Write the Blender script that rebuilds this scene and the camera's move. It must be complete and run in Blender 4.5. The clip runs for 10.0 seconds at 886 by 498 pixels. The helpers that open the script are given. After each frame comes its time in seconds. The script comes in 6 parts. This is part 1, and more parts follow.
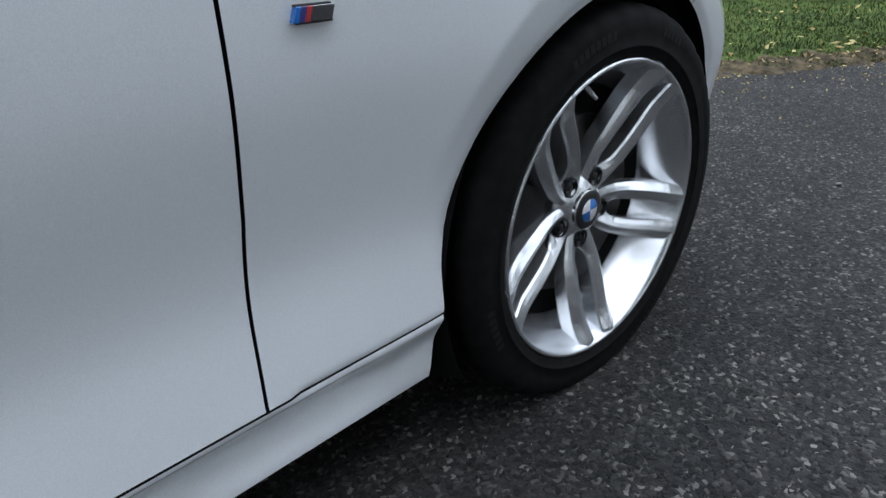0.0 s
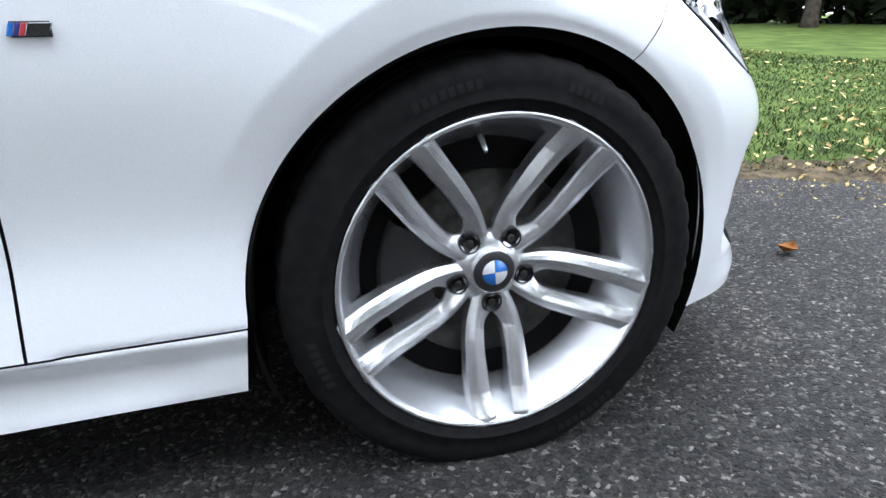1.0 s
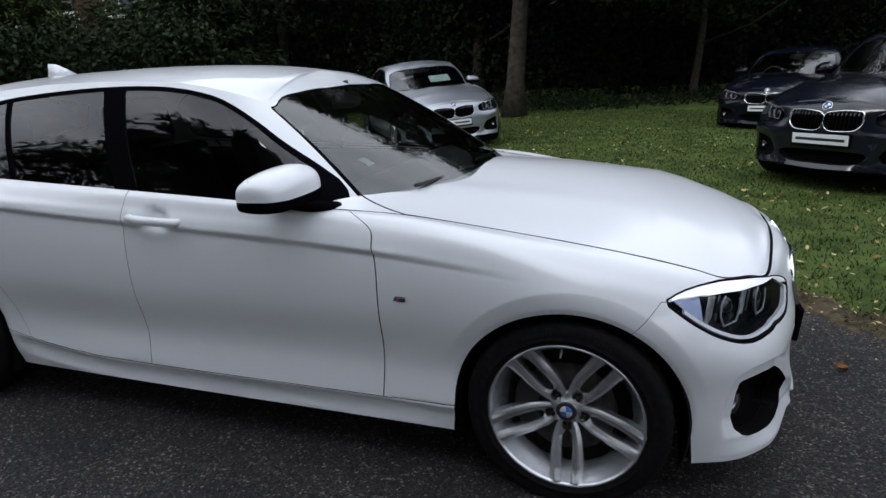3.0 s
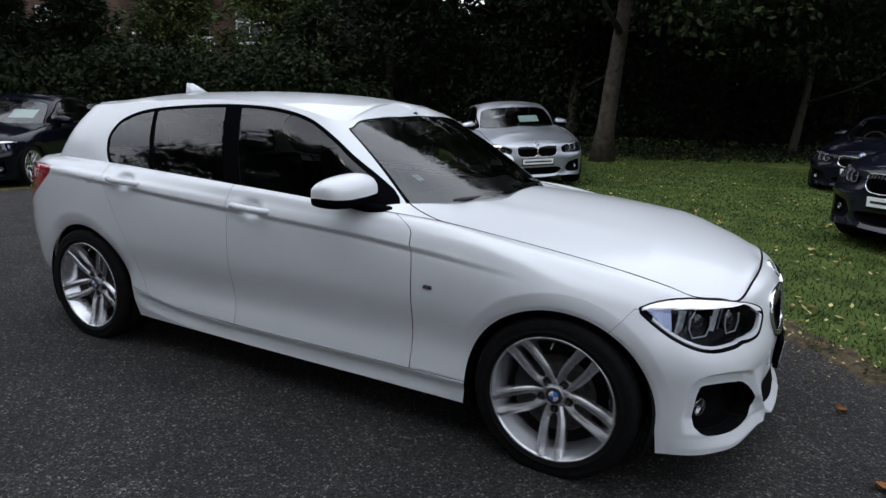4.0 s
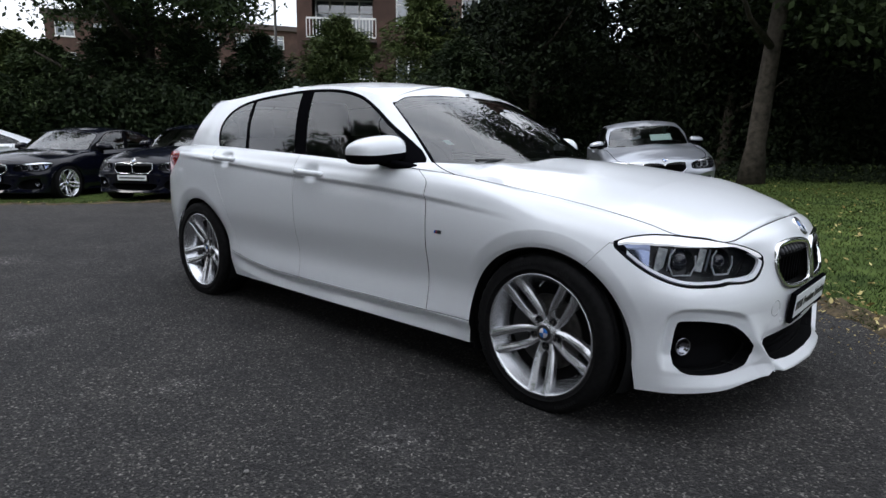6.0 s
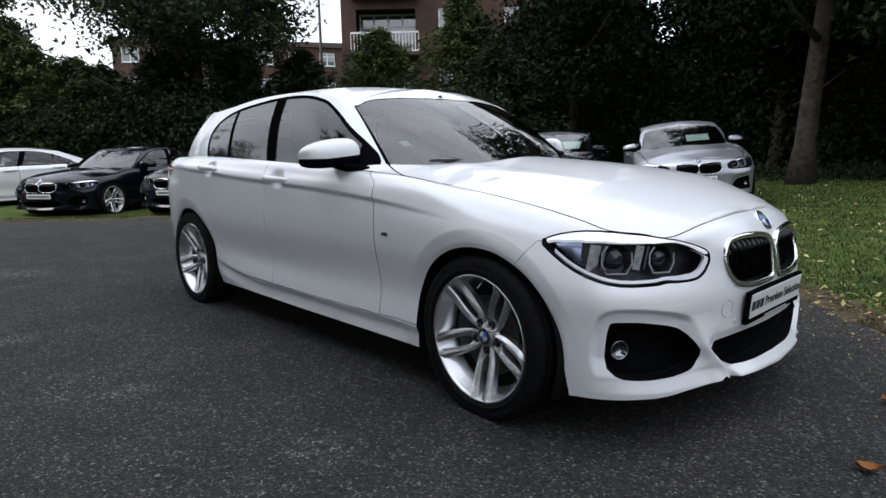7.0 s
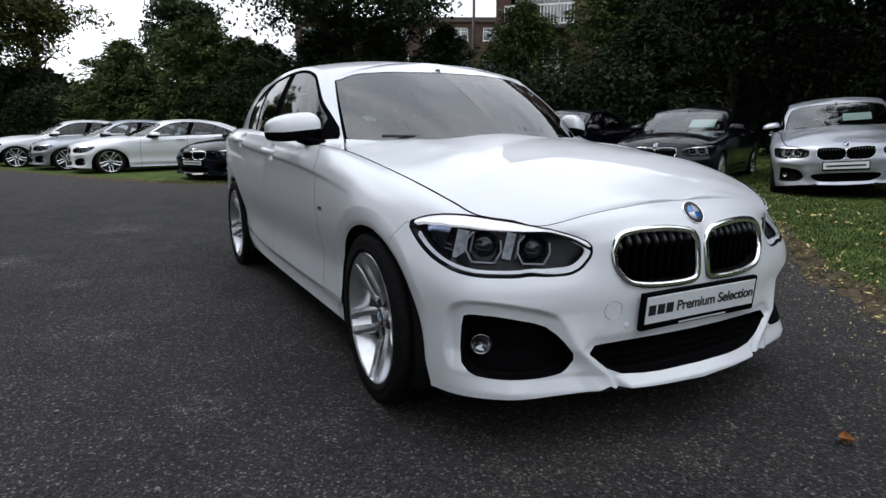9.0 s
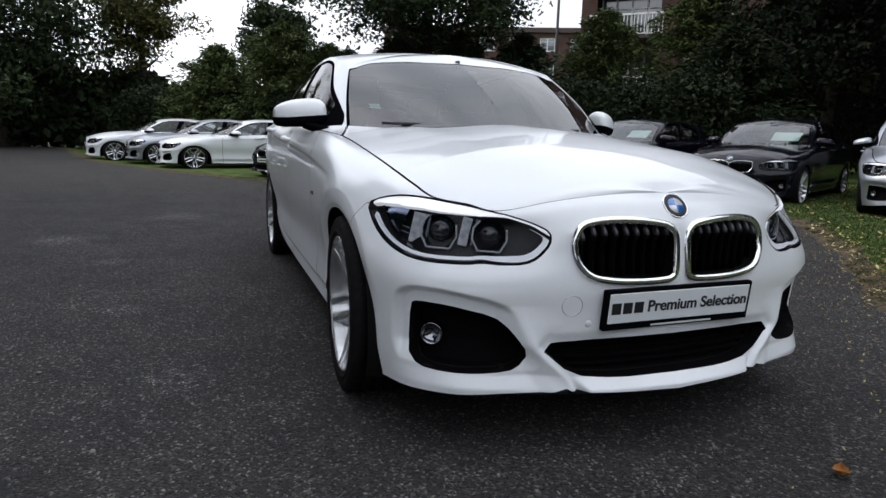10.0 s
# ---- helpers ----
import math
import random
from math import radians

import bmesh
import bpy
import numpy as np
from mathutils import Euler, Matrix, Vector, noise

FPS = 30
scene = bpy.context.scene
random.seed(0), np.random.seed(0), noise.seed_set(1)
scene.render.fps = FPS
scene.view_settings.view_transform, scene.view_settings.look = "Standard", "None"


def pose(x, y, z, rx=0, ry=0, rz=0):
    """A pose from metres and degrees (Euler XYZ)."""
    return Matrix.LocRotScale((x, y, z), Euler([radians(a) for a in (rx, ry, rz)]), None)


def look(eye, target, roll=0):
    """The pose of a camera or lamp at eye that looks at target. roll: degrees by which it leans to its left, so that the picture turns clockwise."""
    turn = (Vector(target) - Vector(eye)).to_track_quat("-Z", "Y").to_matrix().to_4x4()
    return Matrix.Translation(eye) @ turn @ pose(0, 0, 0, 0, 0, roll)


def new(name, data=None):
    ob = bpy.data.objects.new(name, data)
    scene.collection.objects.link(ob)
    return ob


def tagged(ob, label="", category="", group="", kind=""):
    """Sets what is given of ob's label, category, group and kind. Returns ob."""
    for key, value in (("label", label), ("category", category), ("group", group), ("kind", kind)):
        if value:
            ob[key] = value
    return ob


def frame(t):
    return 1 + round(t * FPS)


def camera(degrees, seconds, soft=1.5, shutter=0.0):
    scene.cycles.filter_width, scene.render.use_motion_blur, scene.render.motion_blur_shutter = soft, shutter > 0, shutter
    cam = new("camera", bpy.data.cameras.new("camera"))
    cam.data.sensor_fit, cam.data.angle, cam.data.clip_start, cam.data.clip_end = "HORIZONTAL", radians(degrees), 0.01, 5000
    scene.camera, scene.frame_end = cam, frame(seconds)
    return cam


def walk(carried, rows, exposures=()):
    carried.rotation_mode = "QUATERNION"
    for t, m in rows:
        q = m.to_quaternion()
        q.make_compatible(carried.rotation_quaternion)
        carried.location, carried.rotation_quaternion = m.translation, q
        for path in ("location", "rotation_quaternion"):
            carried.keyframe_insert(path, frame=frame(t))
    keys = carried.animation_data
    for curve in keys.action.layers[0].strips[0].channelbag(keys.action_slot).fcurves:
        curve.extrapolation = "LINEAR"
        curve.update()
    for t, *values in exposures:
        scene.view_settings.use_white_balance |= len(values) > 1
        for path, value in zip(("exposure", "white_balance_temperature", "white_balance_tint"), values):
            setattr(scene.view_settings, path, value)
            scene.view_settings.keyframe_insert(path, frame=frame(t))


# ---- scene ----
cam = camera(71.3, 10.0)
PATH = [
    (0, (-0.815, -1.326, 0.7025), (0.419, -0.033, -0.1955), -1.9),
    (0.5, (-0.58, -1.514, 0.6635), (0.326, 0.057, -0.1795), -1.1),
    (1, (-0.346, -1.609, 0.6585), (0.246, 0.168, -0.0435), -0.7),
    (1.5, (-0.138, -1.745, 0.7655), (-0.05, 0.142, 0.1085), -4.0),
    (2, (0.007, -1.967, 0.9925), (-0.264, -0.12, 0.2745), -2.0),
    (2.5, (0.102, -2.263, 1.1895), (-0.358, -0.41, 0.5955), -1.2),
    (3, (0.197, -2.557, 1.3495), (-0.418, -0.74, 0.7835), -2.1),
    (3.2, (0.265, -2.639, 1.3805), (-0.417, -0.842, 0.8285), -0.3),
    (4.3, (0.680, -3.032, 1.295), (-0.302, -1.330, 0.9310), 1.1),
    (4.5, (0.738, -3.088, 1.240), (-0.312, -1.414, 0.9290), 0.75),
    (5, (0.88, -3.079, 1.107), (-0.211, -1.450, 0.711), 0.7),
    (5.2, (0.953, -3.034, 1.086), (-0.196, -1.443, 0.7015), 0.4),
    (6.3, (1.347, -2.749, 1.0205), (0.0, -1.309, 0.6835), 1.1),
    (6.5, (1.397, -2.678, 1.0045), (0.026, -1.258, 0.6795), 1.2),
    (7, (1.542, -2.47, 0.9955), (0.1, -1.12, 0.6825), -1.1),
    (7.5, (1.735, -2.276, 1.0015), (0.187, -1.051, 0.6765), -0.8),
    (8, (1.93, -2.068, 1.0225), (0.347, -0.885, 0.7125), -0.1),
    (8.5, (1.989, -1.867, 0.9895), (0.347, -0.772, 0.6665), -0.0),
    (9, (2.049, -1.652, 0.9845), (0.318, -0.727, 0.6025), -0.2),
    (9.5, (2.134, -1.439, 0.9675), (0.308, -0.725, 0.5755), -0.3),
    (10, (2.139, -1.28, 0.8955), (0.298, -0.584, 0.5415), 1.5),
]
EXPOSURES = [(0.0, 1.35), (0.5, 2.15), (1.0, 2.5), (1.5, 2.62), (2.0, 1.78), (2.5, 0.7), (3.0, 0.6), (4.5, 0.66), (5.0, 0.8), (6.5, 0.9), (7.5, 0.7), (9.0, 0.66), (10.0, 0.6)]
EXPOSURES = [(t, stops, float(np.interp(t, [0, 1, 4.5, 8], [6000, 6120, 6230, 6350])), float(np.interp(t, [0, 2], [8, 12]))) for t, stops in EXPOSURES]  # lowered kelvin: a cool picture
walk(cam, [(t, look(eye, target, roll)) for t, eye, target, roll in PATH], EXPOSURES)

# ---- light ----
world = bpy.data.worlds.new("overcast_sky")
scene.world = world
world.use_nodes = True
wn, wl = world.node_tree.nodes, world.node_tree.links
wn.clear()
SUN_EL, SUN_AZ = 42.0, 205.0
sky = wn.new("ShaderNodeTexSky")
sky.sky_type = 'NISHITA'
sky.sun_disc = False
sky.sun_elevation = radians(SUN_EL)
sky.sun_rotation = radians(SUN_AZ)
sky.dust_density = 3.0
grey = wn.new("ShaderNodeHueSaturation")
grey.inputs["Saturation"].default_value = 0.45
wl.new(sky.outputs[0], grey.inputs["Color"])
coord = wn.new("ShaderNodeTexCoord")
stretch = wn.new("ShaderNodeMapping")
stretch.inputs["Scale"].default_value = (1.0, 1.0, 2.2)
wl.new(coord.outputs["Generated"], stretch.inputs["Vector"])
cloud = wn.new("ShaderNodeTexNoise")
cloud.inputs["Scale"].default_value = 2.6
cloud.inputs["Detail"].default_value = 6.0
wl.new(stretch.outputs[0], cloud.inputs["Vector"])
ramp = wn.new("ShaderNodeValToRGB")
ramp.color_ramp.elements[0].position, ramp.color_ramp.elements[1].position = 0.36, 0.68
ramp.color_ramp.elements[0].color = (6.0, 6.4, 7.0, 1)
ramp.color_ramp.elements[1].color = (10.0, 10.3, 10.7, 1)
wl.new(cloud.outputs["Fac"], ramp.inputs["Fac"])
split = wn.new("ShaderNodeSeparateXYZ")
wl.new(coord.outputs["Generated"], split.inputs[0])
rise = wn.new("ShaderNodeMapRange")
rise.inputs["From Min"].default_value, rise.inputs["From Max"].default_value = 0.0, 1.0
rise.inputs["To Min"].default_value, rise.inputs["To Max"].default_value = 0.95, 1.4
wl.new(split.outputs["Z"], rise.inputs["Value"])
dome = wn.new("ShaderNodeVectorMath")
dome.operation = 'SCALE'
wl.new(ramp.outputs["Color"], dome.inputs[0])
wl.new(rise.outputs["Result"], dome.inputs["Scale"])
blend = wn.new("ShaderNodeMix")
blend.data_type = 'RGBA'
blend.inputs["Factor"].default_value = 0.8
wl.new(grey.outputs[0], blend.inputs["A"])
wl.new(dome.outputs["Vector"], blend.inputs["B"])
glow = wn.new("ShaderNodeBackground")
glow.inputs["Strength"].default_value = 0.115
wl.new(blend.outputs["Result"], glow.inputs["Color"])
out = wn.new("ShaderNodeOutputWorld")
wl.new(glow.outputs[0], out.inputs["Surface"])

sun = new("sun", bpy.data.lights.new("sun", 'SUN'))
sun.data.energy = 0.8
sun.data.angle = radians(25)
sun.data.color = (1.0, 0.96, 0.9)
sa, se = radians(SUN_AZ), radians(SUN_EL)
sun.matrix_world = look((0, 0, 30), Vector((0, 0, 30)) - Vector((math.sin(sa) * math.cos(se), math.cos(sa) * math.cos(se), math.sin(se))))
scene.view_settings.exposure = 0.0

# ---- materials ----


def material(name, color, rough=0.5, metal=0.0, coat=0.0, spec=0.5):
    m = bpy.data.materials.new(name)
    m.use_nodes = True
    b = m.node_tree.nodes["Principled BSDF"]
    b.inputs["Base Color"].default_value = (*color, 1)
    b.inputs["Roughness"].default_value = rough
    b.inputs["Metallic"].default_value = metal
    b.inputs["Coat Weight"].default_value = coat
    b.inputs["Coat Roughness"].default_value = 0.02
    b.inputs["Coat IOR"].default_value = 1.6
    b.inputs["Specular IOR Level"].default_value = spec
    return m


def bsdf(m):
    return m.node_tree.nodes["Principled BSDF"]


def add_node(m, kind, **values):
    n = m.node_tree.nodes.new(kind)
    for k, v in values.items():
        n.inputs[k.replace("_", " ")].default_value = v
    return n


def link(m, a, b):
    m.node_tree.links.new(a, b)


def place(m):
    """Object-space coordinates in metres."""
    return add_node(m, "ShaderNodeTexCoord").outputs["Object"]


def grain(m, scale, low, high, detail=5.0, vector=None, socket="Base Color", span=(0.3, 0.7)):
    """Noise between two colours (or roughness greys) into a socket."""
    n = add_node(m, "ShaderNodeTexNoise", Scale=scale, Detail=detail)
    link(m, vector or place(m), n.inputs["Vector"])
    r = add_node(m, "ShaderNodeValToRGB")
    r.color_ramp.elements[0].position, r.color_ramp.elements[1].position = span
    r.color_ramp.elements[0].color, r.color_ramp.elements[1].color = (*low, 1), (*high, 1)
    link(m, n.outputs["Fac"], r.inputs["Fac"])
    if socket:
        link(m, r.outputs["Color"], bsdf(m).inputs[socket])
    return n, r


def bump(m, height, strength, distance):
    b = add_node(m, "ShaderNodeBump", Strength=strength, Distance=distance)
    link(m, height, b.inputs["Height"])
    link(m, b.outputs["Normal"], bsdf(m).inputs["Normal"])
    return b


def paint(name, color, metal, rough, coat=0.7):
    m = material(name, color, rough, metal, coat)
    lo = tuple(c * 0.93 for c in color)
    grain(m, 900.0, lo, tuple(min(1, c * 1.05) for c in color), 2.0)
    n = add_node(m, "ShaderNodeTexNoise", Scale=1.1, Detail=4.0)
    link(m, place(m), n.inputs["Vector"])
    r = add_node(m, "ShaderNodeMapRange")
    r.inputs["To Min"].default_value, r.inputs["To Max"].default_value = rough * 0.8, rough * 1.3
    link(m, n.outputs["Fac"], r.inputs["Value"])
    link(m, r.outputs["Result"], bsdf(m).inputs["Roughness"])
    return m


def tinted_glass(name, tint, ior=1.5):
    m = bpy.data.materials.new(name)
    m.use_nodes = True
    nt = m.node_tree
    nt.nodes.clear()
    o = nt.nodes.new("ShaderNodeOutputMaterial")
    mix = nt.nodes.new("ShaderNodeMixShader")
    fr = nt.nodes.new("ShaderNodeFresnel")
    fr.inputs["IOR"].default_value = ior
    tr = nt.nodes.new("ShaderNodeBsdfTransparent")
    tr.inputs["Color"].default_value = (*tint, 1)
    gl = nt.nodes.new("ShaderNodeBsdfGlossy")
    gl.inputs["Roughness"].default_value = 0.015
    nt.links.new(fr.outputs[0], mix.inputs[0])
    nt.links.new(tr.outputs[0], mix.inputs[1])
    nt.links.new(gl.outputs[0], mix.inputs[2])
    nt.links.new(mix.outputs[0], o.inputs["Surface"])
    return m


M = {}
M["white"] = paint("pearl_white_paint", (0.815, 0.836, 0.858), 0.0, 0.3, 0.75)
M["silver"] = paint("silver_paint", (0.36, 0.38, 0.42), 0.75, 0.38)
M["black"] = paint("black_paint", (0.003, 0.0035, 0.008), 0.0, 0.12, 0.2)
bsdf(M["black"]).inputs["Specular IOR Level"].default_value = 0.22
M["navy"] = paint("dark_grey_paint", (0.005, 0.006, 0.012), 0.0, 0.15, 0.3)
M["glass"] = tinted_glass("car_glass", (0.66, 0.71, 0.70), 1.62)
M["screen"] = tinted_glass("windscreen_glass", (0.70, 0.75, 0.73), 2.1)
M["lens"] = tinted_glass("lamp_lens", (0.94, 0.95, 0.97), 1.12)
M["trim"] = material("satin_black_trim", (0.004, 0.004, 0.005), 0.6, 0.0, 0.0, 0.0)
M["slat"] = material("grille_slat_black", (0.002, 0.002, 0.0025), 0.5, 0.0, 0.0, 0.04)
# paler than the slats: sky light on their bent tops put into colour
M["lit_slat_tip"] = material("sky_lit_slat_tip", (0.035, 0.035, 0.04), 0.3, 0.0, 0.0, 0.5)
M["plastic"] = material("black_plastic", (0.012, 0.012, 0.013), 0.55)
grain(M["plastic"], 300.0, (0.009, 0.009, 0.01), (0.018, 0.018, 0.019))
M["inlet"] = material("matt_black_mesh", (0.0025, 0.0025, 0.003), 0.8, spec=0.06)
M["lining"] = material("dark_underbody", (0.006, 0.006, 0.006), 0.9, spec=0.1)
M["chrome"] = material("chrome", (0.9, 0.91, 0.92), 0.14, 1.0)
M["alloy"] = material("silver_alloy", (0.68, 0.69, 0.71), 0.26, 0.90)
grain(M["alloy"], 14.0, (0.25, 0.25, 0.25), (0.27, 0.27, 0.27), 2.0, socket="Roughness")
M["alloy_dull"] = material("brake_metal", (0.10, 0.095, 0.09), 0.45, 0.8)
grain(M["alloy_dull"], 40.0, (0.022, 0.021, 0.020), (0.065, 0.062, 0.057))
M["rubber"] = material("tyre_rubber", (0.016, 0.016, 0.017), 0.8, spec=0.12)
grain(M["rubber"], 55.0, (0.0035, 0.0035, 0.004), (0.0095, 0.009, 0.009), 6.0)
M["rubber_mark"] = material("raised_rubber", (0.0075, 0.0075, 0.008), 0.7, spec=0.2)
M["red"] = material("tail_lamp_red", (0.45, 0.012, 0.02), 0.12, 0.0, 1.0)
M["blue"] = material("badge_blue", (0.02, 0.16, 0.55), 0.25, 0.0, 1.0)
M["badge_white"] = material("badge_white", (0.75, 0.77, 0.8), 0.3, 0.2, 1.0)
M["mark_red"] = material("badge_red", (0.45, 0.03, 0.04), 0.3, 0.0, 1.0)
M["mark_violet"] = material("badge_dark_blue", (0.03, 0.03, 0.2), 0.3, 0.0, 1.0)
M["plate"] = material("plate_white", (0.74, 0.77, 0.79), 0.35)
M["ink"] = material("printed_black", (0.012, 0.012, 0.014), 0.5)
M["paper"] = material("paper_sheet", (0.58, 0.76, 0.76), 0.7)
M["cabin"] = material("charcoal_trim", (0.022, 0.022, 0.024), 0.75)
grain(M["cabin"], 220.0, (0.005, 0.005, 0.0055), (0.011, 0.011, 0.012))
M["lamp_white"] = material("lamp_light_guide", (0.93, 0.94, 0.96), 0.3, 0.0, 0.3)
# slight glow added so the strip shows whiter than the paint
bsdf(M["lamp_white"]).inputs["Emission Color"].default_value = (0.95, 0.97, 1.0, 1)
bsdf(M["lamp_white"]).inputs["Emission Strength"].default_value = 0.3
M["lamp_ring"] = material("lamp_ring_white", (0.34, 0.355, 0.38), 0.3, 0.0, 0.3)
M["lamp_block"] = material("lamp_reflector_block", (0.85, 0.87, 0.90), 0.25, 0.6)
grain(M["lamp_block"], 55.0, (0.45, 0.48, 0.54), (0.92, 0.94, 0.97))
M["lamp_panel"] = material("lamp_reflector", (0.20, 0.23, 0.32), 0.16, 1.0)
M["lamp_facet"] = material("lamp_inner_trim", (0.24, 0.26, 0.31), 0.25, 0.5)
M["lamp_bezel_white"] = material("lamp_bezel_bright", (0.90, 0.91, 0.93), 0.3, 0.0, 0.3)
M["lamp_dark"] = material("lamp_bezel", (0.008, 0.0085, 0.01), 0.25, 0.0, spec=0.2)
M["badge_metal"] = material("badge_dark_chrome", (0.30, 0.30, 0.32), 0.12, 1.0)
M["projector"] = material("projector_glass", (0.006, 0.007, 0.012), 0.10, 0.0, 0.2)
M["mirror"] = material("mirror_glass", (0.85, 0.87, 0.88), 0.02, 1.0)


def make_asphalt():
    m = material("worn_asphalt", (0.05, 0.05, 0.052), 0.85, spec=0.35)
    p = place(m)
    wob = add_node(m, "ShaderNodeTexNoise", Scale=60.0, Detail=3.0)
    link(m, p, wob.inputs["Vector"])
    drift = add_node(m, "ShaderNodeVectorMath")
    drift.operation = 'MULTIPLY_ADD'
    drift.inputs[1].default_value = (0.02, 0.02, 0.02)
    link(m, wob.outputs["Color"], drift.inputs[0])
    link(m, p, drift.inputs[2])
    v = add_node(m, "ShaderNodeTexVoronoi", Scale=140.0)
    link(m, drift.outputs[0], v.inputs["Vector"])
    sep = add_node(m, "ShaderNodeSeparateColor")
    link(m, v.outputs["Color"], sep.inputs["Color"])
    chip = add_node(m, "ShaderNodeValToRGB")
    chip.color_ramp.interpolation = 'LINEAR'
    e = chip.color_ramp.elements
    e[0].position, e[0].color = 0.0, (0.006, 0.006, 0.006, 1)
    e[1].position, e[1].color = 1.0, (0.20, 0.196, 0.188, 1)
    k = e.new(0.78)
    k.color = (0.034, 0.0335, 0.0335, 1)
    k = e.new(0.94)
    k.color = (0.084, 0.082, 0.078, 1)
    link(m, sep.outputs["Red"], chip.inputs["Fac"])
    wide = add_node(m, "ShaderNodeTexNoise", Scale=1.7, Detail=9.0, Roughness=0.72)
    link(m, p, wide.inputs["Vector"])
    stain = add_node(m, "ShaderNodeValToRGB")
    stain.color_ramp.elements[0].position, stain.color_ramp.elements[1].position = 0.35, 0.72
    stain.color_ramp.elements[0].color = (0.62, 0.60, 0.60, 1)
    stain.color_ramp.elements[1].color = (1.45, 1.38, 1.30, 1)
    link(m, wide.outputs["Fac"], stain.inputs["Fac"])
    mul = add_node(m, "ShaderNodeMix")
    mul.data_type, mul.blend_type = 'RGBA', 'MULTIPLY'
    mul.inputs["Factor"].default_value = 1.0
    link(m, chip.outputs["Color"], mul.inputs["A"])
    link(m, stain.outputs["Color"], mul.inputs["B"])
    scuff = add_node(m, "ShaderNodeTexNoise", Scale=2.6, Detail=8.0, Roughness=0.6)
    link(m, p, scuff.inputs["Vector"])
    pale = add_node(m, "ShaderNodeMapRange")
    pale.inputs["From Min"].default_value, pale.inputs["From Max"].default_value = 0.62, 0.75
    pale.inputs["To Min"].default_value, pale.inputs["To Max"].default_value = 1.0, 1.9
    link(m, scuff.outputs["Fac"], pale.inputs["Value"])
    spots = None
    for cx, cy, rad in ((-1.24, -1.71, 0.13), (-0.20, -1.42, 0.17), (-2.55, -1.95, 0.16), (0.55, -1.95, 0.12), (-5.0, -1.6, 0.45), (-3.6, -2.4, 0.35), (1.05, -1.15, 0.10)):
        far = add_node(m, "ShaderNodeVectorMath")
        far.operation = 'DISTANCE'
        far.inputs[1].default_value = (cx, cy, 0.0)
        link(m, p, far.inputs[0])
        near = add_node(m, "ShaderNodeMapRange")
        near.inputs["From Min"].default_value, near.inputs["From Max"].default_value = rad, rad * 0.2
        near.inputs["To Min"].default_value, near.inputs["To Max"].default_value = 0.0, 1.0
        link(m, far.outputs["Value"], near.inputs["Value"])
        if spots is None:
            spots = near.outputs["Result"]
        else:
            both_ = add_node(m, "ShaderNodeMath")
            both_.operation = 'ADD'
            link(m, spots, both_.inputs[0])
            link(m, near.outputs["Result"], both_.inputs[1])
            spots = both_.outputs[0]
    ragged = add_node(m, "ShaderNodeTexNoise", Scale=17.0, Detail=6.0, Roughness=0.7)
    link(m, p, ragged.inputs["Vector"])
    torn = add_node(m, "ShaderNodeMapRange")
    torn.inputs["From Min"].default_value, torn.inputs["From Max"].default_value = 0.42, 0.66
    torn.inputs["To Min"].default_value, torn.inputs["To Max"].default_value = 0.0, 3.0
    link(m, ragged.outputs["Fac"], torn.inputs["Value"])
    rubbed = add_node(m, "ShaderNodeMath")
    rubbed.operation = 'MULTIPLY_ADD'
    link(m, spots, rubbed.inputs[0])
    link(m, torn.outputs["Result"], rubbed.inputs[1])
    link(m, pale.outputs["Result"], rubbed.inputs[2])
    worn = add_node(m, "ShaderNodeVectorMath")
    worn.operation = 'SCALE'
    link(m, mul.outputs["Result"], worn.inputs[0])
    link(m, rubbed.outputs[0], worn.inputs["Scale"])
    link(m, worn.outputs["Vector"], bsdf(m).inputs["Base Color"])
    inv = add_node(m, "ShaderNodeMath")
    inv.operation = 'MULTIPLY_ADD'
    inv.inputs[1].default_value, inv.inputs[2].default_value = -1.0, 1.0
    link(m, v.outputs["Distance"], inv.inputs[0])
    add = add_node(m, "ShaderNodeMath")
    add.operation = 'MULTIPLY'
    link(m, inv.outputs[0], add.inputs[0])
    link(m, sep.outputs["Green"], add.inputs[1])
    bump(m, add.outputs[0], 1.0, 0.010)
    return m


M["asphalt"] = make_asphalt()


def make_leaf(name, dark, light, rough=0.55):
    m = material(name, light, rough, spec=0.12)
    g = add_node(m, "ShaderNodeNewGeometry")
    r = add_node(m, "ShaderNodeValToRGB")
    r.color_ramp.elements[0].color, r.color_ramp.elements[1].color = (*dark, 1), (*light, 1)
    link(m, g.outputs["Random Per Island"], r.inputs["Fac"])
    link(m, r.outputs["Color"], bsdf(m).inputs["Base Color"])
    return m


M["leaf"] = make_leaf("broad_leaves", (0.012, 0.022, 0.009), (0.045, 0.068, 0.024))
# the woods' shade is put into this near-black leaf colour
M["shade_leaf"] = make_leaf("shaded_woodland_leaves", (0.003, 0.006, 0.003), (0.013, 0.020, 0.008), 0.8)
# broad leaves in a darker copy, shade at the lawn's back as colour
M["shade_broad_leaf"] = make_leaf("shade_dimmed_broad_leaves", (0.007, 0.013, 0.005), (0.028, 0.043, 0.015), 0.7)
M["leaf_yellow"] = make_leaf("turning_leaves", (0.03, 0.045, 0.014), (0.13, 0.122, 0.036))
M["needle"] = make_leaf("evergreen_sprays", (0.006, 0.012, 0.005), (0.024, 0.037, 0.014), 0.7)
M["green_spray"] = make_leaf("mid_green_sprays", (0.014, 0.026, 0.009), (0.050, 0.072, 0.026), 0.7)
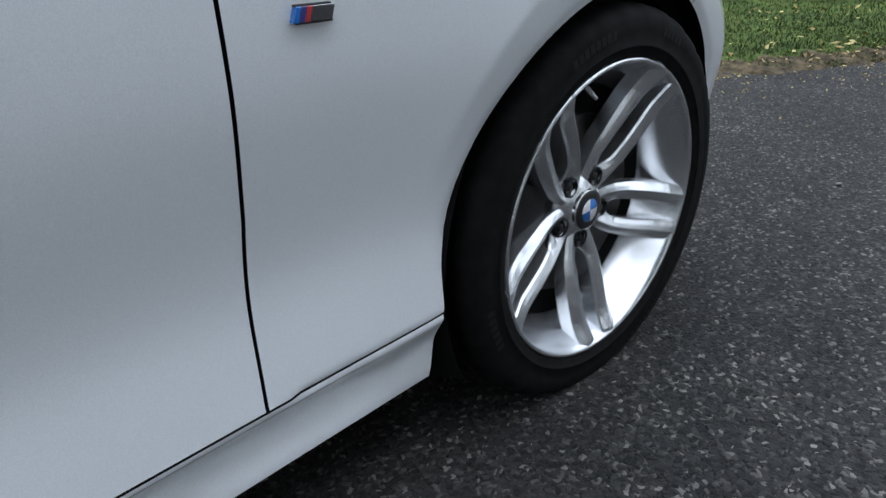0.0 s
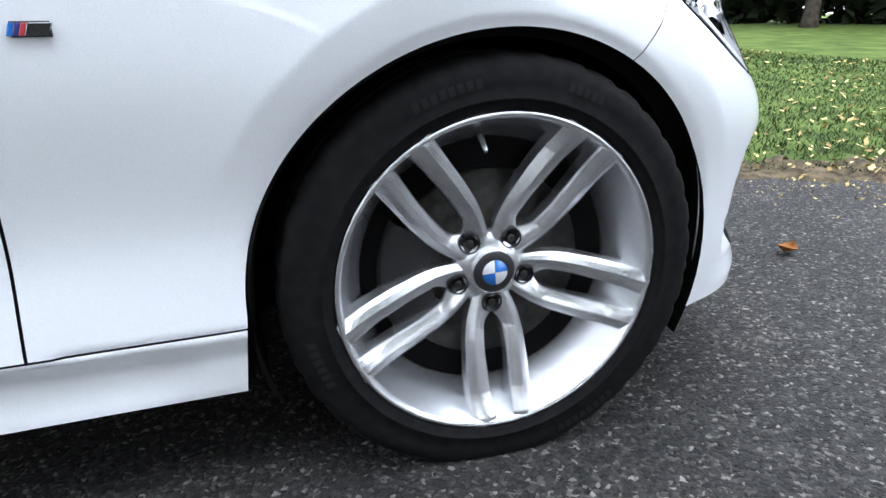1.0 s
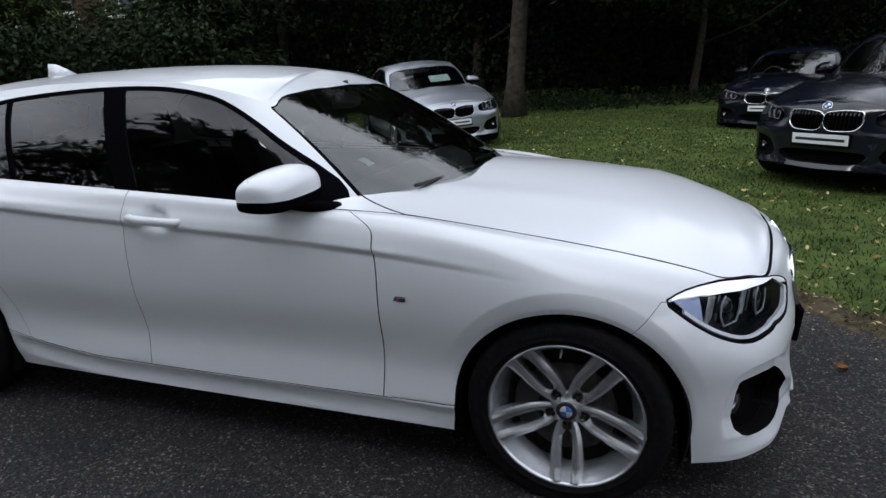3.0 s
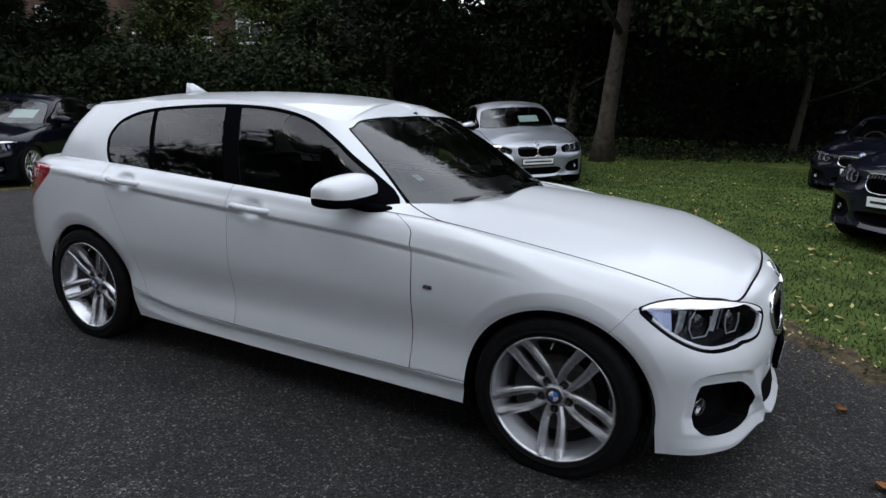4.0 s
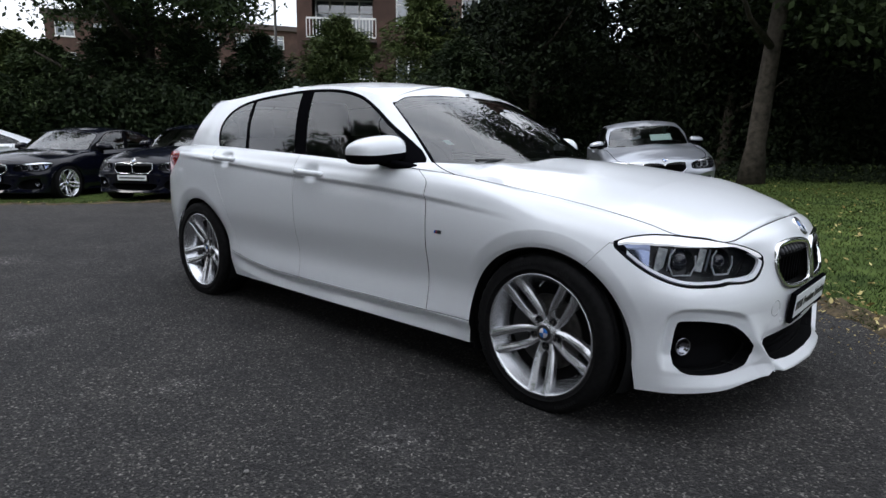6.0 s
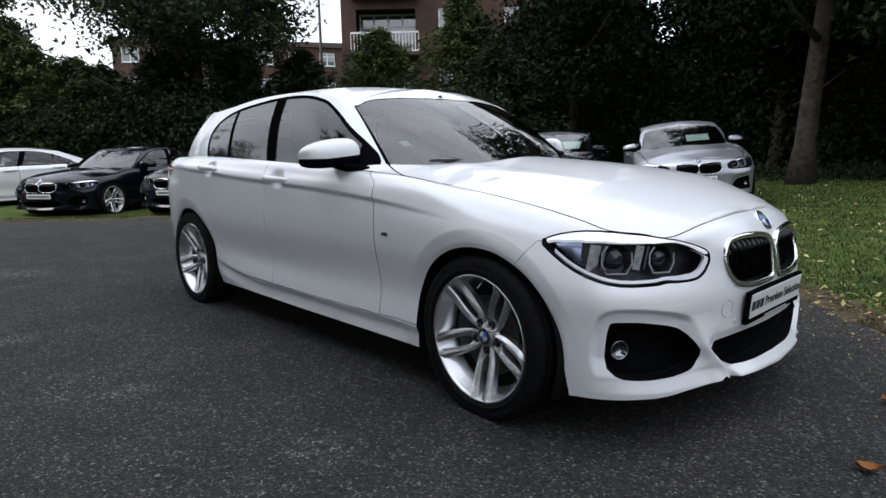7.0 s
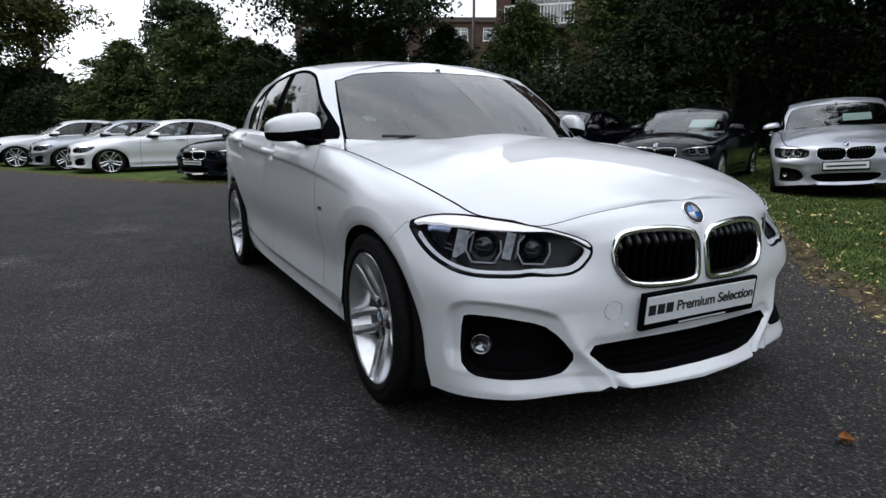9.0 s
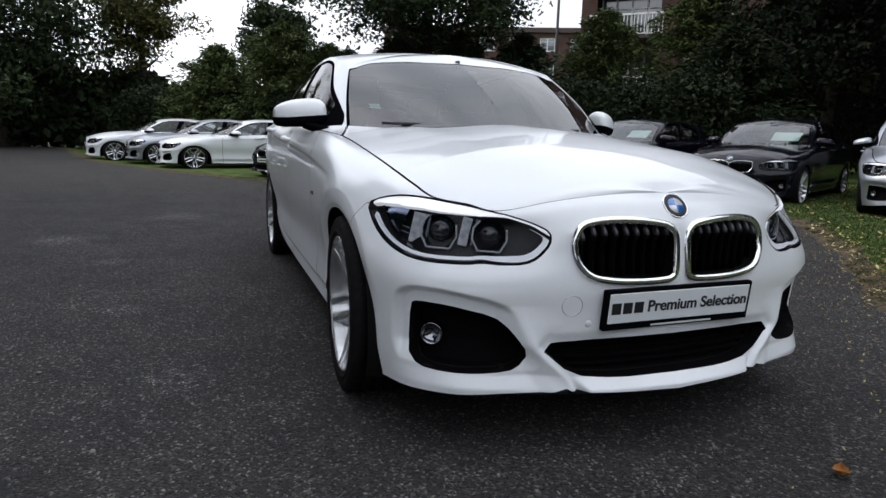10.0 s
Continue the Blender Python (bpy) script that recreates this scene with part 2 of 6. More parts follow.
M["shrub"] = make_leaf("shrub_leaves", (0.030, 0.049, 0.014), (0.088, 0.112, 0.036), 0.7)
M["blade"] = make_leaf("grass_blades", (0.020, 0.037, 0.010), (0.050, 0.076, 0.020))
_b = M["blade"]
_wide = add_node(_b, "ShaderNodeTexNoise", Scale=0.9, Detail=5.0)
link(_b, place(_b), _wide.inputs["Vector"])
_tone = add_node(_b, "ShaderNodeValToRGB")
_tone.color_ramp.elements[0].position, _tone.color_ramp.elements[1].position = 0.38, 0.66
_tone.color_ramp.elements[0].color, _tone.color_ramp.elements[1].color = (0.62, 0.68, 0.7, 1), (1.25, 1.03, 0.8, 1)
link(_b, _wide.outputs["Fac"], _tone.inputs["Fac"])
_mix = add_node(_b, "ShaderNodeMix")
_mix.data_type, _mix.blend_type = 'RGBA', 'MULTIPLY'
_mix.inputs["Factor"].default_value = 1.0
link(_b, bsdf(_b).inputs["Base Color"].links[0].from_socket, _mix.inputs["A"])
link(_b, _tone.outputs["Color"], _mix.inputs["B"])
link(_b, _mix.outputs["Result"], bsdf(_b).inputs["Base Color"])
M["litter"] = make_leaf("fallen_leaves", (0.16, 0.09, 0.028), (0.56, 0.48, 0.22), 0.7)
M["brown_leaf"] = make_leaf("brown_dry_leaf", (0.22, 0.09, 0.03), (0.3, 0.13, 0.04), 0.6)
M["bark"] = material("grey_bark", (0.06, 0.052, 0.042), 0.9, spec=0.2)
nb, _ = grain(M["bark"], 9.0, (0.016, 0.014, 0.011), (0.055, 0.048, 0.038), 8.0)
bump(M["bark"], nb.outputs["Fac"], 0.8, 0.03)
M["soil"] = material("grass_turf", (0.05, 0.08, 0.02), 0.95, spec=0.1)
ns, rs = grain(M["soil"], 3.0, (0.03, 0.05, 0.012), (0.085, 0.12, 0.03), 9.0)
bump(M["soil"], ns.outputs["Fac"], 0.6, 0.05)
M["earth"] = material("bare_earth_edge", (0.07, 0.055, 0.035), 0.95, spec=0.1)
ne, _ = grain(M["earth"], 22.0, (0.035, 0.03, 0.022), (0.13, 0.10, 0.06), 9.0)
bump(M["earth"], ne.outputs["Fac"], 0.8, 0.03)
M["brick"] = material("red_brown_brick", (0.16, 0.07, 0.05), 0.9, spec=0.2)
grain(M["brick"], 1.3, (0.052, 0.034, 0.028), (0.088, 0.053, 0.042), 8.0)
M["frame_white"] = material("white_window_frame", (0.7, 0.7, 0.68), 0.5)
M["pane"] = material("window_pane", (0.10, 0.12, 0.13), 0.05, 0.0, 1.0, 1.0)
M["roof_tile"] = material("dark_roof", (0.06, 0.045, 0.04), 0.85)
M["stone"] = material("pale_pebble", (0.16, 0.155, 0.145), 0.85)

# ---- mesh helpers ----


def mesh_of(name, verts, faces, mats, smooth=True, face_mats=None):
    me = bpy.data.meshes.new(name)
    me.from_pydata([tuple(map(float, v[:3])) for v in verts], [], [tuple(map(int, f)) for f in faces])
    for m in (mats if isinstance(mats, (list, tuple)) else [mats]):
        me.materials.append(m)
    if smooth:
        me.polygons.foreach_set("use_smooth", [True] * len(me.polygons))
    if face_mats is not None:
        me.polygons.foreach_set("material_index", face_mats)
    me.update()
    return me


def thing(name, label, category, m=None, group="", kind=""):
    ob = new(name)
    ob.empty_display_size = 0.2
    if m is not None:
        ob.matrix_world = m
    return tagged(ob, label, category, group, kind)


def part(name, vf, mat, parent, label="", smooth=True, face_mats=None):
    """One mesh (verts, faces) or bmesh as a part under parent, in the parent's own frame."""
    if isinstance(vf, bmesh.types.BMesh):
        me = bpy.data.meshes.new(name)
        vf.to_mesh(me)
        vf.free()
        me.materials.append(mat)
        if smooth:
            me.polygons.foreach_set("use_smooth", [True] * len(me.polygons))
    else:
        me = mesh_of(name, vf[0], vf[1], mat, smooth, face_mats)
    ob = new(name, me)
    ob.parent = parent
    if label:
        ob["label"] = label
    return ob


def spline(t, x):
    """A smooth curve through the knots x (n, or n by k) at t; call it with an array."""
    t, x = np.asarray(t, float), np.asarray(x, float)
    if x.ndim == 1:
        x = x[:, None]
    h = np.diff(t)[:, None]
    d = np.diff(x, axis=0) / h
    m = np.empty_like(x)
    m[1:-1] = (d[:-1] * h[1:] + d[1:] * h[:-1]) / (h[:-1] + h[1:])
    m[0], m[-1] = d[0], d[-1]

    def at(q):
        q = np.clip(np.asarray(q, float), t[0], t[-1])
        i = np.clip(np.searchsorted(t, q, side="right") - 1, 0, len(t) - 2)
        hh = (t[i + 1] - t[i])
        a = ((q - t[i]) / hh)[..., None]
        hh = hh[..., None]
        return ((1 + 2 * a) * (1 - a) ** 2 * x[i] + a * (1 - a) ** 2 * hh * m[i]
                + a * a * (3 - 2 * a) * x[i + 1] + a * a * (a - 1) * hh * m[i + 1])
    return at


def grid_faces(nu, nv, flip=False):
    i = np.arange((nu - 1) * (nv - 1))
    a = (i // (nv - 1)) * nv + i % (nv - 1)
    f = np.stack([a, a + nv, a + nv + 1, a + 1], 1)
    return (f[:, ::-1] if flip else f).tolist()


def clip(V, F, f):
    """Keeps the part of a surface where f (one value a vertex) is positive."""
    V = np.asarray(V, float)
    f = np.where(np.abs(f) < 1e-7, 1e-7, f)
    keep = f > 0
    rows = [tuple(r) for r in V]
    extra, faces, cut = [], [], {}
    n = len(V)
    for q in F:
        k = [keep[j] for j in q]
        if all(k):
            faces.append(tuple(q))
            continue
        if not any(k):
            continue
        poly = []
        for a, b in zip(q, list(q[1:]) + [q[0]]):
            if keep[a]:
                poly.append(a)
            if keep[a] != keep[b]:
                key = (a, b) if a < b else (b, a)
                if key not in cut:
                    u, w = key
                    t = f[u] / (f[u] - f[w])
                    cut[key] = n + len(extra)
                    extra.append(V[u] * (1 - t) + V[w] * t)
                poly.append(cut[key])
        if len(poly) > 2:
            faces.append(tuple(poly))
    A = np.vstack([V, np.array(extra)]) if extra else V
    used = sorted({j for q in faces for j in q})
    idx = {j: i for i, j in enumerate(used)}
    return A[used] if used else A[:0], [tuple(idx[j] for j in q) for q in faces]


def rounded(poly, times=2):
    """Cuts the corners of a closed outline."""
    p = np.asarray(poly, float)
    for _ in range(times):
        q = np.roll(p, -1, axis=0)
        p = np.stack([p * 0.78 + q * 0.22, p * 0.22 + q * 0.78], 1).reshape(-1, p.shape[1])
    return p


def outline(P, poly):
    """Signed distance of the points P (n, 2) from a closed outline; negative inside."""
    a = np.asarray(poly, float)[:, :2]
    b = np.roll(a, -1, axis=0)
    best = np.full(len(P), 1e9)
    inside = np.zeros(len(P), bool)
    for u, w in zip(a, b):
        e = w - u
        g = P - u
        t = np.clip((g @ e) / max(e @ e, 1e-12), 0, 1)
        best = np.minimum(best, np.hypot(*(g - t[:, None] * e).T))
        up = (u[1] > P[:, 1]) != (w[1] > P[:, 1])
        xs = (w[0] - u[0]) * (P[:, 1] - u[1]) / ((w[1] - u[1]) if abs(w[1] - u[1]) > 1e-12 else 1e-12) + u[0]
        inside ^= up & (P[:, 0] < xs)
    return np.where(inside, -best, best)


def beside(P, a, b):
    """Signed distance from the line a to b; positive to its left."""
    a, b = np.asarray(a, float), np.asarray(b, float)
    e = (b - a) / np.hypot(*(b - a))
    g = P - a
    return e[0] * g[:, 1] - e[1] * g[:, 0]


def normals(V, F):
    N = np.zeros((len(V), 3))
    for q in F:
        n = np.cross(V[q[1]][:3] - V[q[0]][:3], V[q[2]][:3] - V[q[0]][:3])
        for j in q:
            N[j] += n
    return N / np.maximum(np.linalg.norm(N, axis=1), 1e-12)[:, None]


def hem(V, F, depth):
    """Turns a panel's free edges inwards by depth, with edges of their own."""
    V = np.asarray(V, float)
    if not len(F):
        return V, F
    N = normals(V, F)
    count = {}
    for q in F:
        for a, b in zip(q, list(q[1:]) + [q[0]]):
            count[(a, b)] = count.get((a, b), 0) + 1
    out, faces = [V], list(F)
    n = len(V)
    rows = []
    for (a, b) in count:
        if (b, a) in count or abs(V[a][1]) < 1e-4 and abs(V[b][1]) < 1e-4:
            continue
        ia = V[a].copy(); ia[:3] -= N[a] * depth
        ib = V[b].copy(); ib[:3] -= N[b] * depth
        k = n + len(rows)
        rows += [V[b], V[a], ia, ib]
        faces.append((k, k + 1, k + 2, k + 3))
    return (np.vstack([V, np.array(rows)]) if rows else V), faces


def mirrored(V, F):
    W = np.array(V, float)
    W[:, 1] *= -1
    return W, [tuple(q[::-1]) for q in F]


def both(V, F):
    """A half and its mirror image in one mesh, welded on the middle."""
    W, G = mirrored(V, F)
    n = len(V)
    idx = np.arange(n) + n
    mid = np.abs(np.asarray(V)[:, 1]) < 1e-6
    idx[mid] = np.arange(n)[mid]
    return np.vstack([V, W]), list(F) + [tuple(idx[j] for j in q) for q in G]


def merge(*items):
    Vs, Fs, n = [], [], 0
    for V, F in items:
        V = np.asarray(V, float)[:, :3]
        Vs.append(V)
        Fs += [tuple(j + n for j in q) for q in F]
        n += len(V)
    return np.vstack(Vs), Fs


def lathe(profile, n=96, a0=0.0, a1=360.0):
    """A profile of (radius, y) turned round the y axis."""
    full = a1 - a0 >= 360
    k = n if full else n + 1
    ang = np.radians(a0 + (a1 - a0) * np.arange(k) / n)
    p = np.asarray(profile, float)
    V = np.array([(r * math.cos(a), y, r * math.sin(a)) for a in ang for r, y in p])
    m = len(p)
    F = []
    for i in range(n):
        j = (i + 1) % k
        for c in range(m - 1):
            F.append((i * m + c, j * m + c, j * m + c + 1, i * m + c + 1))
    return V, F


def loft(loops, cap=True, closed=True):
    """Skin over loops with equal numbers of points."""
    L = [np.asarray(l, float) for l in loops]
    m = len(L[0])
    V = np.vstack(L)
    F = []
    for i in range(len(L) - 1):
        for c in range(m if closed else m - 1):
            d = (c + 1) % m
            F.append((i * m + c, i * m + d, (i + 1) * m + d, (i + 1) * m + c))
    if cap:
        F.append(tuple(range(m))[::-1])
        F.append(tuple((len(L) - 1) * m + c for c in range(m)))
    return V, F


def box(x0, x1, y0, y1, z0, z1, r=0.0):
    bm = bmesh.new()
    bmesh.ops.create_cube(bm, size=1)
    for v in bm.verts:
        v.co = Vector(((x0 + x1) / 2 + v.co.x * (x1 - x0), (y0 + y1) / 2 + v.co.y * (y1 - y0), (z0 + z1) / 2 + v.co.z * (z1 - z0)))
    if r:
        bmesh.ops.bevel(bm, geom=bm.edges[:], offset=r, segments=3, affect='EDGES', profile=0.6)
    bm.verts.ensure_lookup_table()
    V = np.array([v.co[:] for v in bm.verts])
    F = [tuple(v.index for v in f.verts) for f in bm.faces]
    bm.free()
    return V, F


def tube(path, radius, n=10):
    """A round bar along a path; radius one number or one a point."""
    P = [Vector(p) for p in path]
    R = radius if isinstance(radius, (list, tuple)) else [radius] * len(P)
    loops = []
    side = None
    for i, p in enumerate(P):
        d = (P[min(i + 1, len(P) - 1)] - P[max(i - 1, 0)]).normalized()
        ref = side if side is not None else (Vector((0, 0, 1)) if abs(d.z) < 0.9 else Vector((1, 0, 0)))
        a = d.cross(ref).normalized()
        b = a.cross(d).normalized()
        side = b
        loops.append([p + float(R[i]) * (math.cos(t) * a + math.sin(t) * b) for t in np.linspace(0, 2 * math.pi, n, endpoint=False).tolist()])
    return loft(loops)


def ring_tube(path, radius, n=8):
    """A round bar along a closed path."""
    P = np.asarray(path, float)
    k = len(P)
    d = np.roll(P, -1, 0) - np.roll(P, 1, 0)
    d /= np.linalg.norm(d, axis=1)[:, None]
    ref = np.array([1.0, 0.0, 0.0])
    a = ref - (d @ ref)[:, None] * d
    a /= np.linalg.norm(a, axis=1)[:, None]
    b = np.cross(d, a)
    V = np.array([P[i] + radius * (math.cos(t) * a[i] + math.sin(t) * b[i]) for i in range(k) for t in np.linspace(0, 2 * math.pi, n, endpoint=False)])
    F = [(i * n + j, i * n + (j + 1) % n, ((i + 1) % k) * n + (j + 1) % n, ((i + 1) % k) * n + j) for i in range(k) for j in range(n)]
    return V, F


def moved(vf, m):
    V, F = vf
    A = np.array(m)
    return np.asarray(V)[:, :3] @ A[:3, :3].T + A[:3, 3], F


# ---- car wheel ----


def build_wheel(parent, at_pose, name="wheel", detail=True, label="", spin=0.0, style=0):
    """A wheel whose outer side looks along -y. The rim barrel carries tyre, spokes and hub."""
    n = 120 if detail else 48
    barrel = lathe([(0.2440, -0.1035), (0.2430, -0.1075), (0.239, -0.1085), (0.2355, -0.105), (0.232, -0.098), (0.2185, -0.062),
                    (0.199, -0.030), (0.195, -0.01), (0.193, 0.06), (0.222, 0.098), (0.2440, 0.103), (0.2440, 0.09), (0.2440, -0.09), (0.2440, -0.1035)], n)
    wheel = part(name, barrel, M["alloy"], parent, label)
    wheel.matrix_local = at_pose @ pose(0, 0, 0, 0, spin, 0)
    side = [(0.2436, -0.100), (0.2460, -0.1065), (0.250, -0.1095), (0.258, -0.1105), (0.2585, -0.1125), (0.262, -0.1125), (0.2625, -0.1115), (0.28, -0.114), (0.297, -0.1115),
            (0.305, -0.1075), (0.312, -0.099), (0.3165, -0.088)]
    tread = []
    for y in (-0.062, -0.022, 0.022, 0.062):
        tread += [(0.3185, y - 0.005), (0.3125, y - 0.0035), (0.3125, y + 0.0035), (0.3185, y + 0.005)]
    prof = side + tread + [(r, -y) for r, y in side[::-1]]
    V, F = lathe(prof, 150 if detail else 36)
    if detail:
        m = len(prof)
        ring = np.arange(len(V)) // m
        col = np.arange(len(V)) % m
        shoulder = ((col >= 9) & (col <= 12)) & (ring % 4 == 0)
        V[shoulder] *= np.array([0.989, 1, 0.989])
    V[:, 2] = np.where(V[:, 2] < -0.3, -0.3 + (V[:, 2] + 0.3) * 0.02, V[:, 2])
    part("tyre", moved((V, F), pose(0, 0, 0, 0, -spin, 0)), M["rubber"], wheel, "black rubber road tyre")
    if detail:
        for a0, a1, r0, r1, k in ((62, 74, 0.277, 0.290, 5), (98, 118, 0.277, 0.290, 8), (190, 206, 0.277, 0.290, 6), (290, 312, 0.277, 0.290, 8)):
            for i in range(k):
                b0 = a0 + (a1 - a0) * i / k
                part("sidewall_mark", moved(lathe([(r0, -0.1148), (r1, -0.1142)], 2, b0, b0 + 0.72 * (a1 - a0) / k), pose(0, 0, 0, 0, -spin, 0)), M["rubber_mark"], wheel)
    # hub disc, lug holes and bolts
    hub = lathe([(0.002, -0.058), (0.034, -0.057), (0.042, -0.053), (0.052, -0.0475), (0.060, -0.040), (0.063, -0.03), (0.05, -0.01)], 60)
    part("hub", hub, M["alloy"], wheel)
    cap = lathe([(0.0005, -0.0675), (0.02, -0.0673), (0.029, -0.0665), (0.0325, -0.064), (0.0335, -0.059), (0.0335, -0.050)], 48)
    part("centre_cap", cap, M["ink"], wheel, "black centre cap")
    part("cap_ring", lathe([(0.0330, -0.0642), (0.0338, -0.0648), (0.0344, -0.063), (0.0344, -0.052)], 48), M["chrome"], wheel)
    for k in range(4):
        q = lathe([(0.0005, -0.0683), (0.0195, -0.0681), (0.0198, -0.0672)], 10, 90 * k + 1 - spin, 90 * k + 89 - spin)
        part("cap_quarter", q, M["blue"] if k % 2 == 0 else M["badge_white"], wheel)
    # spokes: five forks, each a ridged loop round its bolt with a slot between two arms
    ridge_y = lambda r: -0.051 - 0.0072 * math.sin(math.pi * min(1, max(0, (r - 0.040) / 0.196) * 1.25)) - 0.058 * max(0, (r - 0.040) / 0.196) ** 1.6 + max(0, (r - 0.228)) * 0.25
    line = lambda r, xs, ys: float(np.interp(r, xs, ys))
    stops = np.concatenate([np.linspace(0.032, 0.098, 15), np.linspace(0.108, 0.2405, 12)]) if detail else np.linspace(0.034, 0.2405, 11)
    for k in range(5):
        th = radians(72 * k)
        arms = []
        for s in (-1, 1):
            loops = []
            for r in stops:
                crest = line(r, [0.032, 0.040, 0.048, 0.060, 0.080, 0.105, 0.15, 0.20, 0.2405], [0.009, 0.0165, 0.0205, 0.0245, 0.0300, 0.0340, 0.0355, 0.0350, 0.0340])
                outer = line(r, [0.032, 0.045, 0.060, 0.080, 0.105, 0.15, 0.19, 0.2405], [0.0215, 0.0295, 0.0360, 0.0425, 0.0475, 0.0510, 0.0515, 0.0520])
                gap = line(r, [0.0, 0.076, 0.082, 0.092, 0.13, 0.18, 0.2405], [0.0, 0.0, 0.008, 0.0145, 0.0175, 0.0165, 0.0120])
                sink = line(r, [0.032, 0.040, 0.060, 0.076, 0.10, 0.20, 0.2405], [0.001, 0.002, 0.009, 0.013, 0.007, 0.006, 0.003])
                fall = line(r, [0.032, 0.05, 0.09, 0.17, 0.225, 0.2405], [0.004, 0.006, 0.009, 0.011, 0.008, 0.004])
                y = ridge_y(r)
                loop = [(r * math.cos(th) - s * t * math.sin(th), y + dy, r * math.sin(th) + s * t * math.cos(th))
                        for t, dy in ((gap, 0.036), (gap, sink + 0.004), (gap + 0.0022, sink), (gap * 0.45 + crest * 0.55, sink * 0.42), (crest - 0.0012, 0.0004), (crest + 0.0012, 0.0), (crest * 0.4 + outer * 0.6, fall * 0.5), (outer, fall), (outer * 1.02, 0.036))]
                loops.append(loop[::s])
            arms.append(loft(loops))
        part("double_spoke", merge(*arms), M["alloy"], wheel, "", False)
        c = Vector((0.056 * math.cos(th), 0, 0.056 * math.sin(th)))
        # hub is uncut; a shallow dark dish stands for the hole's shade
        part("bolt_hole_dish", moved(lathe([(0.0001, -0.0505), (0.0136, -0.0508), (0.0144, -0.0540), (0.0154, -0.0544), (0.0162, -0.0520), (0.0166, -0.042)], 24), Matrix.Translation(c)), M["lamp_dark"], wheel, "shallow dark dish for a shaded bolt recess")
        part("wheel_bolt", moved(lathe([(0.0001, -0.0520), (0.0045, -0.0520), (0.0062, -0.0514), (0.0066, -0.046)], 6), Matrix.Translation(c)), M["alloy_dull"], wheel)
    if detail:
        u = moved(tube([(0, 0, 0), (0, -0.012, 0), (0, -0.03, 0.0)], [0.0045, 0.0045, 0.003], 10), pose(-0.02, -0.052, 0.203, 35, 0, 0) )
        part("valve", moved(u, pose(0, 0, 0, 0, -spin, 0)), M["alloy"], wheel, "grey valve stem cap")
    # near-black disc added to give the dark between the spokes
    part("dark_backing_disc", lathe([(0.03, -0.026), (0.1975, -0.026), (0.1975, -0.02)], 48), M["lining"], wheel)
    disc = lathe([(0.06, -0.036), (0.075, -0.032), (0.150, -0.032), (0.152, -0.028), (0.152, -0.01), (0.07, -0.008)], 64)
    part("brake_disc", disc, M["alloy_dull"], wheel, "dull steel brake disc")
    cal = lathe([(0.095, -0.046), (0.165, -0.046), (0.172, -0.03), (0.172, 0.04), (0.095, 0.04), (0.095, -0.046)], 14, 150, 215)
    part("brake_caliper", moved(cal, pose(0, 0, 0, 0, -spin, 0)), M["plastic"], wheel)
    return wheel

# ---- cars ----
# plan of the widest line of the body, half a car, from the middle of the tail to the middle of the nose
BASE = [(-3.56, 0), (-3.545, -0.40), (-3.45, -0.66), (-3.22, -0.80), (-2.90, -0.858), (-2.45, -0.876), (-1.9, -0.877), (-1.3, -0.879), (-0.75, -0.877),
        (-0.35, -0.877), (0, -0.877), (0.22, -0.866), (0.39, -0.832), (0.505, -0.768), (0.588, -0.655), (0.655, -0.50), (0.697, -0.36), (0.722, -0.2), (0.733, 0)]
# the upper edge of the sides: waistline, bonnet joint and nose
EDGE = [(-3.40, 0, 0.98), (-3.39, -0.35, 0.98), (-3.32, -0.56, 0.99), (-3.12, -0.70, 1.0), (-2.85, -0.742, 1.004), (-2.45, -0.775, 1.0), (-1.9, -0.803, 0.982),
        (-1.3, -0.818, 0.958), (-0.80, -0.80, 0.928), (-0.50, -0.745, 0.900), (0, -0.735, 0.835), (0.20, -0.725, 0.80), (0.345, -0.705, 0.765), (0.429, -0.674, 0.735),
        (0.51, -0.60, 0.722), (0.574, -0.521, 0.708), (0.606, -0.36, 0.738), (0.627, -0.2, 0.757), (0.634, 0, 0.763)]
# five lines below it: how far inside the widest line, and how high
LOW = [[0.07] * 4 + [0.065, 0.06] + [0.058] * 4 + [0.058, 0.045, 0.035, 0.025, 0.018, 0.012, 0.008, 0.004, 0.0],
       [0.25] * 4 + [0.23, 0.20] + [0.195, 0.192, 0.19, 0.188] + [0.184, 0.18, 0.18, 0.185, 0.19, 0.20, 0.205, 0.20, 0.195]]
SILL = [[0.03] * 4 + [0.035, 0.034] + [0.030] * 4 + [0.032, 0.03, 0.02, 0.014, 0.008, 0.006, 0.004, 0.0, 0.0],
        [0.34] * 4 + [0.33, 0.31] + [0.298, 0.292, 0.29, 0.288] + [0.285, 0.28, 0.28, 0.28, 0.28, 0.28, 0.28, 0.275, 0.27]]
WAISTLOW = [[0.012] * 4 + [0.012, 0.024] + [0.037, 0.038, 0.037, 0.032] + [0.020, 0.014, 0.01, 0.006, 0.004, 0.004, 0.004, 0.004, 0.006],
            [0.46] * 4 + [0.44] * 2 + [0.42] * 4 + [0.41, 0.40, 0.40, 0.40, 0.40, 0.40, 0.40, 0.40, 0.40]]
MIDDLE = [[0.0] * 4 + [-0.004, -0.006, 0.0, 0.002, 0.002, 0.0, -0.006, -0.003, 0.0, 0.0, 0.0, 0.0, 0.0, 0.0, 0.002],
          [0.62] * 4 + [0.64, 0.64] + [0.62] * 4 + [0.62, 0.57, 0.53, 0.51, 0.50, 0.50, 0.50, 0.50, 0.50]]
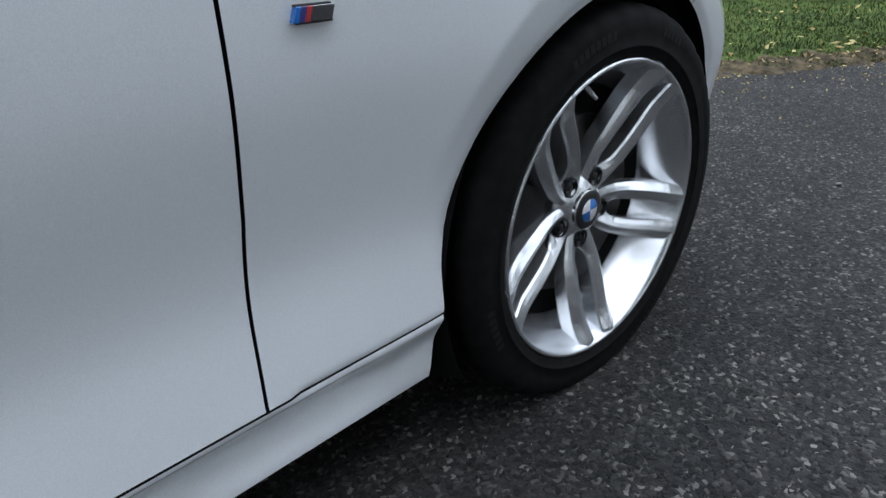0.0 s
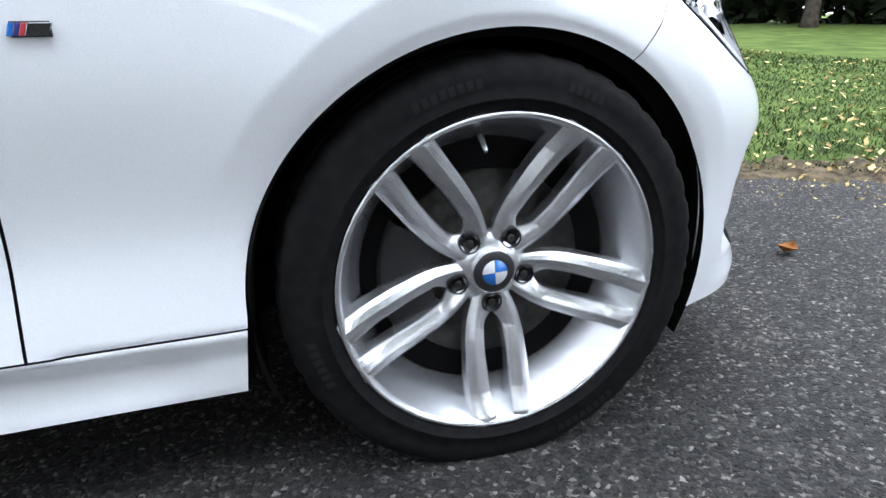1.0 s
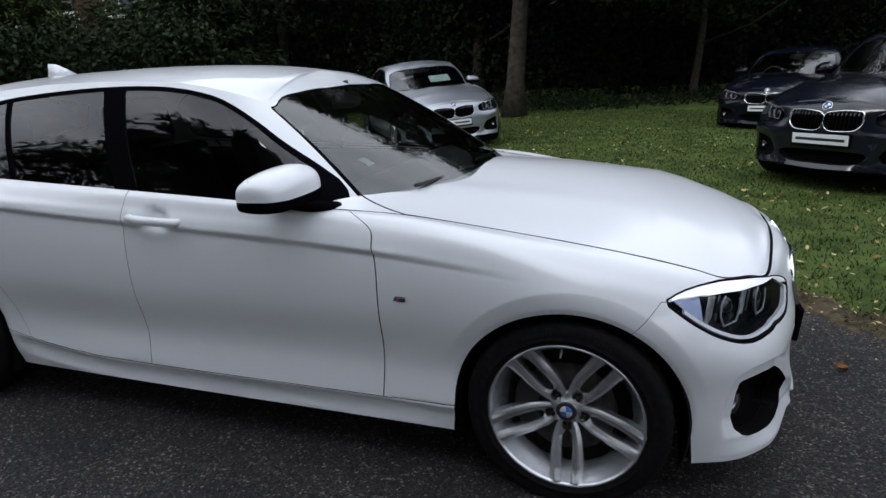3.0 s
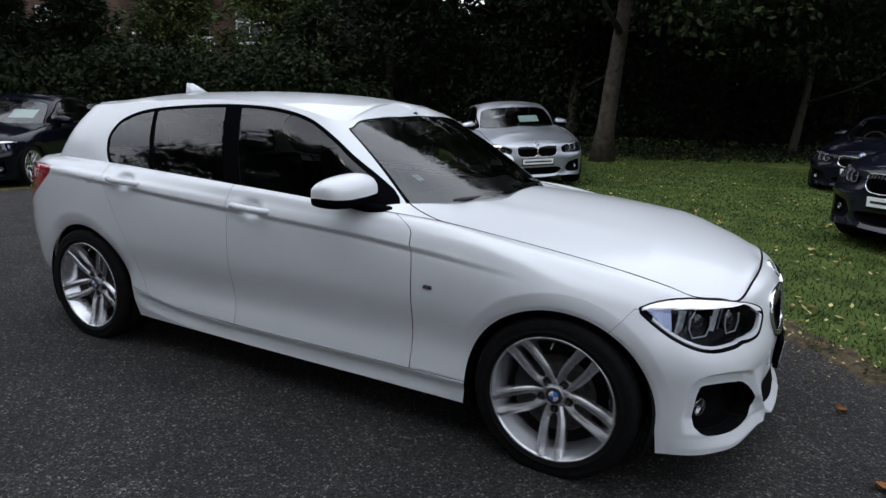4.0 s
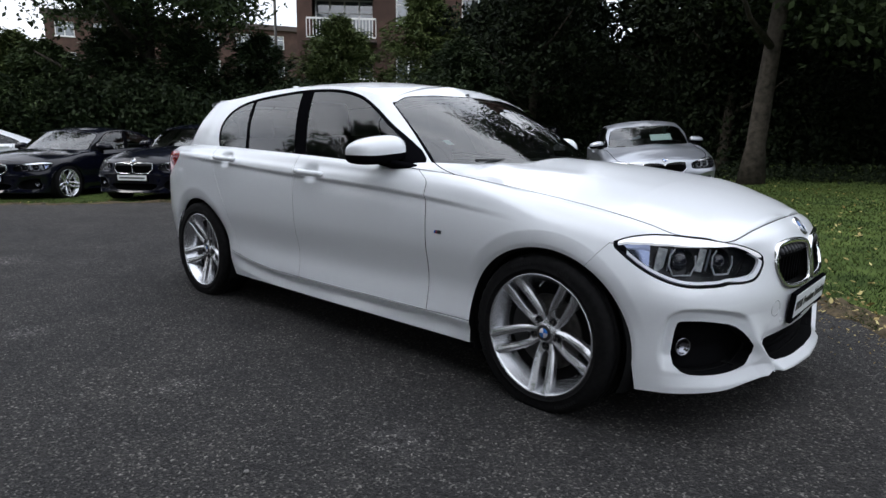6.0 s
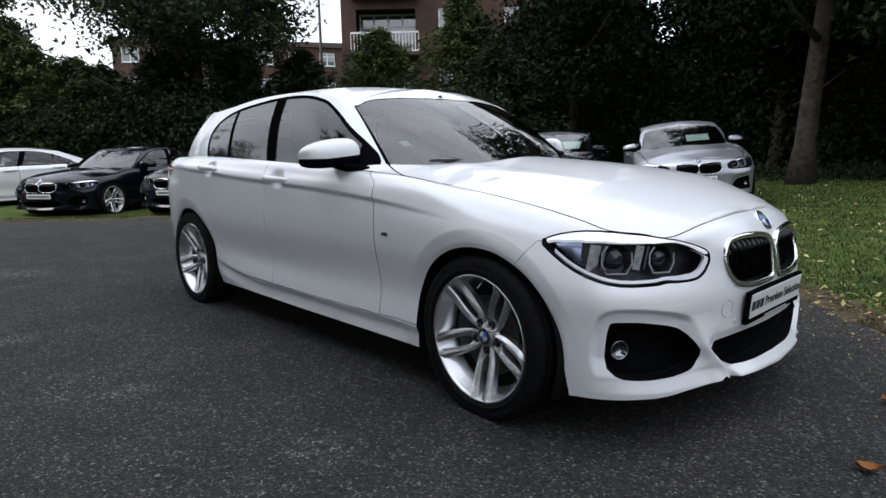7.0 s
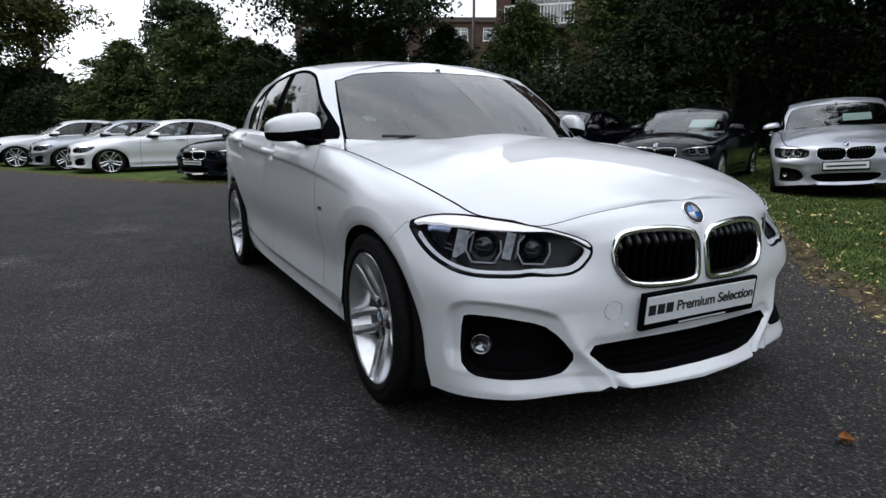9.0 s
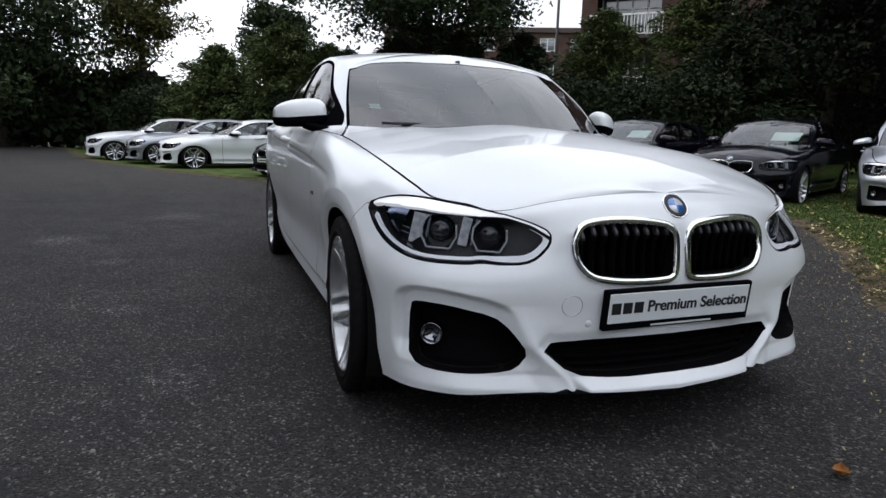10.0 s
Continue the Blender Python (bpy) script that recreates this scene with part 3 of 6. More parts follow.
CREASE = [[0.03, 0.03, 0.03, 0.014, 0.006, 0.002, 0.003, 0.004, 0.006, 0.008, 0.016, 0.022, 0.03, 0.036, 0.036, 0.03, 0.02, 0.014, 0.012],
          [0.80, 0.81, 0.86, 0.925, 0.935, 0.918, 0.885, 0.858, 0.828, 0.792, 0.745, 0.685, 0.635, 0.60, 0.59, 0.59, 0.60, 0.61, 0.61]]
SHOULDER = [[0.09, 0.09, 0.08, 0.05, 0.04, 0.034, 0.028, 0.028, 0.032, 0.040, 0.052, 0.058, 0.066, 0.074, 0.070, 0.056, 0.036, 0.028, 0.028],
            [0.93, 0.93, 0.95, 0.968, 0.972, 0.958, 0.935, 0.912, 0.888, 0.862, 0.79, 0.745, 0.70, 0.665, 0.655, 0.655, 0.67, 0.685, 0.69]]
KNOTS = [0.0, 0.12, 0.25, 0.46, 0.70, 0.84, 0.93, 1.0]
# glasshouse: foot and head of the pillars from the middle of the windscreen round to the tail
FOOT = [(-0.43, 0, 0.965), (-0.475, -0.30, 0.960), (-0.575, -0.52, 0.947), (-0.70, -0.665, 0.932), (-0.785, -0.765, 0.920), (-1.0, -0.808, 0.935), (-1.5, -0.812, 0.955),
        (-2.0, -0.797, 0.972), (-2.5, -0.768, 0.988), (-2.85, -0.735, 0.99), (-3.13, -0.68, 0.98), (-3.30, -0.5, 0.97), (-3.36, 0, 0.97)]
HEAD = [(-1.215, 0, 1.362), (-1.20, -0.30, 1.345), (-1.165, -0.475, 1.305), (-1.127, -0.577, 1.262), (-1.185, -0.606, 1.283), (-1.36, -0.612, 1.322), (-1.65, -0.613, 1.348),
        (-2.1, -0.606, 1.346), (-2.5, -0.593, 1.320), (-2.80, -0.578, 1.302), (-2.95, -0.545, 1.294), (-3.02, -0.40, 1.308), (-3.05, 0, 1.325)]
FOOT_SALOON = FOOT[:8] + [(-2.45, -0.768, 0.99), (-2.78, -0.735, 1.0), (-3.00, -0.66, 1.0), (-3.10, -0.45, 1.0), (-3.13, 0, 1.0)]
HEAD_SALOON = HEAD[:7] + [(-2.0, -0.606, 1.345), (-2.22, -0.593, 1.33), (-2.36, -0.565, 1.318), (-2.44, -0.51, 1.318), (-2.48, -0.35, 1.332), (-2.50, 0, 1.342)]
RIDGE = [(-1.215, 1.358), (-1.45, 1.389), (-1.8, 1.405), (-2.2, 1.400), (-2.6, 1.383), (-3.05, 1.325)]
RIDGE_SALOON = [(-1.215, 1.362), (-1.45, 1.398), (-1.75, 1.414), (-2.05, 1.405), (-2.3, 1.375), (-2.50, 1.342)]
SIDE_GLASS = [(-0.745, 0.906), (-0.785, 0.980), (-0.89, 1.055), (-1.005, 1.125), (-1.10, 1.185), (-1.195, 1.235), (-1.285, 1.273), (-1.395, 1.300), (-1.52, 1.316), (-1.68, 1.322),
              (-1.88, 1.319), (-2.10, 1.306), (-2.32, 1.287), (-2.46, 1.262), (-2.57, 1.215), (-2.615, 1.14), (-2.59, 1.05), (-2.54, 0.995), (-2.20, 0.980), (-1.6, 0.957), (-1.1, 0.938)]
SIDE_GLASS_SALOON = SIDE_GLASS[:10] + [(-1.85, 1.320), (-2.02, 1.303), (-2.20, 1.265), (-2.40, 1.19), (-2.58, 1.10), (-2.66, 1.04), (-2.62, 1.008)] + SIDE_GLASS[-3:]


def build_car(name, label, paint_mat, where, res=1.0, main=False, saloon=False, scale=(1.0, 1.0, 1.0), wheelbase=2.69, tail=0.87, spin=88.0, blank_plate=True, group="", sign=None, lamp_tint=None):
    """A car with its front axle over the origin of `where`, nose along +x. scale: of nose, width and height."""
    car = thing(name, label, "car", where, group)
    kx, ky, kz = scale

    def warp(V):
        """From the hatchback's measures to this car's."""
        W = np.array(V, float)
        if main:
            return W
        x = W[:, 0]
        W[:, 0] = np.where(x > 0, x * kx, np.where(x > -2.69, x * wheelbase / 2.69, -wheelbase + (x + 2.69) * tail / 0.87))
        W[:, 1] *= ky
        W[:, 2] *= kz
        return W

    def put(nm, V, F, mat, sides=2, depth=0.0, parent=None, lab="", smooth=True, shade_hem=True):
        """A panel of the half body: on both sides as two parts (2), or joined over the middle (1)."""
        if not len(F):
            return []
        made = []
        plain = len(F)
        if depth:
            V, F = hem(V, F, depth)
        fm = [0] * plain + [1] * (len(F) - plain)
        # hem faces near-black, not body paint: shade in the gaps as colour
        two = [mat, M["lining"]] if shade_hem else [mat, mat]
        if sides == 1:
            V, F = both(V, F)
            made.append(part(nm, (warp(V), F), two, parent or car, lab, smooth, fm + fm))
        else:
            made.append(part(nm, (warp(V), F), two, parent or car, lab, smooth, fm))
            W, G = mirrored(V, F)
            made.append(part(nm, (warp(W), G), two, parent or car, lab, smooth, fm))
        return made

    # lower body surface
    base = np.array(BASE, float)
    edge = np.array(EDGE, float)
    if saloon:
        edge[:5] = [(-3.53, 0, 1.0), (-3.515, -0.38, 1.0), (-3.43, -0.60, 1.0), (-3.15, -0.715, 1.005), (-2.80, -0.75, 1.004)]
    arc = np.concatenate([[0], np.cumsum(np.hypot(*np.diff(base, axis=0).T))])
    nu, nv = (640, 130) if main else (int(430 * res), int(96 * res))
    u = np.linspace(0, arc[-1], nu)
    if main:
        u = np.interp(np.linspace(0, 1, 500), [0.0, 0.10, 0.48, 1.0], [0.0, arc[4], arc[9], arc[-1]])
        nu = len(u)
    P = spline(arc, base)(u)
    T = np.gradient(P, axis=0)
    T[0], T[-1] = (0, -1), (0, 1)
    T /= np.hypot(*T.T)[:, None]
    out_n = np.stack([T[:, 1], -T[:, 0]], 1)
    lines = []
    for d, z in (LOW, SILL, WAISTLOW, MIDDLE, CREASE, SHOULDER):
        dd, zz = spline(arc, d)(u)[:, 0], spline(arc, z)(u)[:, 0]
        lines.append(np.column_stack([P - out_n * dd[:, None], zz]))
    E = spline(arc, edge)(u)
    E[:, 1] = np.minimum(E[:, 1], 0)
    S = lines[-1]
    gap = np.linalg.norm(E - S, axis=1)[:, None]
    lines.append(0.42 * S + 0.58 * E + 0.10 * gap * np.column_stack([out_n * 0.6, np.full(nu, 0.8)]))
    lines.append(E)
    K = np.stack(lines)
    vv = np.linspace(0, 1, nv)
    flat = spline(KNOTS, K.reshape(len(KNOTS), -1))(vv).reshape(nv, nu, 3)
    body = np.transpose(flat, (1, 0, 2)).reshape(-1, 3)
    ss = np.repeat(u, nv)
    normal = np.column_stack([np.repeat(out_n, nv, axis=0), np.zeros(len(ss))])

    def arch(V, cx):
        dx, dz = np.abs(V[:, 0] - cx), V[:, 2] - 0.312
        up = np.hypot(dx * 0.347 / 0.360, np.maximum(dz, 0)) - 0.347
        dn = dx - (0.360 + 0.012 * np.clip(-dz / 0.12, 0, 1))
        f = np.where(dz > 0, up, dn)
        return np.where(np.abs(V[:, 1]) > 0.6, f, 1.0)

    def foot_of(pts):
        """(arc, z) of points near the surface."""
        res_ = []
        for p in pts:
            j = np.argmin(((body - np.array(p)) ** 2).sum(1))
            res_.append((ss[j], p[2]))
        return res_

    zc = spline(arc, CREASE[1])(ss)[:, 0]
    fade = np.clip((ss - arc[3]) / 0.8, 0, 1) * np.clip((arc[10] - 0.10 - ss) / 0.55, 0, 1)
    drop = zc - body[:, 2]
    hollow = 0.0115 * fade * np.clip(drop / 0.020, 0, 1) ** 1.3 * np.exp(-np.clip(drop - 0.020, 0, 1) / 0.13) - 0.001 * fade * np.exp(-(drop / 0.012) ** 2)
    # the sill stands proud of the door's foot
    step = body[:, 2] - (0.293 + np.clip((-1.7 - body[:, 0]) / 0.65, 0, 1) ** 2 * 0.075)
    flank = (np.abs(body[:, 1]) > 0.7) * np.clip((0.36 - np.abs(body[:, 0] + 1.30) + 0.9) / 0.3, 0, 1)
    hollow -= flank * (0.006 * np.clip(-step / 0.004, 0, 1) * np.clip(1 + step / 0.03, 0, 1) + 0.004 * np.exp(-np.clip(step, 0, 1) / 0.02) * (step > 0))
    hollow += flank * np.clip((body[:, 0] + 2.30) / 0.08, 0, 1) * np.clip((-0.40 - body[:, 0]) / 0.10, 0.25, 1) * 0.024 * np.clip(np.minimum((-step - 0.006) / 0.034, (step + 0.10) / 0.052), 0, 1)
    hollow -= flank * np.clip((body[:, 0] + 2.25) / 0.30, 0, 1) * 0.007 * np.clip((-step - 0.045) / 0.045, 0, 1)
    # swelling over the wheels
    for cx in (0.0, -2.69):
        r = np.hypot(body[:, 0] - cx, body[:, 2] - 0.312)
        upper_ = np.clip((body[:, 2] - 0.36) / 0.16, 0, 1) * (np.abs(body[:, 1]) > 0.6)
        hollow += upper_ * (0.012 * np.clip((0.414 - r) / 0.062, 0, 1) - 0.005 * np.exp(-np.clip(r - 0.414, 0, 1) / 0.05))
    fog = rounded(foot_of([(0.502, -0.770, 0.436), (0.520, -0.750, 0.446), (0.575, -0.670, 0.440), (0.630, -0.555, 0.415), (0.650, -0.508, 0.378), (0.666, -0.454, 0.312), (0.650, -0.488, 0.266),
                           (0.625, -0.55, 0.253), (0.56, -0.67, 0.249), (0.515, -0.735, 0.257), (0.489, -0.772, 0.300)]), 1)
    lower = rounded(foot_of([(0.678, -0.442, 0.339), (0.715, -0.25, 0.350), (0.725, 0.0, 0.350)]) + [(arc[-1] + 0.3, 0.350), (arc[-1] + 0.3, 0.237), (arc[-1], 0.237)]
                    + foot_of([(0.72, -0.2, 0.236), (0.708, -0.330, 0.246)]), 1)
    kidney = rounded(foot_of([(0.715, -0.018, 0.672), (0.708, -0.12, 0.690), (0.70, -0.235, 0.692), (0.69, -0.318, 0.680), (0.688, -0.342, 0.640), (0.695, -0.335, 0.580), (0.705, -0.300, 0.534),
                              (0.715, -0.22, 0.520), (0.722, -0.10, 0.517), (0.724, -0.026, 0.522), (0.722, -0.016, 0.560)]), 2)
    lamp = foot_of([(0.247, -0.807, 0.703), (0.30, -0.775, 0.727), (0.36, -0.735, 0.738), (0.429, -0.69, 0.735), (0.51, -0.61, 0.722), (0.574, -0.525, 0.706), (0.62, -0.45, 0.682),
                    (0.650, -0.394, 0.656), (0.652, -0.396, 0.620), (0.645, -0.425, 0.583), (0.632, -0.462, 0.565), (0.60, -0.53, 0.562), (0.575, -0.575, 0.566), (0.555, -0.605, 0.560), (0.49, -0.695, 0.561),
                    (0.44, -0.735, 0.574), (0.39, -0.775, 0.600), (0.33, -0.80, 0.643)])
    lamp_top = np.array(lamp)[:8]
    lamp = np.array(rounded(lamp, 1))
    q = np.column_stack([ss, body[:, 2]])
    for cx in (0.0, -2.69):
        hollow += 0.005 * np.clip(1 - arch(body, cx) / 0.016, 0, 1) ** 1.2 * np.clip((body[:, 2] - 0.26) / 0.10, 0, 1)
    # the blade between the inlets: its edge follows the lower inlet's side down to the splitter
    blade = [foot_of([p])[0][0] for p in ((0.708, -0.322, 0.21), (0.704, -0.352, 0.25), (0.682, -0.440, 0.34), (0.668, -0.475, 0.42))]
    ns_ = blade[1]
    off_ = ss - (np.interp(body[:, 2], [0.20, 0.246, 0.336, 0.42], blade) - 0.004)
    near_fog = outline(q, fog)
    hollow += 0.024 * np.clip((0.050 - near_fog) / 0.016, 0, 1) * (near_fog < 0.050) * np.clip((body[:, 2] - 0.262) / 0.06, 0, 1) * np.clip((-off_ - 0.015) / 0.06, 0, 1)
    near_low = outline(q, lower)
    hollow += 0.010 * np.clip(1 - near_low / 0.03, 0, 1) * (body[:, 2] > 0.30) * np.clip((off_ - 0.02) / 0.06, 0, 1)
    inner_w = np.interp(body[:, 2], [0.33, 0.40], [0.010, 0.11])
    hollow -= 0.020 * np.clip(1 - np.where(off_ < 0, -off_ / 0.10, off_ / inner_w), 0, 1) * np.clip((0.45 - body[:, 2]) / 0.11, 0, 1)
    hollow -= 0.012 * np.exp(-((ss - foot_of([(0.60, -0.62, 0.30)])[0][0]) / 0.13) ** 2) * np.clip((0.50 - body[:, 2]) / 0.15, 0, 1)
    hollow -= 0.034 * np.clip((off_ - 0.006) / 0.035, 0, 1) * np.clip((0.243 - body[:, 2]) / 0.036, 0, 1)
    hollow -= 0.021 * np.clip((0.002 - off_) / 0.06, 0, 1) * np.clip((ss - arc[12] - 0.03) / 0.25, 0, 1) * np.clip((0.250 - body[:, 2]) / 0.042, 0, 1)
    if main:
        for hx, hz in ((-1.447, 0.881), (-2.31, 0.932)):
            hollow += 0.028 * np.exp(-(np.hypot((body[:, 0] - hx) / 0.060, (body[:, 2] - hz + 0.004) / 0.036)) ** 3) * (np.abs(body[:, 1]) > 0.7)
    body = body - normal * hollow[:, None]
    V0 = np.column_stack([body, ss, vv[np.tile(np.arange(nv), nu)]])
    F0 = grid_faces(nu, nv)

    V, F = clip(V0, F0, arch(V0, 0.0))
    V, F = clip(V, F, arch(V, -2.69))
    # openings in the nose
    for hole in (fog, lower, kidney, lamp):
        V, F = clip(V, F, outline(V[:, 3:5] * 0 + np.column_stack([V[:, 3], V[:, 2]]), hole) - 0.001)
    V, F = clip(V, F, V[:, 2] - (0.214 - np.where(V[:, 3] < ns_, (ns_ - V[:, 3]) * 0.22, (V[:, 3] - ns_) * 0.6)))
    sz = lambda V: np.column_stack([V[:, 3], V[:, 2]])
    g = 0.0026
    # joints
    lamp_s, lamp_z = foot_of([(0.247, -0.807, 0.703)])[0]
    arch_s, arch_z = foot_of([(0.19, -0.868, 0.62)])[0]
    joint = lambda V: beside(sz(V), (arch_s, arch_z), (lamp_s, lamp_z))
    s_of_x = lambda x: float(np.interp(x, base[3:12, 0], arc[3:12]))
    front_line = lambda V: V[:, 3] - (s_of_x(-0.600) - np.clip((V[:, 2] - 0.72) / 0.22, 0, 1) ** 1.8 * 0.048 - 0.012 * np.clip((0.5 - V[:, 2]) / 0.2, 0, 1))
    mid_line = lambda V: V[:, 3] - (s_of_x(-1.59) + 0.0 * V[:, 2])
    rear_line = lambda V: V[:, 3] - (s_of_x(-2.30) - np.clip((0.62 - V[:, 2]) / 0.3, -1, 1) * -0.10 - np.clip((V[:, 2] - 0.62) / 0.38, 0, 1) * 0.10)
    sill_line = lambda V: V[:, 2] - (0.293 + np.clip((-1.7 - V[:, 0]) / 0.65, 0, 1) ** 2 * 0.075)

    bon_s = foot_of([(0.429, -0.69, 0.733)])[0][0]
    over = lambda V: np.interp(V[:, 3], [lamp_s - 0.01, lamp_s, bon_s - 0.004, bon_s + 0.004], [1.0, 0.703, 0.685, 1.4]) - V[:, 2]
    nose = lambda V: np.minimum.reduce([-joint(V), V[:, 3] - (lamp_s - 0.11), over(V)])
    bumper = clip(V, F, nose(V) - 0.0008)
    rest = clip(V, F, -nose(V) - 0.0008)
    if main:
        low_f = lambda V: np.minimum(-sill_line(V), V[:, 3] - s_of_x(-2.40))
        sill = clip(*rest, low_f(rest[0]) - 0.0016)
        upper = clip(*rest, -low_f(rest[0]) - 0.0016)
        wing = clip(*upper, front_line(upper[0]) - 0.0020)
        keep = clip(*upper, -front_line(upper[0]) - 0.0020)
        door_f = clip(*keep, mid_line(keep[0]) - 0.0011)
        keep = clip(*keep, -mid_line(keep[0]) - 0.0011)
        door_r = clip(*keep, rear_line(keep[0]) - 0.0009)
        quarter = clip(*keep, -rear_line(keep[0]) - 0.0009)
    else:
        wing = clip(*rest, front_line(rest[0]) - g)
        behind = clip(*rest, -front_line(rest[0]) - g)
        door_f = clip(*behind, mid_line(behind[0]) - g)
        keep = clip(*behind, -mid_line(behind[0]) - g)
        door_r = clip(*keep, rear_line(keep[0]) - g)
        quarter = clip(*keep, -rear_line(keep[0]) - g)
    # tail lamps
    tl = rounded(foot_of([(-2.93, -0.83, 0.955), (-3.10, -0.79, 0.965), (-3.30, -0.70, 0.95), (-3.44, -0.55, 0.93), (-3.50, -0.42, 0.90), (-3.50, -0.40, 0.81), (-3.42, -0.66, 0.71), (-3.28, -0.77, 0.73), (-3.08, -0.82, 0.84)]), 1)
    lampR = clip(*quarter, -outline(sz(quarter[0]), tl))
    quarter = clip(*quarter, outline(sz(quarter[0]), tl) - 0.002)
    if main:
        cs, cz = s_of_x(-2.60), 0.962
        flap_d = lambda V: np.hypot((V[:, 3] - cs) / 1.0, (V[:, 2] - cz) / 0.75) - 0.085
        flap = clip(*quarter, -flap_d(quarter[0]) - 0.0012)
        hole_q = clip(*quarter, flap_d(quarter[0]) - 0.0012)
        for vf_ in (hem(*hole_q, 0.012), mirrored(*hem(*quarter, 0.012))):
            n_ = len(hole_q[1] if vf_[0][0][1] < 0 else quarter[1])
            part("rear_quarter_panel", vf_, [paint_mat, M["lining"]], car, "", True, [0] * n_ + [1] * (len(vf_[1]) - n_))
        V_, F_ = hem(*flap, 0.008)
        part("fuel_flap", (V_, F_), paint_mat, car, "round white fuel flap")
    else:
        put("rear_quarter_panel", *quarter, paint_mat, 2, 0.012)
    put("tail_lamp", *lampR, M["red"], 2, 0.02, lab="red tail lamp")
    put("front_bumper", *bumper, paint_mat, 1, 0.022)
    put("front_wing", *wing, paint_mat, 2, 0.014)
    doors_f = put("front_door", *door_f, paint_mat, 2, 0.014)
    doors_r = put("rear_door", *door_r, paint_mat, 2, 0.014)
    if main:
        Vs, Fs = sill
        Vs = Vs.copy()
        put("side_skirt", Vs, Fs, paint_mat, 2, 0.02)
    # dark shell inside, wheel housings and floor
    iu = np.append(np.arange(0, nu - 1, 4 if main else 2), nu - 1)
    iv_ = np.append(np.arange(0, nv - 1, 4 if main else 2), nv - 1)
    inner = V0.reshape(nu, nv, 5)[np.ix_(iu, iv_)].reshape(-1, 5)
    inner[:, :3] -= normal.reshape(nu, nv, 3)[np.ix_(iu, iv_)].reshape(-1, 3) * 0.045
    FI = grid_faces(len(iu), len(iv_))
    inner[:, 2] -= 0.012
    I = clip(inner, FI, arch(inner, 0.0) + 0.012)
    I = clip(*I, arch(I[0], -2.69) + 0.012)
    for hole in (fog, lower, kidney, lamp):
        I = clip(*I, outline(sz(I[0]), hole) + 0.004)
    I = clip(*I, 0.915 - I[0][:, 2]) if main else I
    put("inner_shell", *I, M["lining"], 1)
    for cx in (0.0, -2.69):
        h = lathe([(0.355, -0.845), (0.372, -0.80), (0.378, -0.50), (0.05, -0.49)], 40, -25, 205)
        put("wheel_housing", np.column_stack([h[0][:, 0] + cx, h[0][:, 1], h[0][:, 2] + 0.312]), h[1], M["lining"], 2)
    put("floor_pan", *merge(box(-3.45, 0.62, -0.52, -0.0, 0.19, 0.26), box(-2.28, -0.42, -0.80, -0.52, 0.185, 0.26)), M["lining"], 1, smooth=False)

    # bonnet
    i0 = int(np.searchsorted(u, s_of_x(-0.79)))
    ub = u[i0:-1]
    Eb, Sb = E[i0:-1], K[-2][i0:-1]
    nb_, nw = len(ub), max(10, int(44 * res))
    f = (ub - ub[0]) / (ub[-1] - ub[0])
    xs = np.maximum.accumulate(Eb[:, 0])
    zs = spline([-0.75, -0.60, -0.46, -0.2, 0.1, 0.35, 0.52, 0.60, 0.634], [0.988, 0.984, 0.974, 0.957, 0.926, 0.875, 0.820, 0.785, 0.763])(xs)[:, 0]
    tang = Eb - Sb
    slope = np.clip(tang[:, 2] / np.maximum(tang[:, 1], 0.02), 0.05, 0.42)
    halfw = -Eb[:, 1]
    w = np.linspace(0, 1, nw)
    w[0] = 0.009
    grid = []
    for a in w:
        h00, h10, h01 = (1 + 2 * a) * (1 - a) ** 2, a * (1 - a) ** 2, a * a * (3 - 2 * a)
        fold = 0.005 * math.exp(-((a - 0.42) / 0.10) ** 2) * np.clip(f * 5, 0, 1) * np.clip((0.35 - xs) / 0.5, 0, 1)
        z = h00 * Eb[:, 2] + h10 * slope * halfw + h01 * np.maximum(zs, Eb[:, 2]) + fold + 0.016 * math.exp(-((a - 0.30) / 0.20) ** 2) * np.clip((-0.20 - xs) / 0.35, 0, 1)
        grid.append(np.column_stack([xs - 0.0045 - 0.0035 * np.clip((xs - 0.4) / 0.2, 0, 1), -np.maximum(halfw - 0.0035, 0.0005) * (1 - a) - 0.004 * np.clip((-0.60 - xs) / 0.02, 0, 1) * (1 - a), z - 0.001]))
    grid = np.transpose(np.array(grid), (1, 0, 2)).reshape(-1, 3)
    grid[nw - 1::nw, 1] = 0
    bon_f = grid_faces(nb_, nw)
    bon_cut = clip(grid, bon_f, grid[:, 0] - (-0.445 - 0.325 * np.abs(grid[:, 1] / 0.735) ** 2.2))
    grid, bon_f = bon_cut
    if main:
        corner = lambda V: V[:, 1] + 0.754 + 0.332 * (V[:, 0] + 0.50)
        strip_ = clip(grid, bon_f, -corner(grid) - 0.0016)
        put("wing_corner", strip_[0] + [0, -0.008, 0.0005], strip_[1], paint_mat, 1, 0.010)
        grid, bon_f = clip(grid, bon_f, corner(grid) - 0.0016)
    put("bonnet", grid, bon_f, paint_mat, 1, 0.014)
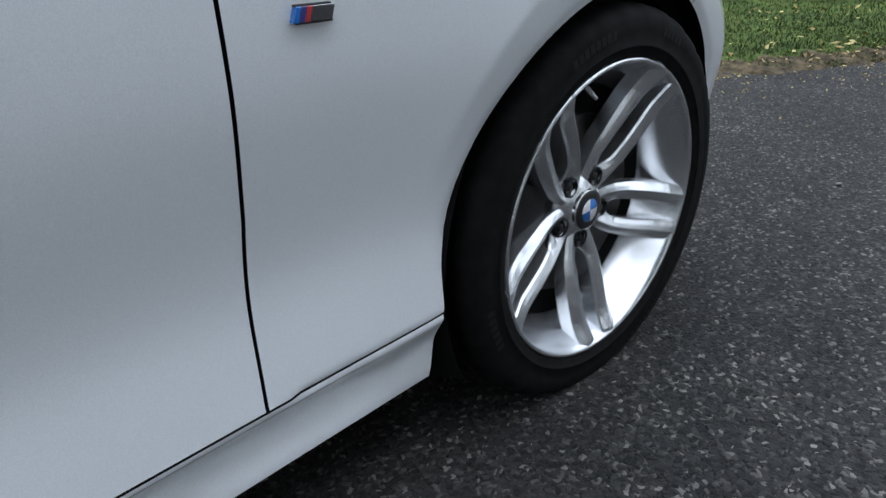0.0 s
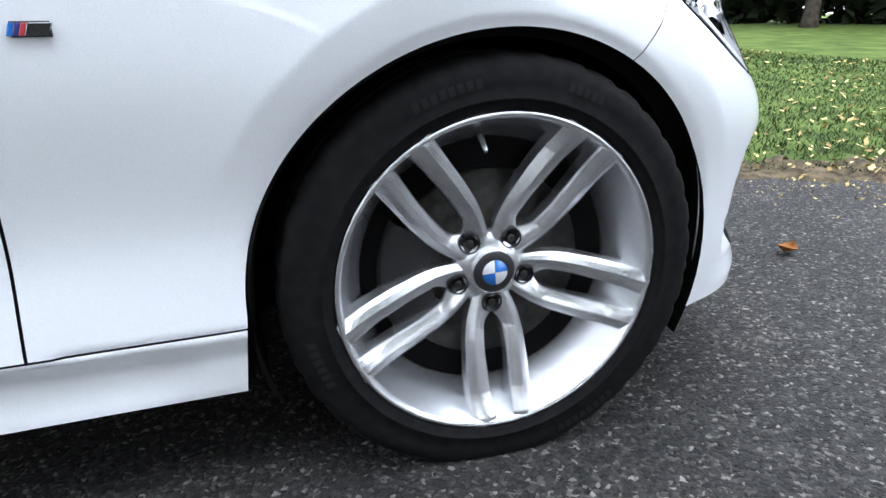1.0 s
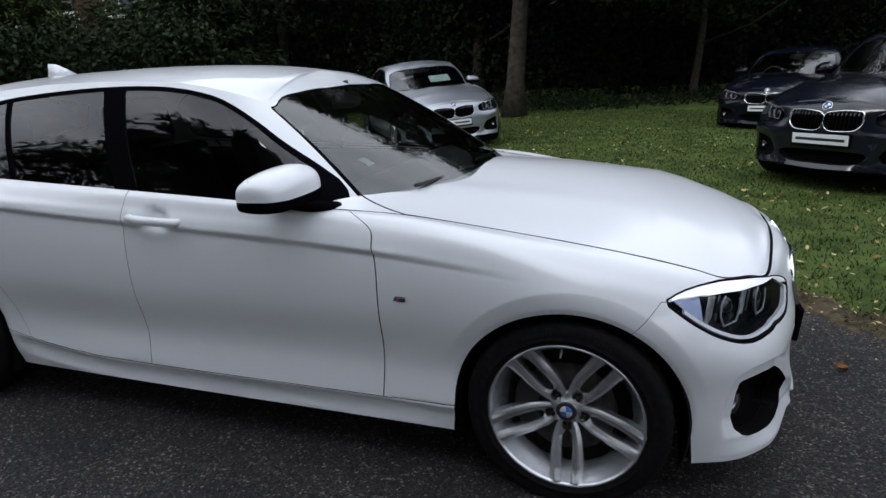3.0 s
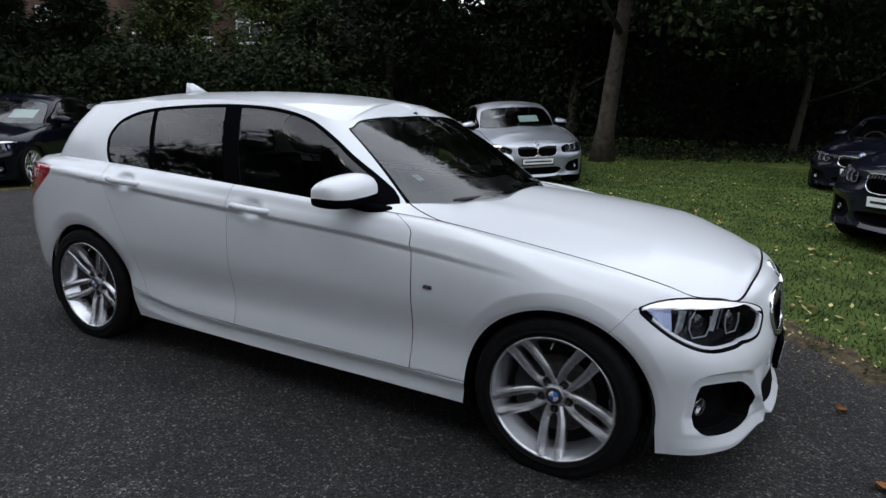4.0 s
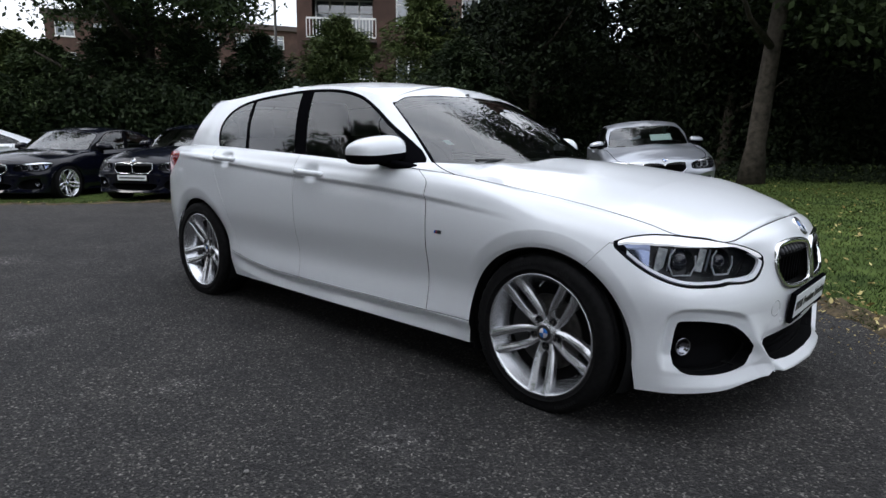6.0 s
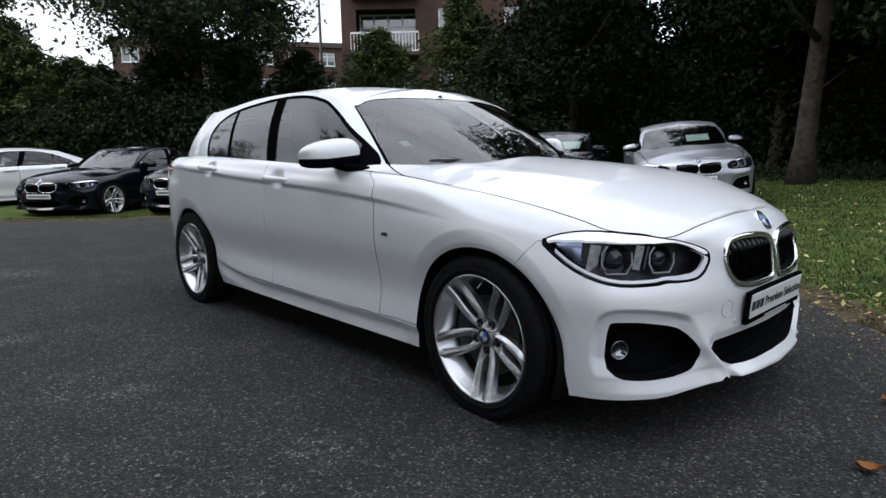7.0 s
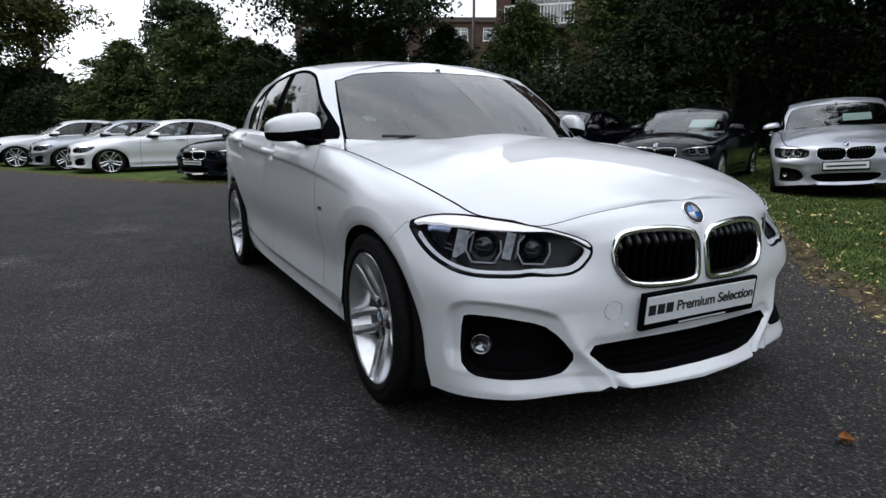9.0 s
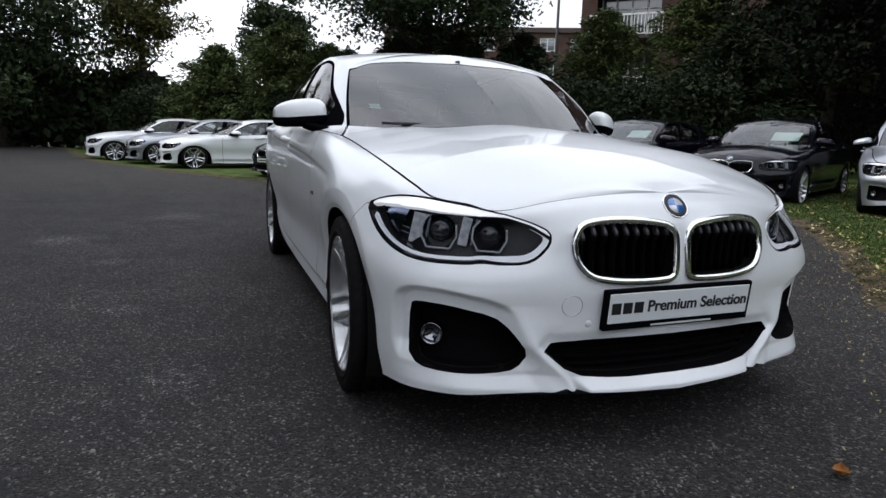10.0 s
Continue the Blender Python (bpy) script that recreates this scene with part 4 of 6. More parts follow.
    if saloon:
        i1 = int(np.searchsorted(u, arc[4]))
        Ed = E[:i1]
        xs = np.interp(Ed[:, 0], [-3.53, -2.8], [-3.53, -3.0])
        sp = np.column_stack([xs, np.zeros(i1), 1.0 + 0.055 * np.sin(np.clip((xs + 3.53) / 0.53, 0, 1) * math.pi / 2)])
        gd = np.array([Ed * (1 - a) + sp * a + np.array([0, 0, 0.02 * math.sin(math.pi * a)]) * np.clip((Ed[:, :1] + 3.53) * 8, 0, 1) for a in np.linspace(0, 1, 16)])
        gd = np.transpose(gd, (1, 0, 2)).reshape(-1, 3)
        gd[15::16, 1] = 0
        put("boot_lid", gd, grid_faces(i1, 16), paint_mat, 1)

    # glasshouse
    ft, hd = np.array(FOOT_SALOON if saloon else FOOT), np.array(HEAD_SALOON if saloon else HEAD)
    garc = np.concatenate([[0], np.cumsum(np.linalg.norm(np.diff((ft + hd) / 2, axis=0), axis=1))])
    ng, nh = int(300 * res), int(44 * res)
    gu = np.linspace(0, garc[-1], ng)
    A_, B_ = spline(garc, ft)(gu), spline(garc, hd)(gu)
    tg = np.gradient((A_ + B_) / 2, axis=0)
    on = np.column_stack([-tg[:, 1], tg[:, 0], np.zeros(ng)])
    on /= np.maximum(np.linalg.norm(on, axis=1), 1e-9)[:, None]
    on[:, 2] = 0.6
    on *= np.where((on[:, 0] * ((A_ + B_) / 2 - np.array([-1.9, 0, 0]))[:, 0] + on[:, 1] * ((A_ + B_) / 2)[:, 1]) < 0, -1, 1)[:, None]
    on[:, 2] = np.abs(on[:, 2])
    hv = np.linspace(-0.06, 1, nh)
    G = np.array([A_ * (1 - a) + B_ * a + on * 0.018 * math.sin(math.pi * a) for a in hv])
    G = np.transpose(G, (1, 0, 2)).reshape(-1, 3)
    G[:, 1] = np.minimum(G[:, 1], 0)
    VG = np.column_stack([G, np.repeat(gu, nh), np.tile(hv, ng)])
    FG = grid_faces(ng, nh, True)
    ws0 = garc[3] + 0.020
    scr = [(-1, -0.06), (garc[2], -0.06), (ws0 - 0.03, -0.045), (ws0, 0.0), (ws0, 0.915), (ws0 - 0.010, 0.945), (ws0 - 0.09, 0.940), (0.39, 0.875), (0.2, 0.835), (-1, 0.825)]
    yv = lambda V: np.column_stack([V[:, 3], V[:, 4]])
    side_poly = rounded(SIDE_GLASS_SALOON if saloon else SIDE_GLASS, 1)
    on_side = lambda V: (V[:, 3] > garc[3] + 0.01) & (V[:, 3] < garc[10])
    xz = lambda V: np.column_stack([V[:, 0], V[:, 2]])
    d_side = lambda V: np.where(on_side(V), outline(xz(V), side_poly) - 0.010, 1.0)
    rs = garc[11] - 0.04
    rear_poly = rounded([(rs - 0.02, 0.12), (garc[-1] + 1, 0.10), (garc[-1] + 1, 0.90), (rs, 0.88)], 1)
    paintV = clip(VG, FG, d_side(VG) - 0.0005)
    paintV = clip(*paintV, outline(yv(paintV[0]), scr))
    paintV = clip(*paintV, outline(yv(paintV[0]), rear_poly))
    put("pillar_panel", *paintV, paint_mat, 1, 0.012)
    screen = clip(VG, FG, -outline(yv(VG), scr) - 0.0)
    border = clip(*screen, 0.0125 - (-outline(yv(screen[0]), scr)))
    put("windscreen_seal", *border, M["trim"], 1)
    screen = clip(*screen, -outline(yv(screen[0]), scr) - 0.0125)
    Vw, Fw = both(*screen)
    glass_s = part("windscreen", (warp(Vw), Fw), M["screen"], car, "clear windscreen reflecting sky")
    glass_s.visible_shadow = False
    rw = clip(VG, FG, -outline(yv(VG), rear_poly))
    put("rear_window", *rw, M["glass"], 1)
    dlo = clip(VG, FG, -d_side(VG))
    pillar = lambda V: np.abs(beside(xz(V), (-1.605, 0.96), (-1.755, 1.32))) - 0.047
    divide = lambda V: np.abs(beside(xz(V), (-2.185, 0.98), (-2.315, 1.30))) - 0.013
    sail = lambda V: beside(xz(V), (-0.830, 0.93), (-0.910, 1.10))
    pane_d = lambda V: np.minimum.reduce([-d_side(V) - 0.013, pillar(V), divide(V), sail(V)])
    panes = clip(*dlo, pane_d(dlo[0]))
    frame_ = clip(*dlo, -pane_d(dlo[0]))
    put("window_trim", *frame_, M["trim"], 2, 0.006, lab="gloss black window trim")
    V, F = panes
    if len(F):
        cf = clip(V, F, beside(xz(V), (-1.755, 1.32), (-1.605, 0.96)))
        cr = clip(V, F, beside(xz(V), (-1.605, 0.96), (-1.755, 1.32)))
        c1 = clip(*cr, beside(xz(cr[0]), (-2.315, 1.30), (-2.185, 0.98)))
        c2 = clip(*cr, beside(xz(cr[0]), (-2.185, 0.98), (-2.315, 1.30)))
        for nm, c in (("front_window", cf), ("rear_side_window", c1), ("quarter_window", c2)):
            c = (c[0].copy(), c[1])
            c[0][:, 1] += 0.004
            for o in put(nm, *c, M["glass"], 2, lab="tinted side window"):
                o.visible_shadow = False
    # roof
    rx = spline([r[0] for r in RIDGE[::-1]], [r[1] for r in RIDGE[::-1]]) if not saloon else spline([r[0] for r in RIDGE_SALOON[::-1]], [r[1] for r in RIDGE_SALOON[::-1]])
    last = -2.50 if saloon else -3.05
    sxr = np.interp(B_[:, 0], [last, -1.36, -1.127], [last, -1.40, -1.215])
    sxr[:int(np.searchsorted(gu, garc[3]))] = np.linspace(-1.215, sxr[int(np.searchsorted(gu, garc[3]))], int(np.searchsorted(gu, garc[3])))
    sxr = np.minimum.accumulate(sxr)
    sp = np.column_stack([sxr, np.zeros(ng), rx(sxr)[:, 0]])
    ww = np.linspace(0, 1, max(10, int(34 * res)))
    R = np.array([B_ * (1 - a) + sp * a + np.array([0, 0, 1.0]) * ((sp - B_)[:, 2:3]) * ((1 - (1 - a) ** 2.3) - a) for a in ww])
    R = np.transpose(R, (1, 0, 2)).reshape(-1, 3)
    R[:, 1] = np.minimum(R[:, 1], 0)
    R[len(ww) - 1::len(ww), 1] = 0
    put("roof", R, grid_faces(ng, len(ww), True), paint_mat, 1)
    if not saloon:
        sl = []
        for y in np.linspace(-0.56, 0, 15):
            x0 = -3.03 + 0.06 * (abs(y) / 0.56) ** 3
            z0 = 1.321 - 0.028 * (abs(y) / 0.56) ** 2
            sl.append([(x0 + 0.10, y, z0 + 0.018), (x0, y, z0 + 0.008), (x0 - 0.03, y, z0 + 0.0), (x0 - 0.04, y, z0 - 0.010), (x0 - 0.03, y, z0 - 0.022), (x0 + 0.02, y, z0 - 0.02)])
        put("roof_spoiler", *loft(sl, cap=False), paint_mat, 1)
    if main:
        fin = loft([[(-2.62 - 0.02, y, 1.385) for y in (-0.03, 0.03)] + [(-2.80, 0.022, 1.37), (-2.80, -0.022, 1.37)],
                    [(-2.70, -0.016, 1.418), (-2.70, 0.016, 1.418), (-2.795, 0.014, 1.42), (-2.795, -0.014, 1.42)],
                    [(-2.755, -0.006, 1.443), (-2.755, 0.006, 1.443), (-2.80, 0.006, 1.446), (-2.80, -0.006, 1.446)]])
        part("aerial_fin", fin, paint_mat, car, "white shark-fin aerial")

    # nose: lamps, grilles, lower inlets
    def inset(hole, depth, grow=0.004):
        Vi = V0.copy()
        Vi[:, :3] -= normal * depth
        return clip(Vi, F0, -outline(sz(Vi), hole) + grow)

    def rim_band(hole, inner_, outer_, lift):
        """A raised band along an outline."""
        Vi = V0.copy()
        Vi[:, :3] += normal * lift
        d = lambda V: outline(sz(V), hole)
        c = clip(Vi, F0, d(Vi) + inner_)
        c = clip(*c, outer_ - d(c[0]))
        return c

    def walls(hole, d0, d1):
        """Side walls of an opening, from depth d0 to d1."""
        c0 = clip(V0, F0, -outline(sz(V0), hole))
        V, F = c0
        count = {}
        for qd in F:
            for a, b in zip(qd, list(qd[1:]) + [qd[0]]):
                count[(a, b)] = 1
        jn = np.clip(np.searchsorted(u, V[:, 3]), 0, nu - 1)
        n2 = np.column_stack([out_n[jn], np.zeros(len(V))])
        rows, faces = [], []
        for (a, b) in count:
            if (b, a) in count or (abs(V[a, 1]) < 1e-4 and abs(V[b, 1]) < 1e-4):
                continue
            k = len(rows)
            rows += [V[a, :3] - n2[a] * d0, V[b, :3] - n2[b] * d0, V[b, :3] - n2[b] * d1, V[a, :3] - n2[a] * d1]
            faces.append((k, k + 1, k + 2, k + 3))
        return np.array(rows), faces

    def on_skin(s_, z_, lift=0.0):
        """The place on the body at an arc and a height."""
        i_ = int(np.clip(np.searchsorted(u, s_), 1, nu - 1))
        t_ = np.clip((s_ - u[i_ - 1]) / (u[i_] - u[i_ - 1]), 0, 1)
        col = V0[:, :3].reshape(nu, nv, 3)[i_ - 1] * (1 - t_) + V0[:, :3].reshape(nu, nv, 3)[i_] * t_
        k_ = np.array([np.interp(z_, col[:, 2], col[:, c_]) for c_ in range(3)])
        return k_ + np.array([*out_n[i_], 0]) * lift

    # headlamps: housing, light guide, two projectors, clear cover
    shell = inset(lamp, 0.085)
    wl_ = walls(lamp, 0.003, 0.078)
    for side in (1, -1):
        def one(vf):
            return vf if side == 1 else mirrored(*vf)
        hs = one(merge(shell, wl_))
        housing = part("headlamp", (warp(hs[0]), hs[1]), M["lamp_dark"], car, "angular headlamp with two round projectors under clear cover")
        for s0_, s1_, deep in ((0.030, 0.150, 0.052),):
            pnl = inset(lamp, deep, -0.012)
            pnl = clip(*pnl, np.minimum(pnl[0][:, 3] - lamp_s - s0_, lamp_s + s1_ - pnl[0][:, 3]))
            pn = one(pnl)
            part("reflector_panel", (warp(pn[0]), pn[1]), M["lamp_panel"], housing, "bright curved reflector panel")
        seal = one(rim_band(lamp, 0.0042, 0.0, -0.001))
        part("lamp_seal", (warp(seal[0]), seal[1]), M["trim"], housing)
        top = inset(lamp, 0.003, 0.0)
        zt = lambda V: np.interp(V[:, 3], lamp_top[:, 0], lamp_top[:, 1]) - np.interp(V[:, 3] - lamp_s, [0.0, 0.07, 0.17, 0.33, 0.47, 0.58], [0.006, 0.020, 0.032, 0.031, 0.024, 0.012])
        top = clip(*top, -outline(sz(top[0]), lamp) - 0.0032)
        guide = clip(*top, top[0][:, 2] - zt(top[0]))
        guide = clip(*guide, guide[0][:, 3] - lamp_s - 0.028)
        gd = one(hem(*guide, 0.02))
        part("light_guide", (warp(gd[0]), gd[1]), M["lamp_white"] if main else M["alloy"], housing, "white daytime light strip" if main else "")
        if main or res > 0.3:
            low_b = clip(*top, 0.0046 + np.interp(top[0][:, 3] - lamp_s, [0.48, 0.56], [0.0, 0.004]) - np.abs(-outline(sz(top[0]), lamp) - 0.0150))
            low_b = clip(*low_b, zt(low_b[0]) - 0.014 - low_b[0][:, 2])
            low_b = clip(*low_b, low_b[0][:, 3] - lamp_s - 0.065)
            lb = one(hem(*low_b, 0.012))
            part("lower_bezel", (warp(lb[0]), lb[1]), M["lamp_bezel_white"] if main else M["alloy"], housing, "bright lower bezel")
        for (px, py, pz), rr in (((0.468, -0.667, 0.638), 0.050), ((0.566, -0.545, 0.635), 0.046)):
            nrm = Vector((0.80, -0.55, 0.05)).normalized() if py < -0.6 else Vector((0.9, -0.4, 0.05)).normalized()
            c = Vector((px, py, pz)) - nrm * 0.040
            m = Matrix.Translation(c) @ Vector((0, -1, 0)).rotation_difference(nrm).to_matrix().to_4x4()
            for k_, rad_, back_ in ((1.06, 0.0026, -0.026),):
                bow = rounded([(-0.62, 0.86), (-0.98, 0.42), (-1.02, -0.25), (-0.66, -0.92), (0.66, -0.92), (1.02, -0.25), (0.98, 0.42)] + [(0.98, 0.44)], 0)[:7]
                fine = np.column_stack([np.interp(np.linspace(0, 6, 31), np.arange(7), np.array(bow)[:, c_]) for c_ in (0, 1)])
                ring = one(moved(tube([(rr * k_ * a_, back_, rr * k_ * b_) for a_, b_ in fine], rad_, 8), m))
                part("halo_ring", (warp(ring[0]), ring[1]), M["lamp_ring"], housing, "pale open-topped halo ring")
            bowl = one(moved(lathe([(rr * 1.02, -0.016), (rr * 0.90, -0.004), (rr * 0.76, 0.010)], 30), m))
            part("reflector", (warp(bowl[0]), bowl[1]), M["lamp_dark"], housing)
            bulb = one(moved(lathe([(0.0005, -0.026), (rr * 0.3, -0.024), (rr * 0.58, -0.016), (rr * 0.74, -0.002), (rr * 0.78, 0.010)], 30), m))
            part("projector", (warp(bulb[0]), bulb[1]), M["projector"], housing, "dark glass projector")
        for px, py, pz, hh, hw, yaw, lean_ in ((0.330, -0.768, 0.668, 0.003, 0.034, 54, 8), (0.362, -0.752, 0.640, 0.004, 0.044, 54, 6), (0.380, -0.743, 0.620, 0.003, 0.040, 52, 4),
                                                (0.408, -0.724, 0.640, 0.092, 0.0190, 60, 0), (0.432, -0.700, 0.640, 0.084, 0.0035, 60, 0), (0.510, -0.612, 0.640, 0.084, 0.0140, 58, 0), (0.528, -0.590, 0.640, 0.078, 0.0030, 58, 0)):
            bx = one(moved(box(-hw, hw, -0.002, 0.003, -hh / 2, hh / 2, 0.001), pose(px - 0.014, py + 0.020, pz, 0, 12 + lean_, yaw)))
            part("reflector_facet", (warp(bx[0]), bx[1]), M["lamp_facet"] if hw > 0.02 or hw < 0.004 else M["lamp_block"], housing, smooth=False)
        cov = clip(V0, F0, -outline(sz(V0), lamp) - 0.003)
        cov = clip(*cov, zt(cov[0]) - cov[0][:, 2])
        cv = one(cov)
        lens = part("lamp_cover", (warp(cv[0]), cv[1]), M["lens"], housing, "clear lamp cover")
        lens.visible_shadow = False
        # kidney grille
        kd = one(merge(inset(kidney, 0.055), walls(kidney, 0.0, 0.058)))
        gr = part("kidney_grille", (warp(kd[0]), kd[1]), M["lining"], car, "black kidney-shaped grille in a chrome surround")
        bd = one(ring_tube([on_skin(a_, b_, 0.001) for a_, b_ in kidney], 0.0115 if main else 0.0048, 10))
        part("grille_surround", (warp(bd[0]), bd[1]), M["chrome"], gr, "polished chrome surround")
        for i in range(9):
            y = -0.045 - i * 0.0335
            j = int(np.argmin(np.abs(P[:, 1] - y) + (P[:, 0] < 0.3) * 9))
            x = P[j, 0]
            z_lo, z_hi = 0.528 + 0.02 * max(0, (i - 6.5)), 0.688 - 0.012 * max(0, i - 7)
            cross = lambda rows: loft([[(x - 0.050 - lean, y - 0.005, z), (x - 0.022 - lean, y - 0.0055, z), (x - 0.019 - lean, y, z), (x - 0.022 - lean, y + 0.0055, z), (x - 0.050 - lean, y + 0.005, z)]
                                       for z, lean in rows])
            sl = one(cross(((z_lo, 0.012), (z_lo + 0.05, 0.012), (z_hi - 0.060, 0.010), (z_hi - 0.042, -0.002))))
            slat_ = part("grille_slat", (warp(sl[0]), sl[1]), M["slat"], gr)
            tip = one(cross(((z_hi - 0.041, -0.003), (z_hi - 0.030, 0.000), (z_hi - 0.015, 0.012), (z_hi, 0.032))))
            part("lit_slat_tip", (warp(tip[0]), tip[1]), M["lit_slat_tip"], slat_)
        # lower side inlet and fog lamp
        iv = one(merge(inset(fog, 0.075), walls(fog, 0.0, 0.078)))
        inlet = part("side_inlet", (warp(iv[0]), iv[1]), M["inlet"], car, "black bumper inlet")
        nrm = Vector((0.86, -0.5, 0)).normalized()
        c = Vector((0.484, -0.683, 0.338))
        m = Matrix.Translation(c) @ Vector((0, -1, 0)).rotation_difference(nrm).to_matrix().to_4x4()
        fb = one(moved(lathe([(0.0005, 0.010), (0.014, 0.008), (0.028, -0.006), (0.031, -0.012), (0.034, -0.010), (0.035, 0.03)], 36), m))
        part("fog_lamp", (warp(fb[0]), fb[1]), M["badge_metal"], inlet, "round fog lamp")
        fl = one(moved(lathe([(0.0005, -0.015), (0.018, -0.0135), (0.030, -0.009)], 36), m))
        lens2 = part("fog_lens", (warp(fl[0]), fl[1]), M["lens"], inlet)
        lens2.visible_shadow = False
    lo = both(*merge(inset(lower, 0.06), walls(lower, 0.0, 0.063)))
    gl = part("lower_grille", (warp(lo[0]), lo[1]), M["inlet"], car, "black lower air inlet")
    for z in (0.262, 0.285, 0.308, 0.331):
        bar = loft([[(np.interp(abs(y), [0, 0.2, 0.4], [0.70, 0.69, 0.655]) + dx, y, z + dz) for dx, dz in ((0, 0.003), (0.012, 0), (0, -0.003), (-0.02, 0))] for y in np.linspace(-0.36, 0.36, 13)])
        part("inlet_bar", (warp(bar[0] - np.array([0.022, 0, 0])), bar[1]), M["inlet"], gl)

    # roundel on the nose
    rm = Matrix.Translation((0.678, 0, 0.727)) @ pose(0, 0, 0, 0, -38, 0) @ pose(0, 0, 0, 0, 0, 90)
    rw_ = moved(lathe([(0.0005, -0.004), (0.03, -0.0035), (0.039, -0.002), (0.041, 0.004)], 40), rm)
    rd = part("roundel", (warp(rw_[0]), rw_[1]), M["ink"], car, "round blue and white enamel badge")
    for k in range(4):
        qd = moved(lathe([(0.0005, -0.0052), (0.0255, -0.0045), (0.026, -0.003)], 10, 90 * k + 1, 90 * k + 89), rm)
        part("badge_quarter", (warp(qd[0]), qd[1]), M["blue"] if k % 2 else M["badge_white"], rd)
    rr = moved(lathe([(0.0385, -0.003), (0.040, -0.0042), (0.042, -0.003), (0.042, 0.004)], 40), rm)
    part("badge_rim", (warp(rr[0]), rr[1]), M["chrome"], rd)

    # dealer plate
    pm = pose(0.735, 0, 0.4415, 0, 5, 0)
    b = moved(box(-0.012, 0.006, -0.264, 0.264, -0.060, 0.060, 0.004), pm)
    plate = part("plate_holder", (warp(b[0]), b[1]), M["trim"], car, "black plate holder on the bumper", False)
    b = moved(box(0.0, 0.0085, -0.252, 0.252, -0.038, 0.050, 0.002), pm)
    part("plate_face", (warp(b[0]), b[1]), M["plate"], plate, "pale grey dealer plate", False)
    if main:
        b = moved(box(0.0, 0.0082, -0.10, 0.12, -0.0545, -0.0495, 0.0), pm)
        part("plate_small_print", (b[0], b[1]), M["badge_white"], plate, "", False)
        cu = bpy.data.curves.new("plate_words", 'FONT')
        cu.body = "Premium Selection"
        cu.size = 0.062
        cu.align_x, cu.align_y = 'LEFT', 'CENTER'
        cu.extrude = 0.0004
        cu.offset = 0.0015
        cu.space_character = 0.97
        wob = new("plate_lettering", cu)
        dg = bpy.context.evaluated_depsgraph_get()
        me = bpy.data.meshes.new_from_object(wob.evaluated_get(dg))
        bpy.data.objects.remove(wob)
        xs_ = [v.co.x for v in me.vertices]
        k = 0.365 / (max(xs_) - min(xs_))
        me.transform(pm @ Matrix.Translation((0.0093, -0.122, 0.006)) @ Matrix(((0, 0, 1, 0), (1, 0, 0, 0), (0, 1, 0, 0), (0, 0, 0, 1))) @ Matrix.Diagonal((k, 0.76, 1, 1)))
        me.materials.append(M["ink"])
        lob = new("plate_lettering", me)
        lob.parent = plate
        lob["label"] = "black words on the plate"
        bars = [moved(box(0.0, 0.0093, y0, y0 + 0.031, -0.0105, 0.0225, 0.0), pm) for y0 in (-0.243, -0.205, -0.167)]
        part("plate_mark", merge(*bars), M["ink"], plate, "", False)
        # round covers and sensors in the bumper
        for (x, y, z), r in (((0.7065, -0.345, 0.452), 0.030), ((0.7165, -0.295, 0.398), 0.011), ((0.7165, 0.295, 0.398), 0.011)):
            j = int(np.argmin(np.hypot(P[:, 0] - x, P[:, 1] + abs(y))))
            sk = on_skin(u[j], z)
            x, y = sk[0], math.copysign(sk[1], y)
            tv = on_skin(u[j], z + r * 0.8) - on_skin(u[j], z - r * 0.8)
            tu = on_skin(u[j] + r * 0.8, z) - on_skin(u[j] - r * 0.8, z)
            nn_ = np.cross(tv, tu)
            nn_ *= np.sign(nn_[0])
            nr = Vector((nn_[0], nn_[1] * (1 if y < 0 else -1), nn_[2])).normalized()
            mm = Matrix.Translation((x, y, z)) @ Vector((0, -1, 0)).rotation_difference(nr).to_matrix().to_4x4()
            if r > 0.02:
                seam = ring_tube([on_skin(u[j] + r * math.cos(k * math.pi / 16), z + r * math.sin(k * math.pi / 16), 0.0) for k in range(32)], 0.0011, 6)
                part("tow_cover_seam", seam, M["alloy"], car, "round seam of the towing-eye cover")
            else:
                part("parking_sensor", moved(lathe([(0.0005, -0.0012), (r * 0.9, -0.0010), (r, 0.0006), (r, 0.01)], 24), mm), paint_mat, car, "small round parking sensor")
    else:
        b = moved(box(0.0, 0.0095, -0.22, 0.22, -0.008, 0.016, 0.0), pm)
        part("plate_print", (warp(b[0]), b[1]), M["ink"], plate, "", False)

    # front lip under the nose
    lip_pts = [(0.475, -0.745), (0.52, -0.705), (0.58, -0.63), (0.645, -0.50), (0.685, -0.39), (0.712, -0.25), (0.722, 0)]
    ls = spline(np.linspace(0, 1, 7), lip_pts)(np.linspace(0, 1, 40))
    lp = loft([[(x - 0.005, y, 0.205), (x - 0.004, y, 0.186), (x - 0.06, y * 0.985, 0.182), (x - 0.06, y * 0.985, 0.20)] for x, y in ls], cap=False)
    put("under_lip", *lp, M["plastic"], 1)

    # mirrors; the far one is turned in a little
    for side in (1, -1):
        def one(vf):
            if side == 1:
                return vf
            W_, G_ = mirrored(*vf)
            W_ = np.array(W_, float)
            if main:
                far_ = np.maximum(W_[:, 1] - 0.74, 0)
                W_[:, 1] -= 0.42 * far_ * (W_[:, 2] > 0.89) * (np.abs(W_[:, 0] + 0.88) < 0.16)
            return W_, G_
        n1, n2 = (40, 26) if res > 0.5 else (20, 14)
        pts = []
